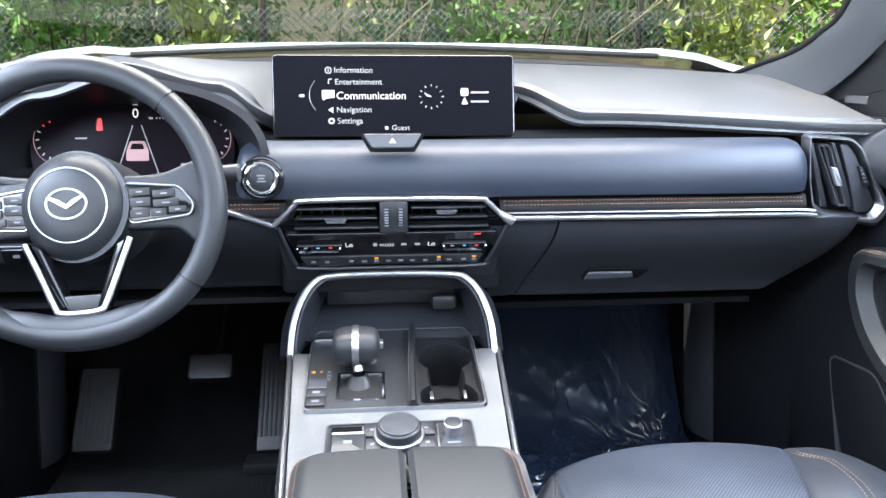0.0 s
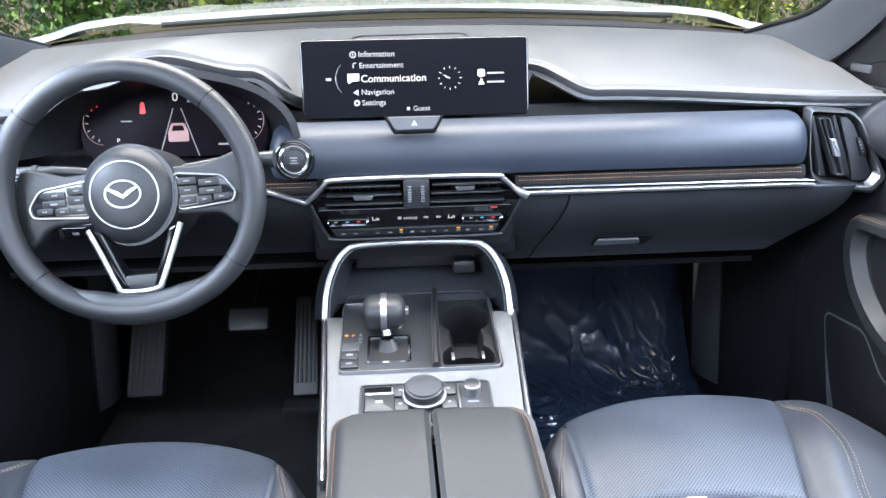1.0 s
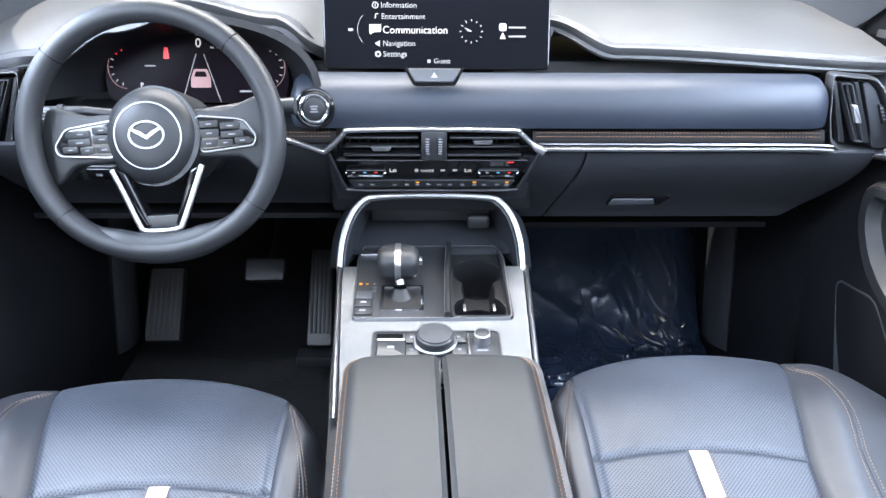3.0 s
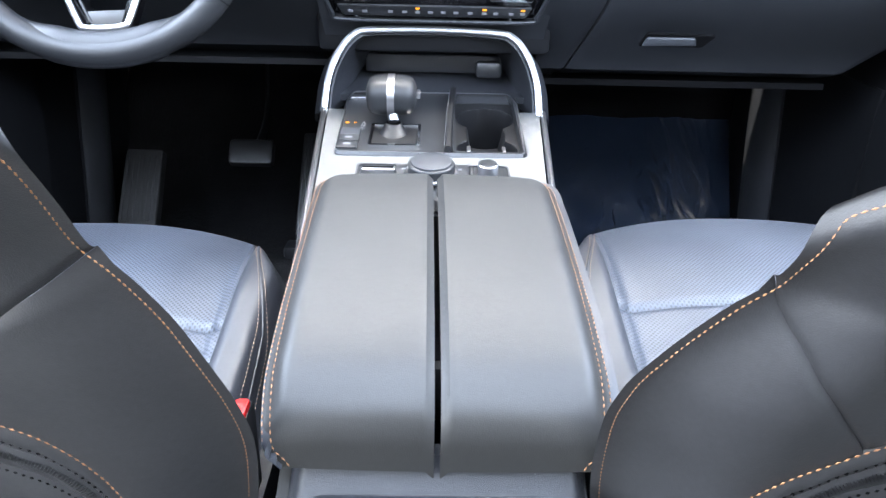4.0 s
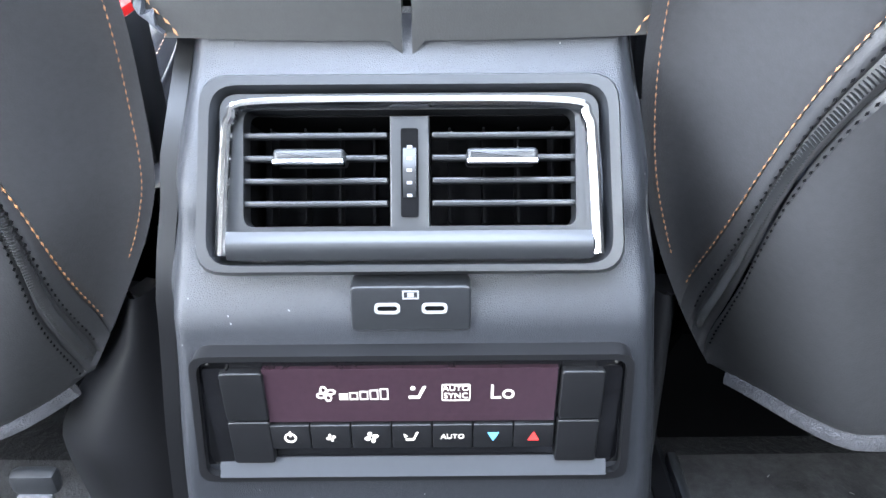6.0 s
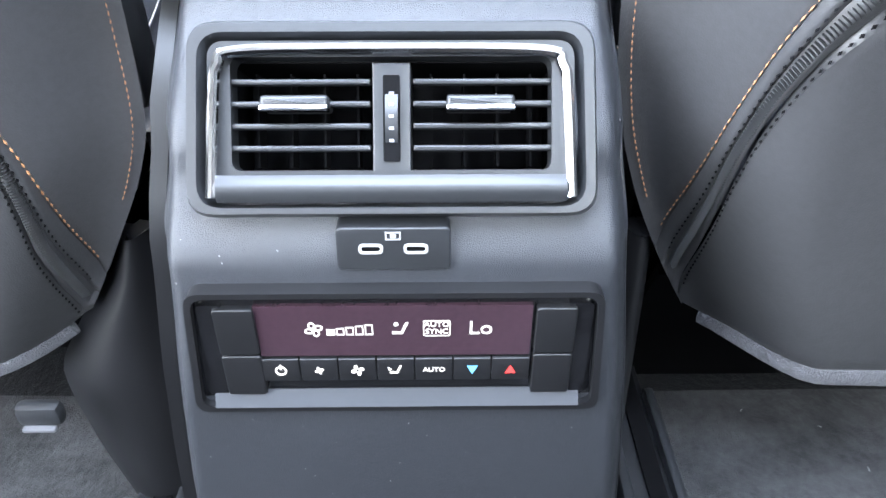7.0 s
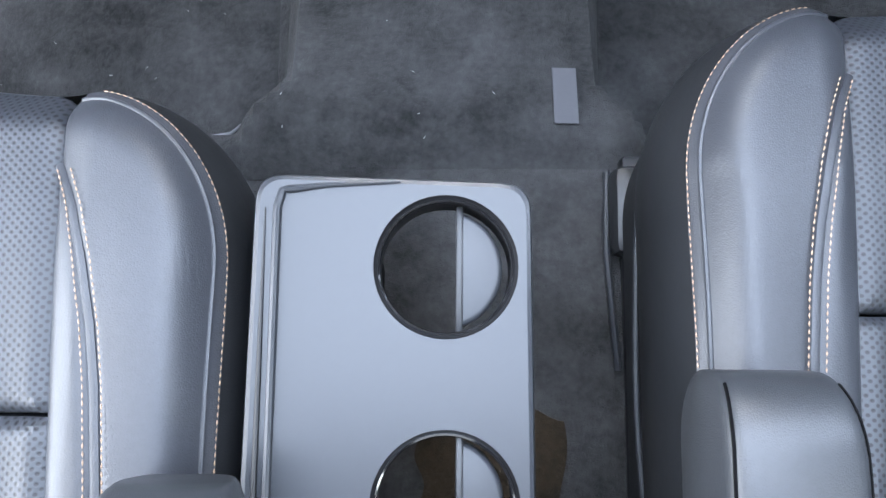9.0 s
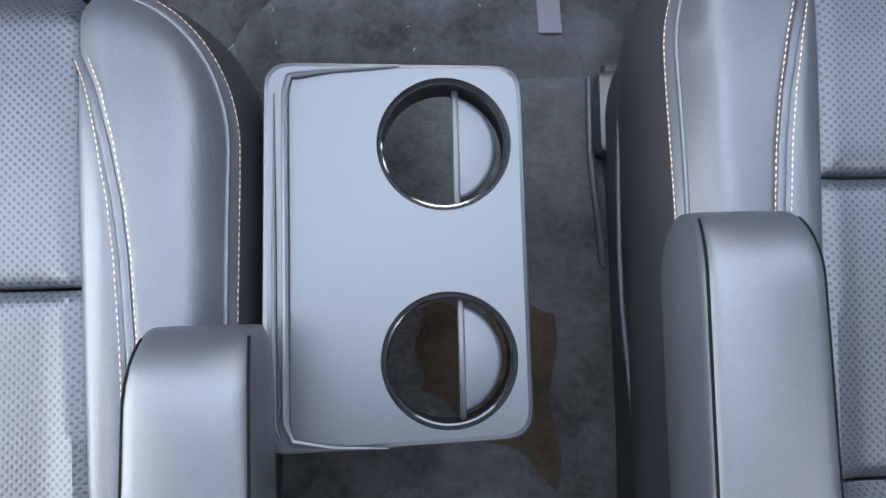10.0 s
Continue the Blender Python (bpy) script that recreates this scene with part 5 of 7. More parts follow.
part("switch_lip", box((0.040, 0.005, 0.003), (-0.066, 0.030, 0.009), 0.001, m=qm), SATIN, ctl, "bright switch lip")
part("mark", plate(rect(0.010, 0.006, -0.066, 0.012), 0.010, 0.0104, m=qm), PRINT, ctl)
kn = part("command_knob", disc(0.0285, 0.0, 0.020, 0.003, 48, m=qm @ Matrix.Translation((-0.002, 0.030, 0))), SMOOTH, ctl, "round black command knob")
part("knob_ring", torus(0.0298, 0.0028, qm @ Matrix.Translation((-0.002, 0.030, 0.006))), CHROME, kn, "chrome knob ring")
part("knob_top", disc(0.025, 0.019, 0.0222, 0.001, 48, m=qm @ Matrix.Translation((-0.002, 0.030, 0))), PLASTIC, kn)
for x, y in ((-0.036, 0.042), (0.033, 0.042), (-0.036, 0.012), (0.033, 0.012)):
    b = part("menu_button", plate(round_outline(rect(0.022, 0.026, x, y), 0.003), 0.0, 0.005, 0.001, m=qm), SMOOTH, ctl)
    part("mark", plate(rect(0.005, 0.004, x, y), 0.005, 0.0054, m=qm), PRINT, b)
part("divider", box((0.0025, 0.10, 0.006), (0.0475, 0.0, 0.002), 0.0005, m=qm), CHROME, ctl)
part("divider", box((0.0025, 0.10, 0.006), (-0.0475, 0.0, 0.002), 0.0005, m=qm), CHROME, ctl)
vk = part("volume_knob", disc(0.0125, 0.0, 0.018, 0.002, 32, m=qm @ Matrix.Translation((0.067, 0.034, 0))), CHROME, ctl, "small chrome volume knob")
part("knob_top", disc(0.0105, 0.0175, 0.0192, 0.0008, 32, m=qm @ Matrix.Translation((0.067, 0.034, 0))), SMOOTH, vk)
part("mark", plate(rect(0.016, 0.003, 0.067, 0.014), 0.0015, 0.002, m=qm), PRINT, ctl)

# armrest lids


def lid(side):
    """One half of the split lid: a long pad with rounded nose and tail."""
    inner = 0.0022

    def outer(y):
        nose = max(0.0, (y - 0.640) / 0.055)
        tail = max(0.0, (0.345 - y) / 0.050)
        w = flow(y, [(0.29, 0.1215), (0.375, 0.1235), (0.45, 0.1250), (0.60, 0.1285), (0.70, 0.130)])
        return w - 0.066 * min(nose, 1) ** 2.6 - 0.004 * min(tail, 1) ** 2

    def skin(u, v):
        y = flow(v, [(0, 0.298), (0.08, 0.2985), (0.16, 0.304), (0.25, 0.318), (0.35, 0.343), (0.48, 0.39), (0.62, 0.45), (0.78, 0.545), (0.88, 0.618), (0.94, 0.660), (0.98, 0.684), (1, 0.692)])
        roof = flow(v, [(0, 0.370), (0.08, 0.388), (0.16, 0.405), (0.25, 0.418), (0.35, 0.430), (0.48, 0.4400), (0.62, 0.4480), (0.78, 0.4550), (0.88, 0.4585), (0.94, 0.457), (0.98, 0.445), (1, 0.427)])
        c = lerp(0.010, 0.005, (y - 0.29) / 0.37)
        x = lerp(inner, outer(y) - 0.012 * smooth((0.11 - v) / 0.11) ** 2, u)
        roof -= 0.006 * (1 - u * u) * smooth((0.16 - v) / 0.16)
        side_drop = 0.016 * smooth((u - 0.80) / 0.20) ** 2 * smooth(v / 0.3) * smooth((1 - v) / 0.12) + 0.006 * smooth((0.06 - u) / 0.06)
        return (c + side * x, y, roof - side_drop - 0.004 * u * u)

    l = part("armrest_lid", sheet(skin, 40, 90, thick=0.03, tuck=(0, 0, 0, 0), width=0.016), LEATHER_TOP, con, "soft grey-black leather armrest lid")
    rows = [skin(0.945, k / 60) for k in range(61)]
    part("stitching", stitches([(p[0], p[1], p[2] + 0.0008) for p in rows], 0.0042, 0.0014, 0.00055), THREAD, l, "copper stitching")
    rows = [skin(0.99, k / 60) for k in range(61)]
    part("stitching", stitches([(p[0] + side * 0.0004, p[1], p[2] + 0.0008) for p in rows], 0.0042, 0.0014, 0.00055), THREAD, l)
    def flank(u, v):
        p = skin(1.0, lerp(0.02, 0.98, u))
        return (p[0] - side * 0.003 * v, p[1], lerp(p[2] + 0.0004, min(0.376, p[2] - 0.002), v))

    part("lid_side", sheet(flank, 60, 8, thick=0.006), LEATHER, l)


lid(-1)
lid(1)
part("lid_gap", box((0.010, 0.29, 0.05), (0.007, 0.51, 0.386), 0.002), SEAM_AND_SHADE, con)
part("lid_base", box((0.17, 0.26, 0.05), (0.008, 0.485, 0.385), 0.008), PLASTIC_DARK, con)

# rear face of the console
RX = 0.011


def rear_half(z):
    return linear(z, [(-0.03, 0.143), (0.10, 0.133), (0.25, 0.1155), (0.37, 0.1035), (0.40, 0.101)])


def rear_y(z):
    return curve(z, [(-0.03, 0.219), (0.16, 0.222), (0.255, 0.230), (0.30, 0.252), (0.37, 0.302)])


def rear_skin(u, v):
    z = lerp(-0.03, 0.375, v)
    s = lerp(-1, 1, u)
    y = rear_y(z) + 0.030 * smooth((abs(s) - 0.86) / 0.14) ** 2
    return (RX + s * rear_half(z), y, z)


bm = sheet(rear_skin, 90, 90, thick=0.012)
vent_hole = [f for f in bm.faces if abs(f.calc_center_median().x - RX) < 0.0745 and 0.293 < f.calc_center_median().z < 0.3415]
bmesh.ops.delete(bm, geom=vent_hole, context="FACES")
rear = part("rear_face", bm, PLASTIC, con, "grained grey-black rear face of the console")
for side in (-1, 1):
    part("rear_cheek", sheet(lambda u, v: (lerp(RX, CX - 0.004, u) + side * lerp(rear_half(lerp(-0.03, 0.375, v)) - 0.001, rear_half(lerp(-0.03, 0.375, v)) + 0.004, u), lerp(rear_y(lerp(-0.03, 0.375, v)) + 0.028, 0.455, u), lerp(-0.03, 0.375, v)), 12, 20, thick=0.008), KEY_BLACK, rear)

# rear vents: bezel, chrome arch, slats, tabs, thumbwheel
vm = facing(RX, 0.2570, 0.3185, 33)
BO = round_outline([(-0.0925, -0.0425), (0.0925, -0.0425), (0.0905, 0.0440), (-0.0905, 0.0440)], 0.013)
rv = part("rear_vent", frame_plate(BO, round_outline([(-0.084, -0.037), (0.084, -0.037), (0.082, 0.036), (-0.082, 0.036)], 0.011), -0.012, 0.004, m=vm, edge=0.25), SMOOTH, con, "rear air vent with chrome arch")
ring = [(-0.0795, -0.034, 0.0035), (-0.0775, 0.012, 0.0035), (-0.0755, 0.024, 0.0035), (-0.066, 0.030, 0.0035), (0.0, 0.031, 0.0035), (0.066, 0.030, 0.0035), (0.0755, 0.024, 0.0035), (0.0775, 0.012, 0.0035), (0.0795, -0.034, 0.0035)]
part("chrome_arch", tube([vm @ p for p in spline(ring, 6)], profile_round(0.005, 0.005, 10), up=tuple(vm.to_3x3() @ Vector((0, 0, 1)))), BRIGHT, rv, "bright chrome vent arch")
part("vent_well", frame_plate(rect(0.164, 0.070, 0, 0.0), rect(0.149, 0.053, 0, 0.001), -0.060, -0.0125, m=vm, bm=plate(rect(0.156, 0.062, 0, 0.0), -0.075, -0.055, m=vm)), SEAM_AND_SHADE, rv)
part("frame_slope", frame_plate(round_outline(rect(0.162, 0.070, 0, 0.0), 0.008), round_outline(rect(0.142, 0.050, 0, 0.003), 0.005), -0.012, 0.0, m=vm), SMOOTH, rv)
part("lower_lip", sheet(lambda u, v: vm @ Vector((lerp(-0.077, 0.077, u), lerp(-0.024, -0.036, v), 0.0035 + 0.003 * math.sin(math.pi * v))), 20, 6, thick=0.01), SMOOTH, rv, "grey lower vent lip")
for x0, x1 in ((-0.073, -0.0095), (0.0095, 0.073)):
    for k in range(4):
        part("slat", plate(round_outline(rect(x1 - x0, 0.0026, (x0 + x1) / 2, 0.0175 - 0.0098 * k), 0.0008), -0.0065, -0.002, 0.0008, m=vm), SMOOTH, rv)
    for k in range(4):
        part("vane", plate(rect(0.0012, 0.044, lerp(x0, x1, (k + 0.5) / 4), 0.003), -0.040, -0.026, m=vm), SEAM_AND_SHADE, rv)
    xt = (x0 + x1) / 2 + (0.002 if x0 < 0 else 0.001)
    part("vent_tab", plate(round_outline(rect(0.030, 0.0065, xt - 0.003, 0.0075), 0.002), -0.010, 0.006, 0.002, m=vm), SMOOTH, rv, "vent tab")
    part("tab_edge", plate(round_outline(rect(0.030, 0.0026, xt - 0.003, 0.0050), 0.001), 0.0, 0.0074, 0.0008, m=vm), BRIGHT, rv, "chrome tab edge")
part("divider", plate(rect(0.0170, 0.048, 0.0, 0.0015), -0.024, -0.001, 0.0008, m=vm), SMOOTH, rv, "dark grey vent divider")
part("wheel_slot", plate(round_outline(rect(0.0075, 0.038, 0, 0.001), 0.001), -0.004, 0.0, m=vm), SEAM_AND_SHADE, rv)
tw = part("thumbwheel", tube([vm @ Vector((-0.0028, 0.001, -0.010)), vm @ Vector((0.0028, 0.001, -0.010))], profile_round(0.026, 0.034, 24), up=tuple(vm.to_3x3() @ Vector((0, 1, 0)))), SMOOTH, rv, "ribbed thumbwheel")
for k in range(5):
    y = 0.012 - 0.0052 * k
    part("mark", plate(rect(0.0022, 0.0013, 0, y), 0.0, 0.0034 - 26 * (y - 0.001) ** 2, m=vm), PRINT, tw)

# charging ports
um = facing(RX, 0.2345, 0.2675, 6)
usb = part("charging_plate", plate(round_outline(rect(0.0520, 0.0222), 0.003), -0.01, 0.0055, 0.001, m=um), SMOOTH, con, "black plate with two charging ports")
for x in (-0.0102, 0.0102):
    part("port_rim", frame_plate(round_outline(rect(0.0112, 0.0052, x, 0.0006), 0.0026), round_outline(rect(0.0086, 0.0026, x, 0.0006), 0.0013), 0.005, 0.0062, m=um), DUST, usb, "pale port rim")
    part("port_hole", plate(round_outline(rect(0.0086, 0.0026, x, 0.0006), 0.0013), 0.005, 0.0057, m=um), SEAM_AND_SHADE, usb)
part("port_mark", frame_plate(rect(0.0070, 0.0040, 0, 0.0072), rect(0.0058, 0.0030, 0, 0.0072), 0.0052, 0.0060, m=um), DUST, usb)
part("port_mark", plate(rect(0.0026, 0.0018, 0, 0.0072), 0.0052, 0.0060, m=um), DUST, usb)

# rear climate panel
rm = facing(RX, 0.2240, 0.2115, 2)
RO = round_outline([(-0.105, -0.040), (0.103, -0.040), (0.098, 0.037), (-0.098, 0.037)], 0.008)
RI = round_outline([(-0.101, -0.036), (0.099, -0.036), (0.095, 0.034), (-0.095, 0.034)], 0.007)
rc = part("rear_climate_panel", plate(RI, -0.012, 0.0, m=rm), GLOSS, con, "gloss black rear climate panel")
part("rim", frame_plate(RO, RI, -0.012, 0.004, m=rm), KEY_BLACK, rc)
part("side_well", plate(round_outline(rect(0.012, 0.060, -0.088, -0.001), 0.003), 0.0, 0.002, m=rm), GLOSS, rc)
part("side_well", plate(round_outline(rect(0.012, 0.060, 0.088, -0.001), 0.003), 0.0, 0.002, m=rm), GLOSS, rc)
part("display_window", plate(rect(0.132, 0.031, -0.001, 0.0130), 0.0, 0.0025, m=rm), DISPLAY, rc, "dark plum display window")
for side in (-1, 1):
    for y, h in ((0.0135, 0.028), (-0.0145, 0.026)):
        part("rocker", plate(round_outline(rect(0.0195, h, side * 0.0765, y), 0.002), 0.0, 0.0042, 0.0008, m=rm), KEY_BLACK, rc, "black rocker key")
MARKS = (WHITE_MARK, WHITE_MARK, WHITE_MARK, WHITE_MARK, None, BLUE_MARK, RED_MARK)
for k in range(7):
    x = -0.0580 + 0.0190 * k
    b = part("button", plate(round_outline(rect(0.0186, 0.0145, x, -0.0112), 0.0008), 0.0, 0.0038, 0.0006, m=rm), KEY_BLACK, rc, "small black button")
    bmx = rm @ Matrix.Translation((x, -0.0112, 0.0038))
    if k == 0:
        part("power_mark", frame_plate(oval(0.0029, 0.0029, 20), oval(0.0021, 0.0021, 20), 0, 0.0004, m=bmx), WHITE_MARK, b)
        part("power_mark", plate(rect(0.0008, 0.0030, 0, 0.0024), 0, 0.0005, m=bmx), WHITE_MARK, b)
    elif k in (1, 2):
        r = 0.0013 if k == 1 else 0.0019
        for j in range(4):
            part("fan_mark", plate(oval(r * 0.75, r * 0.55, 10, r, r * 0.4), 0, 0.0004, m=bmx @ Matrix.Rotation(math.pi / 2 * j, 4, "Z")), WHITE_MARK, b)
    elif k == 3:
        part("seat_mark", plate([(-0.003, -0.002), (0.001, -0.002), (0.003, 0.003), (0.002, 0.003), (0.0004, -0.001), (-0.003, -0.001)], 0, 0.0004, m=bmx), WHITE_MARK, b)
        part("seat_mark", plate([(-0.004, 0.002), (-0.002, 0.0005), (-0.0035, -0.0002)], 0, 0.0004, m=bmx), WHITE_MARK, b)
    elif k == 4:
        letters("button_word", "AUTO", 0.0040, WHITE_MARK, b, bmx, label="lit word AUTO")
    else:
        s = -1 if k == 5 else 1
        part("arrow_mark", plate([(-0.0026, -0.0024 * s), (0.0026, -0.0024 * s), (0, 0.0028 * s)], 0, 0.0004, m=bmx), MARKS[k], b, "blue down arrow" if k == 5 else "red up arrow")
dmx = rm @ Matrix.Translation((0, 0.0145, 0.0026))
for j in range(4):
    part("fan_mark", frame_plate(oval(0.0022, 0.0017, 14, 0.0023, 0.001), oval(0.0014, 0.0010, 14, 0.0023, 0.001), 0, 0.0003, m=dmx @ Matrix.Translation((-0.0395, 0, 0)) @ Matrix.Rotation(math.pi / 2 * j, 4, "Z")), WHITE_MARK, rc)
for k in range(5):
    x, h = -0.0315 + 0.0046 * k, 0.0035 + 0.0007 * k
    y = -0.0035 + h / 2
    if k == 0:
        part("fan_bar", plate(rect(0.0040, h, x, y), 0, 0.0003, m=dmx), WHITE_MARK, rc)
    else:
        part("fan_bar", frame_plate(rect(0.0038, h, x, y), rect(0.0028, h - 0.001, x, y), 0, 0.0003, m=dmx), WHITE_MARK, rc)
part("seat_mark", plate([(-0.004, -0.003), (0.001, -0.003), (0.004, 0.004), (0.0026, 0.004), (0.0002, -0.0016), (-0.004, -0.0016)], 0, 0.0003, m=dmx @ Matrix.Translation((0.002, 0, 0))), WHITE_MARK, rc)
part("seat_mark", disc(0.0011, 0, 0.0003, n=14, m=dmx @ Matrix.Translation((0.0, 0.003, 0))), WHITE_MARK, rc)
letters("display_word", "AUTO", 0.0044, WHITE_MARK, rc, dmx @ Matrix.Translation((0.0195, 0.0026, 0)), label="lit word AUTO")
letters("display_word", "SYNC", 0.0044, WHITE_MARK, rc, dmx @ Matrix.Translation((0.0195, -0.0018, 0)), label="lit word SYNC")
part("word_box", frame_plate(round_outline(rect(0.0130, 0.0096, 0.0195, 0.0003), 0.001), round_outline(rect(0.0122, 0.0088, 0.0195, 0.0003), 0.001), 0, 0.0003, m=dmx), WHITE_MARK, rc)
letters("reading", "Lo", 0.0115, WHITE_MARK, rc, dmx @ Matrix.Translation((0.0405, 0, 0)), label="lit reading Lo")
part("bottom_strip", sheet(lambda u, v: rm @ Vector((lerp(-0.094, 0.092, u), -0.0265 - 0.0085 * v, 0.001 + 0.005 * v)), 20, 4, thick=0.006), GREY_PLASTIC, rc, "pale grey strip under the buttons")

# ---- front seats ----


def front_seat(side, y0, word):
    """side: -1 driver, 1 passenger; y0 shifts the seat along its rails."""
    s = thing("front_seat", "black perforated leather front seat, " + word, "car seat", "front seats")
    cx = side * 0.430

    def front_y(a):
        return y0 + 0.926 - 0.105 * abs(a) ** 2.2 - 0.060 * smooth((abs(a) - 0.75) / 0.25)

    def seam_a(y):
        """Where the outboard seam runs: it spreads towards the front."""
        return linear(y - y0, [(0.36, 0.18), (0.60, 0.33), (0.80, 0.54), (0.92, 0.60)])

    def top(a, y):
        """Cushion height; a runs from -1 (inboard) to 1 (outboard)."""
        rise = smooth((-a - 0.76) / 0.12) if a < 0 else smooth((a - seam_a(y) + 0.03) / 0.20)
        bolster = 0.020 * rise - 0.055 * smooth((abs(a) - 0.92) / 0.14) ** 2
        d = front_y(a) - y
        nose = 0.050 * (1 - smooth(d / 0.075)) ** 1.6 + 0.012 * (1 - smooth(d / 0.2))
        sag = 0.055 * smooth((y0 + 0.80 - y) / 0.35)
        return 0.340 - sag - nose + bolster * (0.4 + 0.6 * smooth((y0 + 0.9 - y) / 0.25))

    def half_w(y):
        return 0.262

    def skin(a0, a1, y_from, y_to):
        def f(u, v):
            a = lerp(a0(v), a1(v), u)
            yb, yf = y_from(a), y_to(a)
            y = lerp(yb, yf, v)
            return (cx + side * a * half_w(y), y, top(a, y))
        return f

    inner = lambda v: -0.82
    seam_y = lambda a: y0 + 0.617 + 0.022 * (1 - ((a + 0.25) / 0.6) ** 2)
    back_y = lambda a: 0.355
    tuck = (0.006, 0.006, 0.005, 0.0)
    part("thigh_panel", sheet(skin(inner, lambda v: seam_a(y0 + lerp(0.61, 0.88, v)), seam_y, front_y), 70, 40, thick=0.02, tuck=tuck, width=0.010), PERF_FINE, s, "perforated leather thigh panel")
    stripe = 0.24 if side > 0 else 0.27
    part("seat_panel", sheet(skin(inner, lambda v: -stripe - 0.050, back_y, seam_y), 30, 50, thick=0.02, tuck=(0.006, 0.003, 0, 0.005), width=0.010), PERF_FINE, s, "perforated leather seat panel")
    part("stripe", sheet(skin(lambda v: -stripe - 0.050, lambda v: -stripe + 0.050, back_y, seam_y), 10, 50, thick=0.02, tuck=(0.002, 0.002, 0, 0.005), width=0.008), STRIPE, s, "pale copper stripe")
    part("seat_panel", sheet(skin(lambda v: -stripe + 0.050, lambda v: seam_a(lerp(0.355, y0 + 0.61, v)), back_y, seam_y), 40, 50, thick=0.02, tuck=(0.003, 0.006, 0, 0.005), width=0.010), PERF_FINE, s, "perforated leather seat panel")
    for e in (-1, 1):
        f = skin((lambda v: -0.82) if e < 0 else (lambda v: seam_a(lerp(0.355, y0 + 0.87, v))), lambda v: e * 1.06, back_y, front_y)
        b = part("cushion_bolster", sheet(f, 26, 70, thick=0.02, tuck=(0.006, 0.0, 0.0, 0.0), width=0.010), LEATHER, s, "smooth leather side bolster")
        mid = (lambda v: flow(v, [(0, 0.80), (0.55, 0.72), (0.72, 0.50), (0.86, 0.10), (0.90, 0.06)])) if e < 0 else (lambda v: flow(v, [(0, 0.30), (0.45, 0.34), (0.62, 0.38), (0.78, 0.28), (0.86, 0.06), (0.90, 0.03)]))
        gap = 0.075 if e < 0 else 0.028
        for off in (-gap, gap):
            line = [Vector(f(mid(k / 60) + off, k / 60)) + Vector((0, 0, 0.0008)) for k in range(6, 53)]
            part("stitching", stitches(line, 0.0042, 0.0014, 0.00055), THREAD_PALE, b, "pale stitching")
        part("piping", tube([f(mid(k / 60), k / 60) for k in range(6, 53)], profile_round(0.003, 0.003, 6)), LEATHER, b)

    def apron(u, v):
        a = lerp(-1.06, 1.06, u)
        y = front_y(a)
        z = top(a, y)
        return (cx + side * a * half_w(y), y - 0.02 * v * v + 0.010 * math.sin(math.pi * min(v * 1.4, 1)), lerp(z, 0.16, v))

    part("cushion_front", sheet(apron, 50, 16), LEATHER, s)
    for e in (-1, 1):
        part("seat_valance", sheet(lambda u, v: (cx + side * e * (0.2765 + 0.004 * math.sin(math.pi * v)), lerp(0.38, y0 + 0.80, u), lerp(top(e * 1.06, lerp(0.38, y0 + 0.80, u)), 0.09, v)), 30, 14, thick=0.015), PLASTIC_DARK, s, "dark plastic seat side cover")
    # Black block added so that the shade under the seat stays dark.
    part("seat_base", box((0.46, 0.36, 0.15), (cx, y0 + 0.69, 0.055), 0.02), SEAM_AND_SHADE, s)
    part("seat_pan", box((0.44, 0.42, 0.08), (cx, y0 + 0.62, 0.18), 0.02), PLASTIC_DARK, s)

    # backrest: a reclined shell with rounded edges; its back is nearly upright at the foot
    def back_y2(z):
        return flow(z, [(0.10, 0.294), (0.30, 0.277), (0.40, 0.262), (0.50, 0.231), (0.55, 0.207), (0.60, 0.170), (0.65, 0.128), (0.70, 0.085)])

    def half_b(z):
        return 0.43 - flow(z, [(0.12, 0.212), (0.148, 0.195), (0.173, 0.180), (0.215, 0.156), (0.261, 0.132), (0.29, 0.122), (0.326, 0.117), (0.403, 0.109), (0.44, 0.112), (0.472, 0.118), (0.512, 0.128), (0.550, 0.141), (0.575, 0.149), (0.60, 0.147), (0.62, 0.146), (0.64, 0.149), (0.665, 0.162), (0.69, 0.178), (0.71, 0.196)]
                           if side < 0 else [(0.12, 0.212), (0.149, 0.193), (0.201, 0.164), (0.25, 0.142), (0.30, 0.126), (0.36, 0.116), (0.40, 0.113), (0.43, 0.112), (0.465, 0.117), (0.494, 0.130), (0.513, 0.141), (0.539, 0.157), (0.553, 0.167), (0.569, 0.170), (0.588, 0.173), (0.61, 0.180), (0.63, 0.196), (0.65, 0.220)])

    def crest(a):
        return flow(abs(a), [(0, 0.718), (0.5, 0.716), (0.8, 0.711), (0.90, 0.703), (0.96, 0.688), (1, 0.655)] if side < 0 else [(0, 0.650), (0.5, 0.647), (0.75, 0.641), (0.88, 0.633), (0.95, 0.622), (1, 0.600)])

    def foot(a):
        return flow(abs(a), [(0, 0.118), (0.6, 0.122), (0.86, 0.126), (0.946, 0.132), (1, 0.15)] if side < 0 else [(0, 0.142), (0.5, 0.147), (0.8, 0.150), (0.95, 0.142), (1, 0.150)])

    def back_skin(a, z):
        e = smooth((abs(a) - 0.70) / 0.30)
        swell = 0.030 * (smooth((0.97 - abs(a)) / 0.25) if side > 0 else 0.0)
        roll = -swell + 0.016 * smooth((z - crest(a) + 0.045) / 0.045) ** 2
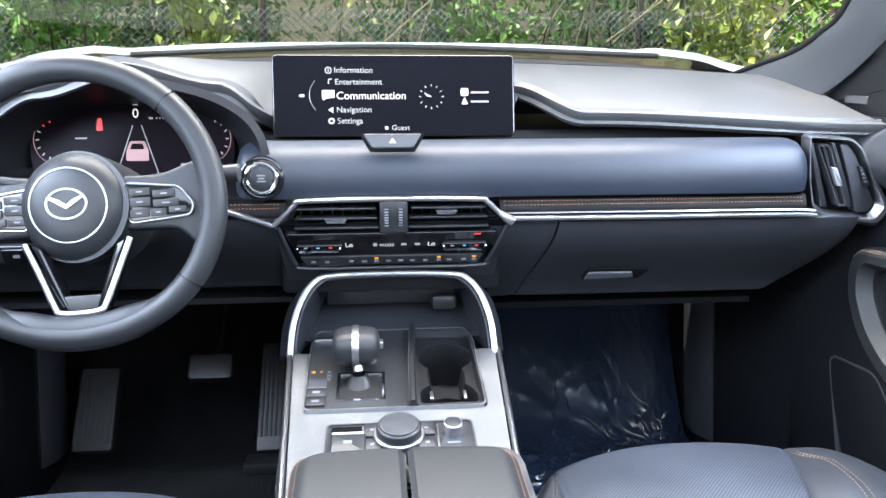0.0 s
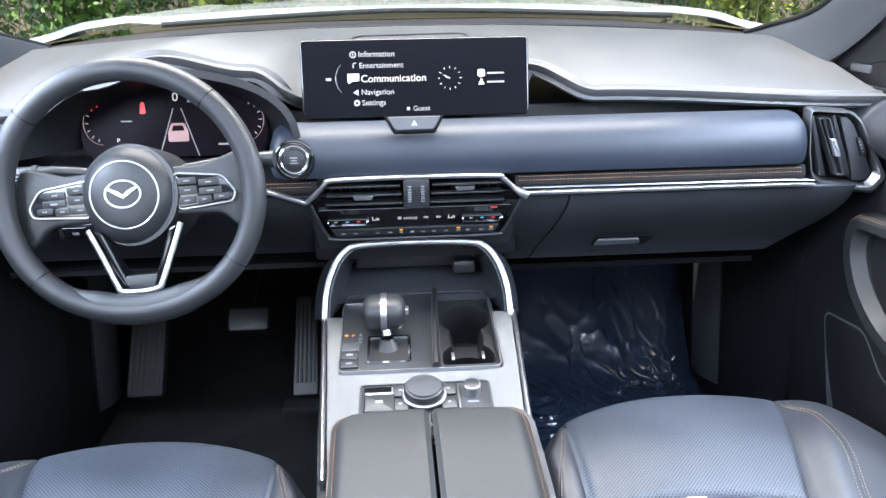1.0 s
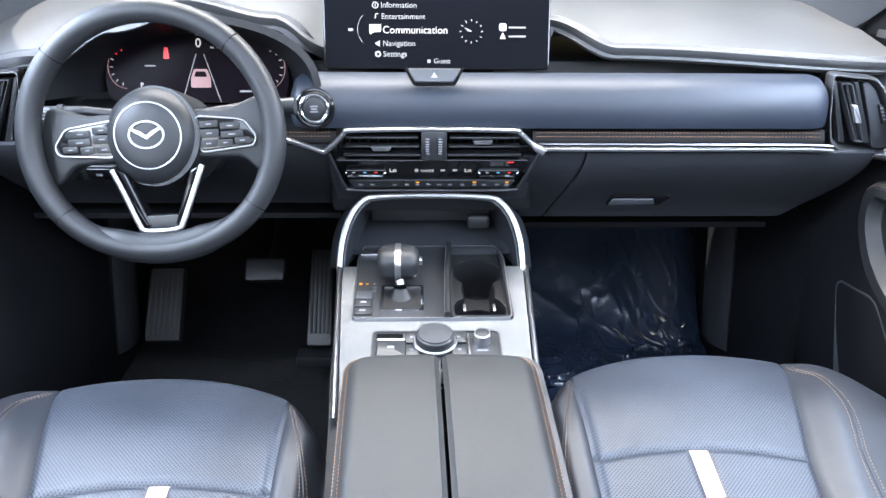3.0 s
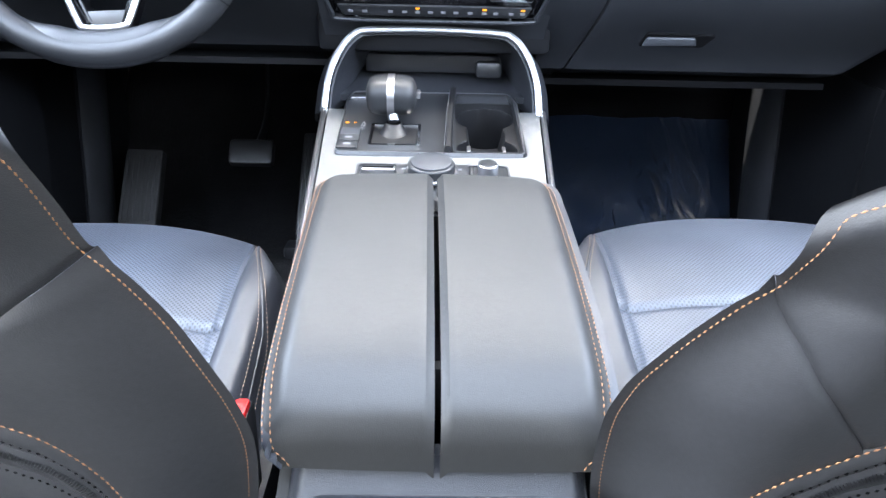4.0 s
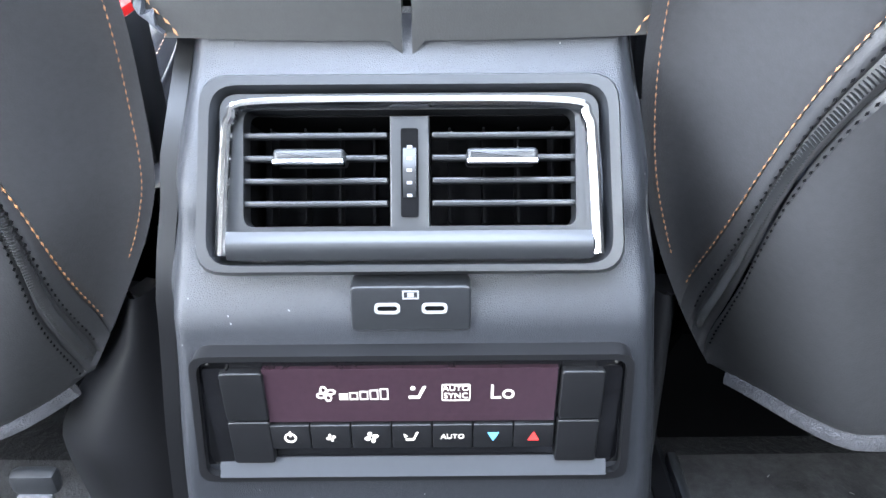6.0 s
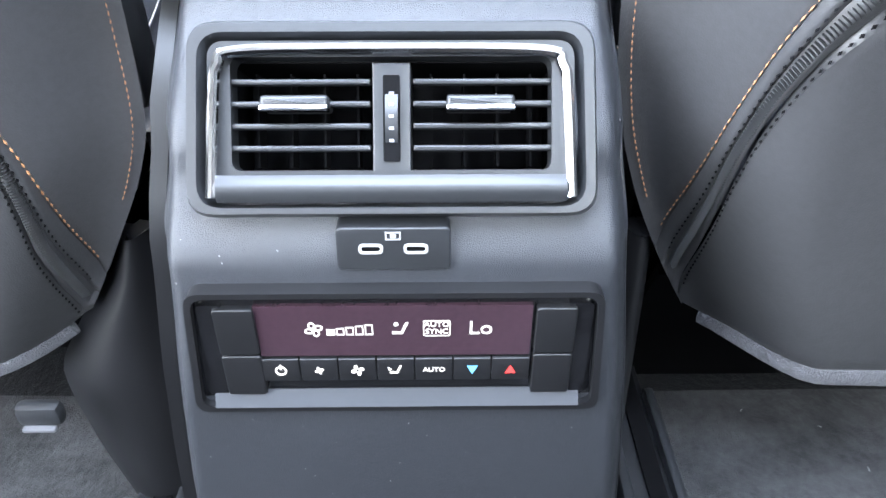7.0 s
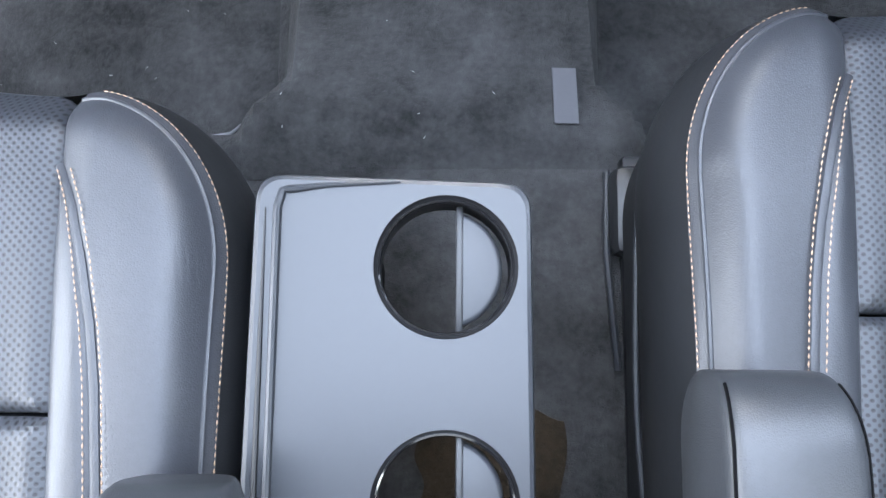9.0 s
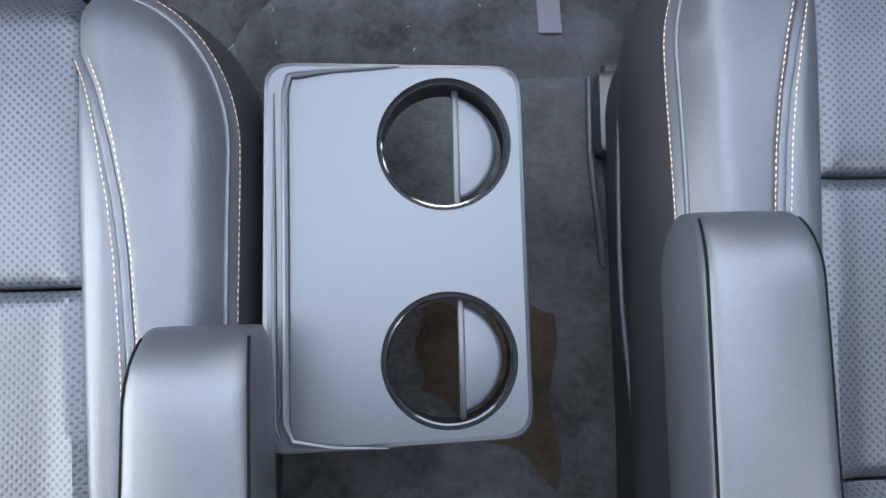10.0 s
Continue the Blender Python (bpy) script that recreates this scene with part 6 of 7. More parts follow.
        return Vector((cx + side * a * half_b(z), back_y2(z) + lerp(0.035, 0.012, smooth((z - 0.30) / 0.2)) * e ** 1.8 + roll, z))

    def band_f(z0, z1):
        def f(u, v):
            a = lerp(-1, 1, u)
            return back_skin(a, lerp(z0(a), z1(a), v))
        return f

    # the pocket line climbs outwards from the inboard foot, and mirrors on the far side
    zip_z = lambda a: flow(abs(a), [(0, 0.45), (0.45, 0.44), (0.6, 0.42), (0.72, 0.376), (0.788, 0.318), (0.808, 0.294), (0.86, 0.248), (0.92, 0.212), (1, 0.176)] if side < 0 else [(0, 0.472), (0.45, 0.465), (0.57, 0.451), (0.65, 0.431), (0.71, 0.415), (0.74, 0.404), (0.768, 0.390), (0.79, 0.373), (0.812, 0.353), (0.835, 0.326), (0.855, 0.302), (0.88, 0.274), (0.925, 0.238), (1, 0.195)])
    fold = [(0, 0.40), (0.5, 0.475), (0.758, 0.526), (0.873, 0.546), (1, 0.568)] if side < 0 else [(0, 0.28), (0.579, 0.442), (0.619, 0.457), (0.704, 0.482), (0.779, 0.500), (0.845, 0.517), (0.904, 0.531), (0.941, 0.540), (1, 0.556)]
    up_z = lambda a: max(zip_z(a) + 0.004, flow(abs(a), fold))
    part("back_panel", sheet(band_f(lambda a: zip_z(a) + 0.002, up_z), 80, 40, tuck=(0, 0, 0.003, 0.003), width=0.008), LEATHER_BACK, s, "smooth dark leather seat back")
    part("back_top", sheet(band_f(up_z, crest), 80, 40, tuck=(0, 0, 0.003, 0), width=0.008), LEATHER_BACK, s, "smooth dark leather seat back top")
    low = part("pocket_panel", sheet(band_f(foot, lambda a: max(foot(a) + 0.001, zip_z(a) - 0.036)), 80, 26, tuck=(0, 0, 0.004, 0.004), width=0.008), LEATHER_BACK, s, "dark map pocket panel")
    tape = band_f(lambda a: max(foot(a), zip_z(a) - 0.037), lambda a: zip_z(a) + 0.003)
    part("zip_tape", sheet(lambda u, v: tape(u, v) + Vector((0, 0.0015 - 0.0025 * abs(math.sin(2 * math.pi * v)) + 0.0010 * noise.noise(Vector((u * 60, v * 5, 3.0))), 0)), 120, 24), LEATHER_BACK, s, "gathered dark fabric beside the zip")
    rowz = lambda d, lift: [back_skin(a, zip_z(a) + d) + Vector((0, -lift, 0)) for a in [-0.97 + 1.94 * k / 120 for k in range(121)]]
    part("stitching", stitches(rowz(0.008, 0.0010), 0.0040, 0.0012, 0.0005), THREAD, s, "copper stitching")
    part("seam_line", stitches(rowz(-0.010, 0.0010), 0.003, 0.0022, 0.0007), SEAM_AND_SHADE, s)
    part("zip_teeth", stitches(rowz(-0.024, -0.0004), 0.0008, 0.0012, 0.0030), RUBBER, s, "zip teeth")
    part("seam_line", stitches(rowz(-0.040, 0.0008), 0.003, 0.002, 0.0007), SEAM_AND_SHADE, s)
    part("foot_felt", tube([back_skin(a, foot(a)) + Vector((0, 0.004, 0)) for a in [-0.96 + 1.92 * k / 60 for k in range(61)]], profile_round(0.012, 0.016, 8)), FELT, s, "grey felt edging under the pocket")
    hem = crest(-0.98) - 0.014
    edge = [back_skin(-0.98, lerp(0.24, hem, k / 80)) + Vector((0, -0.0012, 0)) for k in range(81)]
    edge += [back_skin(a, crest(a) - 0.014) + Vector((0, -0.0012, 0)) for a in [-0.97 + 0.97 * k / 40 for k in range(41)]]
    part("stitching", stitches(edge, 0.0036, 0.0007, 0.00040), THREAD, s, "copper stitching")
    # lower diagonal seam on the pocket
    part("pocket_seam", tube([back_skin(lerp(-0.42, 0.02, k / 20), lerp(0.152, 0.30, (k / 20) ** 0.8)) + Vector((0, 0.001, 0)) for k in range(21)], profile_round(0.004, 0.003, 6)), SEAM_AND_SHADE, low)

    # flanks and front half of the backrest
    for e in (-1, 1):
        def flank(u, v):
            z = lerp(foot(1) + 0.002, 0.50, u)
            p = back_skin(e, z)
            return (p.x - side * e * (0.030 + 0.030 * u) * v, p.y + 0.075 * v, z - 0.03 * v * u)
        part("backrest_side", sheet(flank, 40, 10), LEATHER_BACK, s, "dark backrest side")
    def hull(u, v):
        a, z = lerp(-1, 1, u), lerp(0.22, 0.47, v)
        e = smooth((abs(a) - 0.55) / 0.30) - smooth((abs(a) - 0.86) / 0.14)
        return (cx + side * a * (half_b(z + 0.08) - 0.085), back_y2(z) + 0.06 + 0.03 * e - 0.01 * smooth((abs(a) - 0.86) / 0.14) ** 2, z)

    part("backrest_front", sheet(hull, 50, 40, thick=0.03), LEATHER, s, "leather backrest front")
    part("headrest", sheet(lambda u, v: (cx + 0.13 * math.cos(2 * math.pi * u) * math.sin(math.pi * (0.02 + 0.96 * v)) ** 0.5, 0.10 + 0.05 * math.sin(2 * math.pi * u) * math.sin(math.pi * (0.02 + 0.96 * v)) ** 0.5, lerp(0.76, 0.93, v)), 30, 16), LEATHER, s, "leather headrest")
    for x in (-0.06, 0.06):
        part("headrest_post", tube([(cx + x, 0.16, 0.66), (cx + x, 0.11, 0.80)], profile_round(0.012, 0.012, 10)), BRIGHT, s)
    # rails and recliner cover on the inboard side
    def hinge(u, v):
        z = lerp(0.205, -0.05, v)
        xo = 0.170 if side > 0 else flow(z, [(-0.05, 0.204), (0.03, 0.226), (0.085, 0.234), (0.13, 0.212), (0.18, 0.178), (0.27, 0.15)])
        return (side * lerp(0.146, xo, u), 0.345 - 0.020 * math.sin(math.pi * u) - 0.03 * v, z)

    part("hinge_cover", sheet(hinge, 14, 24, thick=0.012), KEY_BLACK, s, "smooth black seat hinge cover")
    for x in (0.235, -0.235):
        rx = cx + side * x + (0.013 if side < 0 else 0.0)
        rail = part("rail", box((0.036, 0.56, 0.022), (rx, 0.545, -0.030), 0.004), PLASTIC_DARK, s, "dark steel seat rail")
        part("rail_slot", box((0.014, 0.50, 0.004), (rx + 0.004, 0.53, -0.0175)), SEAM_AND_SHADE, rail)
        for e, long in ((-1, 0.045 if side < 0 else 0.13), (1, 0.055 if side < 0 else 0.15)):
            part("rail_lip", box((0.009, long, 0.020), (rx + e * 0.0200, 0.252 + long / 2, -0.020), 0.003), SMOOTH, rail)
        part("rail_bridge", box((0.018, 0.010, 0.012), (rx - 0.002, 0.262, -0.024), 0.003), GREY_PLASTIC, rail)
        part("rail_foot", box((0.054, 0.055, 0.020), (rx, 0.268, -0.046), 0.006), PLASTIC_DARK, rail)
    if side > 0:
        # Added black sheet that paints the shade under this seat.
        part("under_seat_shade", sheet(lambda u, v: (cx + lerp(-0.25, 0.25, u), lerp(0.345, 0.450, v), lerp(0.16, -0.045, v)), 10, 8, thick=0.008), SEAM_AND_SHADE, s, "black sheet standing in for the shade under the seat")
    buck = part("buckle", box((0.016, 0.034, 0.085), (side * 0.1415, 0.384 + 0.017 * side, 0.332 + 0.012 * side), 0.006, m=ID), SMOOTH, s, "black belt buckle")
    part("buckle_button", box((0.012, 0.024, 0.014), (side * 0.1415, 0.382 + 0.017 * side, 0.371 + 0.012 * side), 0.003), RED, buck, "red buckle button")
    return s


front_seat(-1, -0.055, "driver side")
front_seat(1, 0.005, "passenger side")
lev = thing("pull_lever", "small black lever with a pale edge under the seat", "lever")
part("grip", box((0.030, 0.012, 0.018), (-0.230, 0.288, 0.093), 0.005), SMOOTH, lev)
part("edge", box((0.022, 0.005, 0.0035), (-0.230, 0.281, 0.085), 0.0015), GREY_TAG, lev, "pale lever edge")

# ---- second row ----


def rear_seat(side, y0, word):
    s = thing("rear_seat", "black leather second-row seat, perforated centre, " + word, "car seat", "second-row seats")
    X0 = 0.012 + side * 0.124            # piping line on the inboard side

    def front_y(d):
        k = max(0.0, 1 - max(d, 0.0) / 0.085)
        return y0 + 0.012 + 0.018 * smooth((d - 0.10) / 0.2) - 0.10 * (1 - math.sqrt(max(0.0, 1 - k * k)))

    def inside(d, y):
        """Distance in from the cushion's rounded edge."""
        if y > y0 - 0.088 and d < 0.085:
            return (1 - math.hypot((0.085 - d) / 0.085, (y - y0 + 0.088) / 0.10)) * 0.092
        return min(d, front_y(d) - y) if d < 0.085 else front_y(d) - y

    def top(d, y):
        e = inside(d, y)
        crown = 0.013 * (1 - smooth((d - 0.066) / 0.036)) + 0.003 * math.exp(-((d - 0.035) / 0.03) ** 2)
        return 0.262 + crown - 0.022 * (1 - smooth((e + 0.006) / 0.036)) ** 1.6 - 0.006 * (1 - smooth((front_y(d) - y) / 0.12))

    def skin(d0, d1, yb, yf):
        def f(u, v):
            d = lerp(d0(v), d1(v), u)
            y = lerp(yb(u), yf(d), v)
            return (X0 + side * d, y, top(d, y))
        return f

    back = lambda u: y0 - 0.62
    fy = lambda d: front_y(d)
    curve_in = lambda v: linear(v, [(0.5, 0.047), (0.675, 0.052), (0.754, 0.0565), (0.80, 0.061), (0.852, 0.069), (0.894, 0.078), (0.93, 0.0905), (1.0, 0.0925)])     # the double seam drifts outwards to the front
    edge_in = lambda v: linear(v, [(0.0, 0.066), (0.5, 0.075), (0.555, 0.079), (0.73, 0.086), (0.91, 0.0925), (1.0, 0.094)])
    b1 = skin(lambda v: 0.0, curve_in, back, fy)
    part("bolster_outer", sheet(b1, 64, 110, thick=0.0, tuck=(0.0, 0.006, 0, 0), width=0.010), LEATHER, s, "smooth grey-black leather bolster")
    b2 = skin(curve_in, edge_in, back, fy)
    part("bolster_inner", sheet(b2, 24, 110, thick=0.02, tuck=(0.006, 0.010, 0, 0), width=0.012), LEATHER, s, "smooth grey-black leather bolster")
    cross = lambda u: y0 - 0.163 - 0.004 * u
    cross2 = lambda u: y0 - 0.335
    b3 = skin(lambda v: lerp(0.0862, 0.094, v), lambda v: 0.40, cross, fy)
    part("front_insert", sheet(b3, 60, 60, thick=0.02, tuck=(0.010, 0, 0.008, 0), width=0.014), PERF, s, "perforated leather front insert")
    part("middle_insert", sheet(skin(lambda v: lerp(0.0765, 0.0862, v), lambda v: 0.40, cross2, lambda d: y0 - 0.165), 60, 40, thick=0.02, tuck=(0.010, 0, 0.008, 0.008), width=0.014), PERF, s, "perforated leather middle insert")
    part("rear_insert", sheet(skin(lambda v: lerp(0.066, 0.0765, v), lambda v: 0.40, back, lambda d: y0 - 0.337), 60, 30, thick=0.02, tuck=(0.010, 0, 0, 0.008), width=0.014), PERF, s, "perforated leather rear insert")
    part("outer_bolster", sheet(skin(lambda v: 0.40, lambda v: 0.52, back, fy), 14, 60, thick=0.02, tuck=(0.010, 0, 0, 0), width=0.014), LEATHER, s)
    lift = Vector((0, 0, 0.0010))
    yc = y0 - 0.088

    def rim(inset, s):
        """A line just inside the inboard edge that follows the rounded front corner; s from 0 to 1."""
        if s < 0.7:
            return (inset, lerp(y0 - 0.62, yc, s / 0.7))
        a = (s - 0.7) / 0.3 * math.pi / 2
        return (inset + (0.085 - inset) * (1 - math.cos(a)), yc + (0.10 - inset) * math.sin(a))

    def on_rim(inset, s, up=0.0):
        d, y = rim(inset, s)
        return Vector((X0 + side * d, y, top(d, y) + up))

    part("stitching", stitches([on_rim(0.0002, k / 160, 0.0012) for k in range(20, 158)], 0.0034, 0.0006, 0.0005), THREAD_PALE, s, "pale copper stitching")
    for w, f in ((0.90, b1), (0.14, b2)):
        k0 = 30
        line = [Vector(f(w, k / 110)) + lift for k in range(k0, 103)]
        part("stitching", stitches(line, 0.0034, 0.0006, 0.0005), THREAD_PALE, s, "pale copper stitching")
    part("piping", tube([on_rim(0.0058, k / 160, -0.0006) for k in range(10, 161)], profile_round(0.0036, 0.0036, 8)), LEATHER, s, "leather piping")
    part("piping", tube([Vector(b1(0.985, k / 110)) - Vector((0, 0, 0.002)) for k in range(20, 103)], profile_round(0.006, 0.004, 8)), LEATHER, s)
    # flank and apron
    def flank(u, v):
        d, y = rim(0.0, u)
        a = max(0.0, (u - 0.7) / 0.3) * math.pi / 2
        b = 0.010 * math.sin(math.pi * min(1.0, v * 1.5)) - 0.008 * v * v
        return (X0 + side * (d - b * math.cos(a)), y + b * math.sin(a), lerp(top(d, y), 0.085, v))

    # The darker wheel leather puts the flank's shade into its colour.
    part("cushion_side", sheet(flank, 90, 22), WHEEL, s, "leather cushion side, coloured darker for its shade")
    hem = [(-0.55, 0.030), (-0.40, 0.016), (-0.296, 0.004), (-0.215, 0.000), (-0.132, 0.002), (-0.068, 0.007), (-0.025, 0.024), (0.0, 0.050)]
    part("side_piping", tube([(X0 + side * flow(lerp(-0.55, 0.0, k / 50), hem), y0 + lerp(-0.55, 0.0, k / 50), 0.140) for k in range(51)], profile_round(0.005, 0.006, 8)), GREY_PLASTIC, s, "pale grey lower piping")

    def apron(u, v):
        d = lerp(0.083, 0.52, u)
        y = front_y(d)
        return (X0 + side * d, y - 0.05 * v * v + 0.012 * math.sin(math.pi * min(1.5 * v, 1)), lerp(top(d, y), 0.08, v))

    part("cushion_front", sheet(apron, 50, 16), LEATHER, s)
    part("seat_base", box((0.44, 0.50, 0.07), (X0 + side * 0.26, y0 - 0.33, 0.105), 0.01), PLASTIC_DARK, s)
    part("base_cover", box((0.050, 0.42, 0.085), (X0 + side * 0.045, y0 - 0.265, 0.070), 0.012), SMOOTH, s, "dark plastic hinge cover")
    rail = part("rail", box((0.040, 0.62, 0.016), (X0 + side * 0.040, y0 - 0.33, 0.034), 0.004), SMOOTH, s, "dark seat rail")
    part("rail_cap", box((0.044, 0.075, 0.034), (X0 + side * 0.030, y0 - 0.070, 0.046), 0.010), SMOOTH, s, "smooth dark rail end cap")
    part("rail_edge", tube([(X0 + side * 0.008, y0 - 0.034, 0.036), (X0 + side * 0.006, y0 - 0.10, 0.038), (X0 + side * 0.014, y0 - 0.20, 0.036)], profile_round(0.006, 0.010, 8)), GREY_PLASTIC, s)
    # backrest, mostly behind the view
    part("backrest", sheet(lambda u, v: (X0 + side * lerp(0.02, 0.50, u), y0 - 0.52 - 0.22 * v - 0.05 * math.sin(math.pi * u), lerp(0.26, 0.86, v)), 20, 20, thick=0.10), LEATHER, s, "leather backrest")
    # folding armrest
    AX = 0.1395 if side > 0 else -0.1100
    section = resample([(*p, 0) for p in (lambda o: o + o[:1])(round_outline([(-0.022, -0.078), (0.022, -0.078), (0.0305, -0.034), (0.0268, 0.0), (-0.0268, 0.0), (-0.0305, -0.034)], [0.012, 0.012, 0.016, 0.006, 0.006, 0.016], 6))], 0.0035)

    def arm(p, t):
        """The padded armrest's cross section p at t along its length."""
        y = y0 - 0.190 + (-0.002 if side > 0 else 0.005) - 0.40 * t
        n = min(1.0, t / 0.085)
        r = math.sqrt(max(0.0, 1 - (1 - n) ** 2))
        crown = 0.0035 * max(0.0, 1 - (p.x / 0.0268) ** 2) * smooth((p.y + 0.006) / 0.006)
        return Vector((AX + p.x * (1 + 0.12 * t) * (0.80 + 0.20 * r), y, 0.357 + 0.004 * t - 0.040 + (p.y + 0.040 + crown) * (0.30 + 0.70 * r)))

    bm = fresh()
    rings = [[bm.verts.new(arm(p, t)) for p in section] for t in [0.0, 0.001, 0.004, 0.009, 0.016, 0.026, 0.040, 0.058, 0.08, 0.12, 0.2, 0.3, 0.45, 0.6, 0.8, 1.0]]
    for a, b in zip(rings, rings[1:]):
        for i in range(len(a)):
            bm.faces.new((a[i], a[(i + 1) % len(a)], b[(i + 1) % len(a)], b[i]))
    bm.faces.new(rings[0])
    ar = part("armrest", bm, LEATHER_ARM, s, "padded leather armrest")
    for x in (-0.0262, 0.0262):
        k = min(section, key=lambda p: (p.x - x) ** 2 + p.y ** 2)
        part("seam", tube([arm(k, 0.012 + 0.98 * (j / 40) ** 1.6) for j in range(41)], profile_round(0.0016, 0.0016, 6)), SEAM_AND_SHADE, ar)
    return s


rear_seat(-1, -0.055, "behind the driver")
rear_seat(1, 0.0, "behind the passenger")

# ---- cup tray between the second-row seats ----
tray = thing("cup_tray", "grey plastic tray with two round cup holders", "cup holder")
TZ = 0.257
CUP = ((0.0045, -0.1405), (0.0050, -0.2635))
CR = 0.0385


def tray_outline(inset, n=5):
    return round_outline([(-0.1005 + inset, -0.314 + inset), (0.052 - inset, -0.308 + inset), (0.0505 - inset, -0.0945 - inset), (-0.0985 + inset, -0.0905 - inset)], 0.016 - inset * 0.6, n)


bm = fresh()
outer_ring = tray_outline(0.0035)
edges = []
ov = [bm.verts.new((x, y, TZ)) for x, y in outer_ring]
edges += [bm.edges.new((ov[i], ov[(i + 1) % len(ov)])) for i in range(len(ov))]
for cx_, cy_ in CUP:
    cv = [bm.verts.new((x + cx_, y + cy_, TZ)) for x, y in oval(CR, CR, 48)]
    edges += [bm.edges.new((cv[i], cv[(i + 1) % 48])) for i in range(48)]
bmesh.ops.triangle_fill(bm, use_beauty=True, edges=edges)
for f in list(bm.faces):
    c = f.calc_center_median()
    if any(math.hypot(c.x - a, c.y - b) < CR * 0.97 for a, b in CUP):
        bm.faces.remove(f)
part("top", bm, TRAY, tray, "satin grey tray top")
rings = [(0.0035, 0.0), (0.0012, -0.0008), (0.0, -0.004), (-0.0015, -0.03), (-0.002, -0.05)]
bm = fresh()
vs = [[bm.verts.new((x, y, TZ + dz)) for x, y in tray_outline(i)] for i, dz in rings]
for a, b in zip(vs, vs[1:]):
    for i in range(len(a)):
        bm.faces.new((a[i], a[(i + 1) % len(a)], b[(i + 1) % len(a)], b[i]))
part("rim", bm, TRAY, tray)
groove = [(-0.083, -0.1005), (-0.0855, -0.110), (-0.0855, -0.20), (-0.0855, -0.296), (-0.082, -0.3055), (-0.060, -0.3095), (-0.03, -0.3105)]
part("raised_edge", tube([(x, y, TZ + 0.0012) for x, y in [(-0.02, -0.0955), (-0.06, -0.0975), (-0.080, -0.100)] + groove], profile_round(0.0045, 0.0050, 8), scale=lambda t: 0.2 + 0.8 * smooth(t / 0.22) * smooth((1 - t) / 0.2)), TRAY, tray, "raised edge")
# Dark tube that paints the shade in the groove beside the raised edge.
part("raised_edge", tube([(x - 0.0065, y, TZ + 0.0005) for x, y in groove[1:-2]], profile_round(0.003, 0.003, 8), scale=lambda t: 0.3 + 0.7 * smooth(t / 0.15) * smooth((1 - t) / 0.15)), KEY_BLACK, tray)
# Support added under the tray, black like the shade around it.
part("pedestal", tube([(-0.066, -0.202, TZ - 0.030), (-0.066, -0.202, 0.02)], round_outline(rect(0.045, 0.19), 0.012), up=(0, 1, 0)), SEAM_AND_SHADE, tray)
for cx_, cy_ in CUP:
    m = Matrix.Translation((cx_, cy_, TZ))
    cup = part("cup_liner", sheet(lambda u, v: m @ Vector(((CR - 0.0025 * smooth(v * 6)) * math.cos(2 * math.pi * u), (CR - 0.0025 * smooth(v * 6)) * math.sin(2 * math.pi * u), -0.030 * v)), 48, 10), KEY_BLACK, tray, "black open cup ring")
    part("liner_ring", torus(CR - 0.0022, 0.0014, m @ Matrix.Translation((0, 0, -0.004)), 48, 8), GLOSS, cup)
    arc = [(0.0312 * math.cos(a), 0.0325 * math.sin(a)) for a in [radians(-76 + 152 * k / 24) for k in range(25)]]
    part("grip_flap", plate([(0.0065, -0.0330)] + arc + [(0.0065, 0.0330)], -0.022, -0.012, 0.003, m=m), GREY_PLASTIC, cup, "grey hinged grip flap")
    part("hinge_pin", box((0.004, 0.069, 0.004), (0.0075, 0, -0.013), 0.001, m=m), SMOOTH, cup)

# ---- small things on the carpet ----
tag_z = lambda x, y: floor_z(x, y) + 0.003
single("carpet_tag", sheet(lambda u, v: (lerp(0.101, 0.122, u), lerp(0.010, 0.064, v), tag_z(lerp(0.101, 0.122, u), lerp(0.010, 0.064, v)) + 0.002), 4, 8, thick=0.002), GREY_TAG, "small grey fabric tag stuck on the carpet", "tag")
single("carpet_edging", tube([(x, 0.021 - 0.012 * (abs(x) - 0.17) / 0.07, floor_z(x, 0.02) + 0.011) for x in (-0.262, -0.24, -0.215, -0.195, -0.180)], profile_round(0.003, 0.004, 6)), PRINT, "thin pale edging strip on the carpet", "edging")
# Thin brown carpet sheet laid just above the floor.
single("carpet_patch", sheet(lambda u, v: (lerp(-0.012, 0.103, u) + 0.004 * math.sin(9 * v), lerp(lerp(-0.305, -0.385, u), -0.235, v) + 0.006 * math.sin(11 * u), floor_z(lerp(-0.012, 0.103, u), lerp(lerp(-0.305, -0.385, u), -0.235, v)) + 0.008), 30, 60, thick=0.003), BROWN_CARPET, "brown carpet patch under the tray", "carpet")
rng = random.Random(7)
bm = fresh()
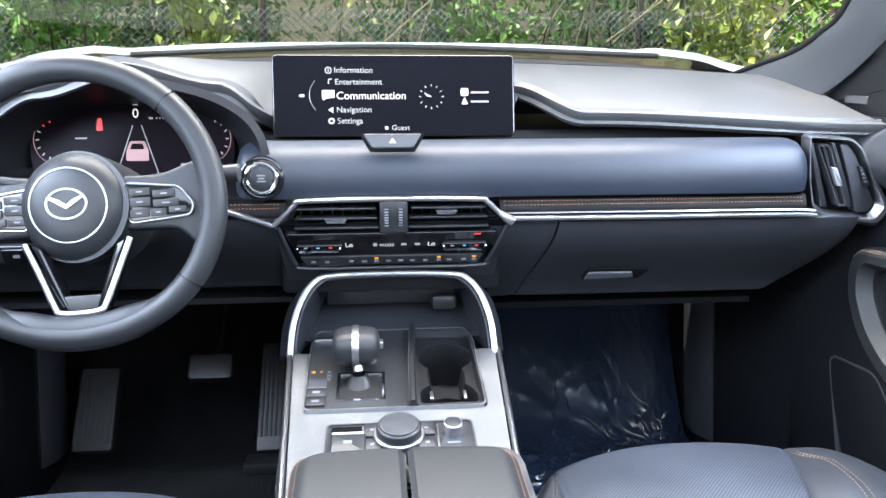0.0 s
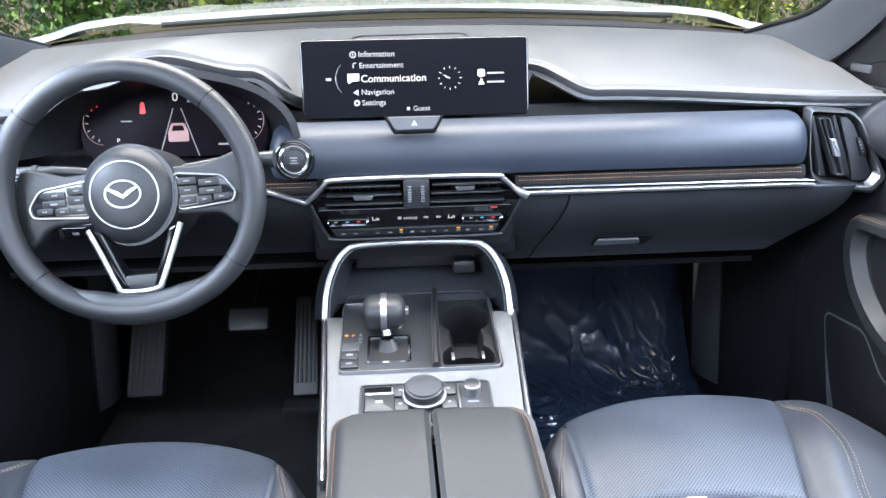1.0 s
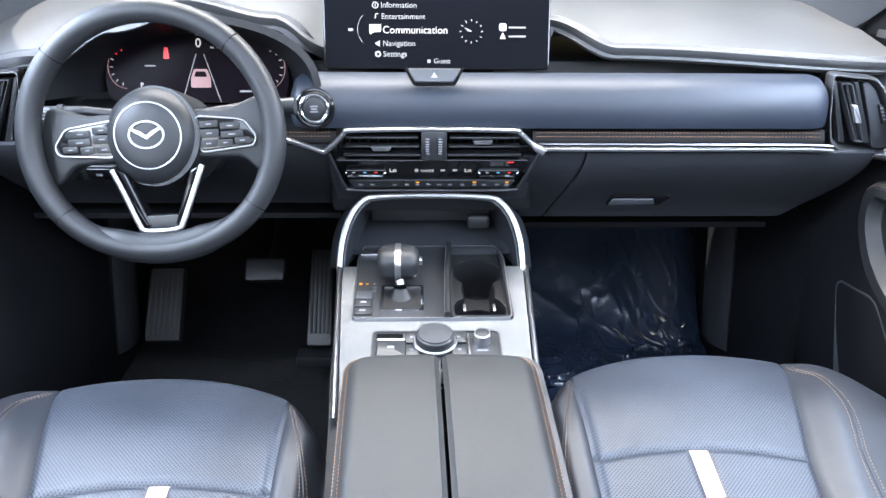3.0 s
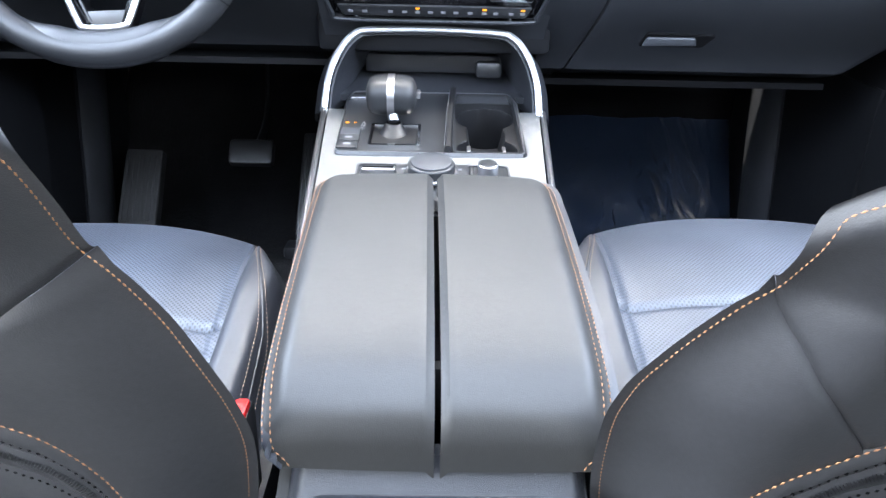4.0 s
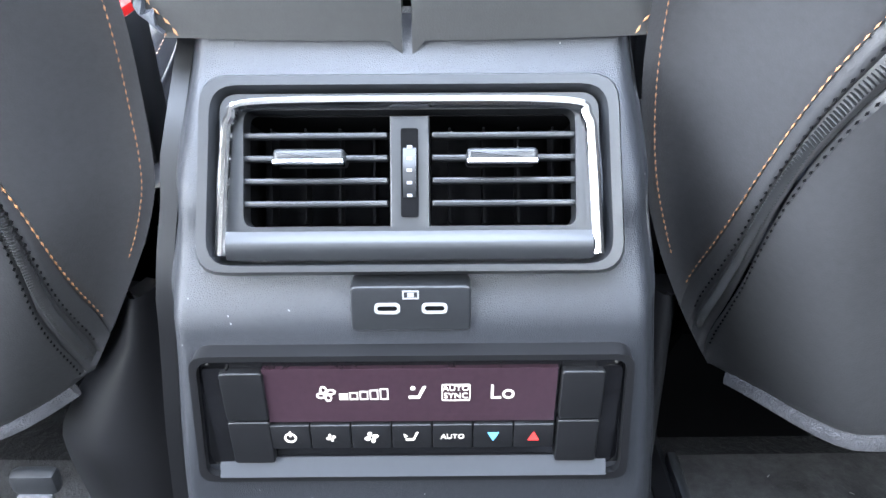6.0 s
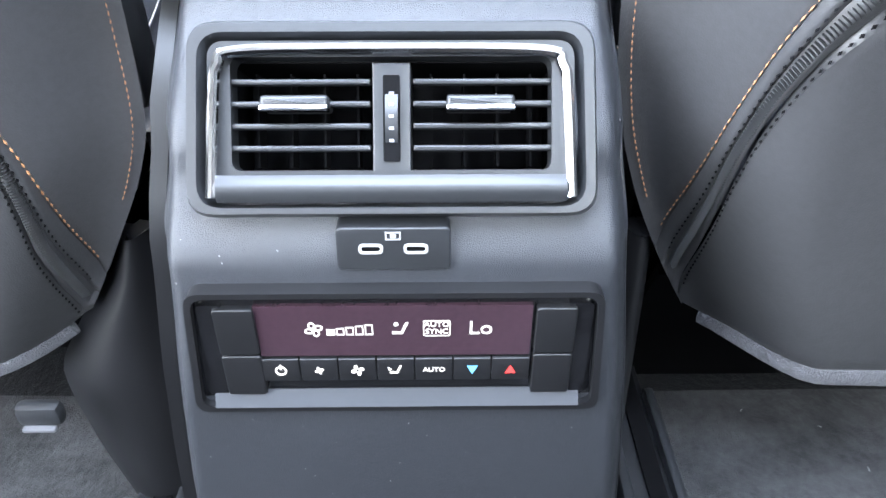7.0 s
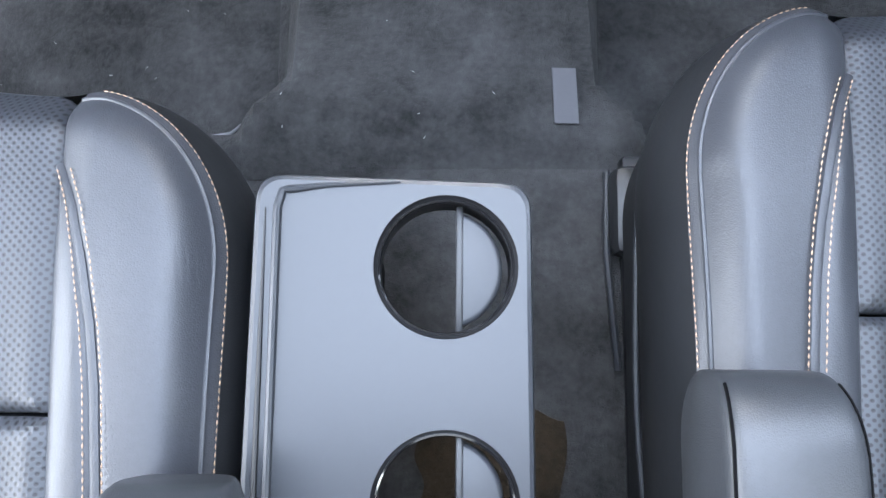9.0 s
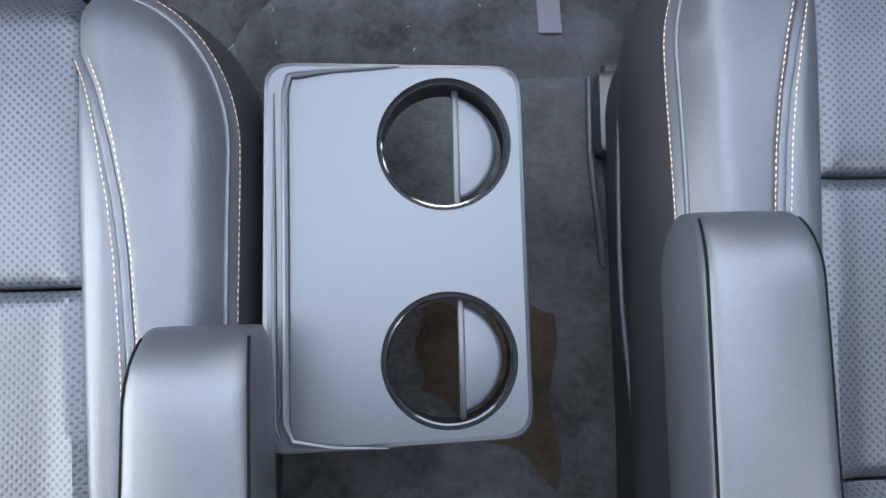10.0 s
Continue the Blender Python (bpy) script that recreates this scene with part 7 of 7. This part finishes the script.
for k in range(120):
    if k < 60:
        x, y = rng.uniform(-0.5, 0.5), rng.uniform(-0.02, 0.42)
        z = floor_z(x, y) + 0.0035
        d = Vector((rng.uniform(-1, 1), rng.uniform(-1, 1), 0.1)).normalized() * rng.uniform(0.0006, 0.0022)
        n = Vector((0, 0, 0.0004))
    else:
        u, v = rng.random(), rng.random()
        p = rear_skin(u, v)
        x, y, z = p[0], p[1] - 0.0006, p[2]
        d = Vector((rng.uniform(-0.4, 0.4), 0, rng.uniform(-1, 1))).normalized() * rng.uniform(0.0002, 0.0006)
        n = Vector((0, -0.0003, 0))
    side_ = d.cross(n).normalized() * 0.00025
    join_mesh(bm, [Vector((x, y, z)) - d - side_, Vector((x, y, z)) + d - side_, Vector((x, y, z)) + d + side_, Vector((x, y, z)) - d + side_, Vector((x, y, z)) + n], [(0, 1, 4), (1, 2, 4), (2, 3, 4), (3, 0, 4)])
single("lint", bm, DUST, "scattered pale lint and dust specks", "lint", kind="stuff")

# ---- outside: bank, fence, scrub ----
GRASS = surface("dry_grass_ground", (0.07, 0.06, 0.03), 0.95, vary=0.5, grain=0.6, grain_scale=40, wear=2.5)
LEAF = surface("green_leaf", (0.13, 0.24, 0.035), 0.5, vary=0.35, wear=6)
LEAF_PALE = surface("yellow_green_leaf", (0.28, 0.32, 0.06), 0.5, vary=0.3, wear=6)
STRAW = surface("dry_stalk", (0.36, 0.29, 0.17), 0.8, vary=0.25)
BARK = surface("bark", (0.10, 0.07, 0.045), 0.9, vary=0.4, grain=0.6, grain_scale=60)
WIRE = surface("galvanised_wire", (0.45, 0.46, 0.47), 0.5, metal=0.7, vary=0.1)
FENCE_Y = 6.3


def ground_z(x, y):
    r = smooth((y - 3.2) / 2.4)
    return -0.52 + 0.95 * r + 0.05 * noise.noise(Vector((x * 0.8, y * 0.8, 1))) * (1 if y > 2.9 else 0.2) + 6.0 * smooth((y - 8.2) / 7.0)


def ground_f(u, v):
    x, y = lerp(-1, 1, u), lerp(-1, 1, v)
    x, y = 60 * x * abs(x) ** 1.2, 60 * y * abs(y) ** 1.2
    return (x, y, ground_z(x, y))


single("ground", sheet(ground_f, 110, 110), GRASS, "rough grass ground rising to a bank", "ground", kind="structure")

fence = thing("chain_link_fence", "grey chain-link fence on steel posts", "fence")
fm_ = Matrix(((1, 0, 0, 0), (0, 0, -1, FENCE_Y), (0, 1, 0, ground_z(0, FENCE_Y) + 0.02), (0, 0, 0, 1)))
P = 0.062
bm = fresh()
for sgn in (-1, 1):
    for k in range(-64, 64):
        n = 30
        pts = [fm_ @ Vector((P * (k + sgn * j / 2), P * j / 2, 0.004 * (1 if j % 2 else -1) * sgn)) for j in range(n)]
        tube(pts, [(0.0032, 0), (-0.0016, 0.0028), (-0.0016, -0.0028)], up=(0, 1, 0), bm=bm)
wires = part("wire_mesh", bm, WIRE, fence)
wires["kind"] = "stuff"
for x in (-4.2, -2.55, -0.95, 0.7, 2.25, 4.0):
    part("post", tube([(x, FENCE_Y + 0.03, ground_z(x, FENCE_Y) - 0.1), (x, FENCE_Y + 0.03, ground_z(x, FENCE_Y) + 1.9)], profile_round(0.06, 0.06, 12)), BARK, fence, "weathered fence post")


def shrub(x, y, w, h, n, leaf, seed):
    """A loose bush: stems and many small leaves."""
    r = random.Random(seed)
    t = thing("shrub", "leafy green shrub by the fence", "shrub", "shrubs along the fence")
    z0 = ground_z(x, y)
    bm = fresh()
    tips = []
    for k in range(9):
        q = [Vector((x + r.uniform(-0.2, 0.2) * w, y + r.uniform(-0.1, 0.1), z0 - 0.05))]
        d = Vector((r.uniform(-0.5, 0.5) * w, r.uniform(-0.25, 0.25), h * r.uniform(0.6, 1.0)))
        for j in range(5):
            q.append(q[-1] + d / 5 + Vector((r.uniform(-0.05, 0.05), r.uniform(-0.04, 0.04), 0)))
        tube(q, profile_round(0.016, 0.016, 6), bm=bm, scale=lambda s: 1 - 0.75 * s)
        tips += q[1:]
    part("stems", bm, BARK, t)
    bm = fresh()
    for k in range(n):
        p = r.choice(tips) + Vector((r.gauss(0, 0.16) * w, r.gauss(0, 0.13), r.gauss(0, 0.14)))
        a = Matrix.LocRotScale(p, Euler((r.uniform(-1.2, 1.2), r.uniform(-1.2, 1.2), r.uniform(0, 6.3))), Vector.Fill(3, r.uniform(0.6, 1.3)))
        join_mesh(bm, [a @ Vector(v) for v in ((-0.045, 0, 0), (0, -0.028, 0.012), (0.05, 0, 0), (0, 0.028, 0.012), (0, 0, -0.004))], [(0, 1, 4), (1, 2, 4), (2, 3, 4), (3, 0, 4)])
    c = part("leaves", bm, leaf, t)
    c["kind"] = "stuff"


shrub(-2.5, 6.0, 0.7, 1.7, 900, LEAF, 1)
shrub(-1.35, 5.95, 0.55, 1.6, 700, LEAF_PALE, 2)
shrub(-3.6, 6.1, 0.6, 1.0, 500, LEAF, 3)
shrub(1.15, 6.0, 0.9, 1.6, 900, LEAF, 4)
shrub(2.9, 6.0, 0.9, 1.3, 900, LEAF_PALE, 5)
shrub(0.2, 7.4, 2.0, 3.4, 1600, LEAF, 6)
shrub(-1.9, 7.5, 2.2, 3.4, 1600, LEAF, 7)
shrub(2.6, 7.5, 2.2, 3.4, 1600, LEAF, 8)
shrub(3.9, 6.0, 0.8, 1.2, 700, LEAF, 9)

r = random.Random(5)
for leaf, word, count in ((LEAF, "dense green leaves of the thicket", 15000), (LEAF_PALE, "sunlit yellow-green leaves of the thicket", 6000)):
    bm = fresh()
    for k in range(count):
        x = r.uniform(-6.5, 6.5)
        z = r.uniform(0.3, 3.3)
        y = 7.3 + 0.9 * r.random() + 0.35 * noise.noise(Vector((x * 1.3, z * 1.3, 4)))
        if noise.noise(Vector((x * 0.9, z * 0.9, 9 + count))) < -0.15:
            continue
        a = Matrix.LocRotScale(Vector((x, y, z)), Euler((r.uniform(-1.2, 1.2), r.uniform(-1.2, 1.2), r.uniform(0, 6.3))), Vector.Fill(3, r.uniform(0.8, 1.7)))
        join_mesh(bm, [a @ Vector(v) for v in ((-0.045, 0, 0), (0, -0.03, 0.012), (0.055, 0, 0), (0, 0.03, 0.012), (0, 0, -0.004))], [(0, 1, 4), (1, 2, 4), (2, 3, 4), (3, 0, 4)])
    single("thicket", bm, leaf, word, "thicket", kind="stuff")

r = random.Random(11)
bm = fresh()
for k in range(5200):
    x, y = r.uniform(-4.6, 4.6), r.uniform(4.2, 6.4)
    h = r.uniform(0.08, 0.30) * (1.8 if r.random() < 0.06 else 1)
    z, a = ground_z(x, y) - 0.02, r.uniform(0, 6.3)
    d, b = Vector((math.cos(a), math.sin(a), 0)), Vector((r.gauss(0, 0.35), r.gauss(0, 0.25), 1)) * h
    p = Vector((x, y, z))
    join_mesh(bm, [p - d * 0.006, p + d * 0.006, p + b * 0.6 + d * 0.004, p + b * 0.6 - d * 0.004, p + b + Vector((r.gauss(0, 0.05), 0, -0.02))], [(0, 1, 2, 3), (3, 2, 4)])
single("tall_grass", bm, STRAW, "dry straw-coloured grass on the bank", "grass", kind="stuff")
bm = fresh()
for k in range(3800):
    x, y = r.uniform(-4.6, 4.6), r.uniform(4.0, 6.3)
    h = r.uniform(0.08, 0.26)
    z, a = ground_z(x, y) - 0.02, r.uniform(0, 6.3)
    d, b = Vector((math.cos(a), math.sin(a), 0)), Vector((r.gauss(0, 0.3), r.gauss(0, 0.2), 1)) * h
    p = Vector((x, y, z))
    join_mesh(bm, [p - d * 0.008, p + d * 0.008, p + b], [(0, 1, 2)])
single("green_grass", bm, LEAF, "green weeds on the bank", "grass", kind="stuff")
bm = fresh()
for k in range(46):
    x = r.choice((-2.7, -0.1, 0.5, 1.75, 2.2)) + r.gauss(0, 0.25)
    y = 6.1 + r.uniform(-0.1, 0.1)
    z = ground_z(x, y)
    tube([(x, y, z), (x + r.gauss(0, 0.15), y, z + 0.6), (x + r.gauss(0, 0.35), y, z + r.uniform(0.9, 1.7))], profile_round(0.012, 0.012, 5), bm=bm)
single("dry_stems", bm, STRAW, "bare dry stems leaning on the fence", "stems", kind="stuff")
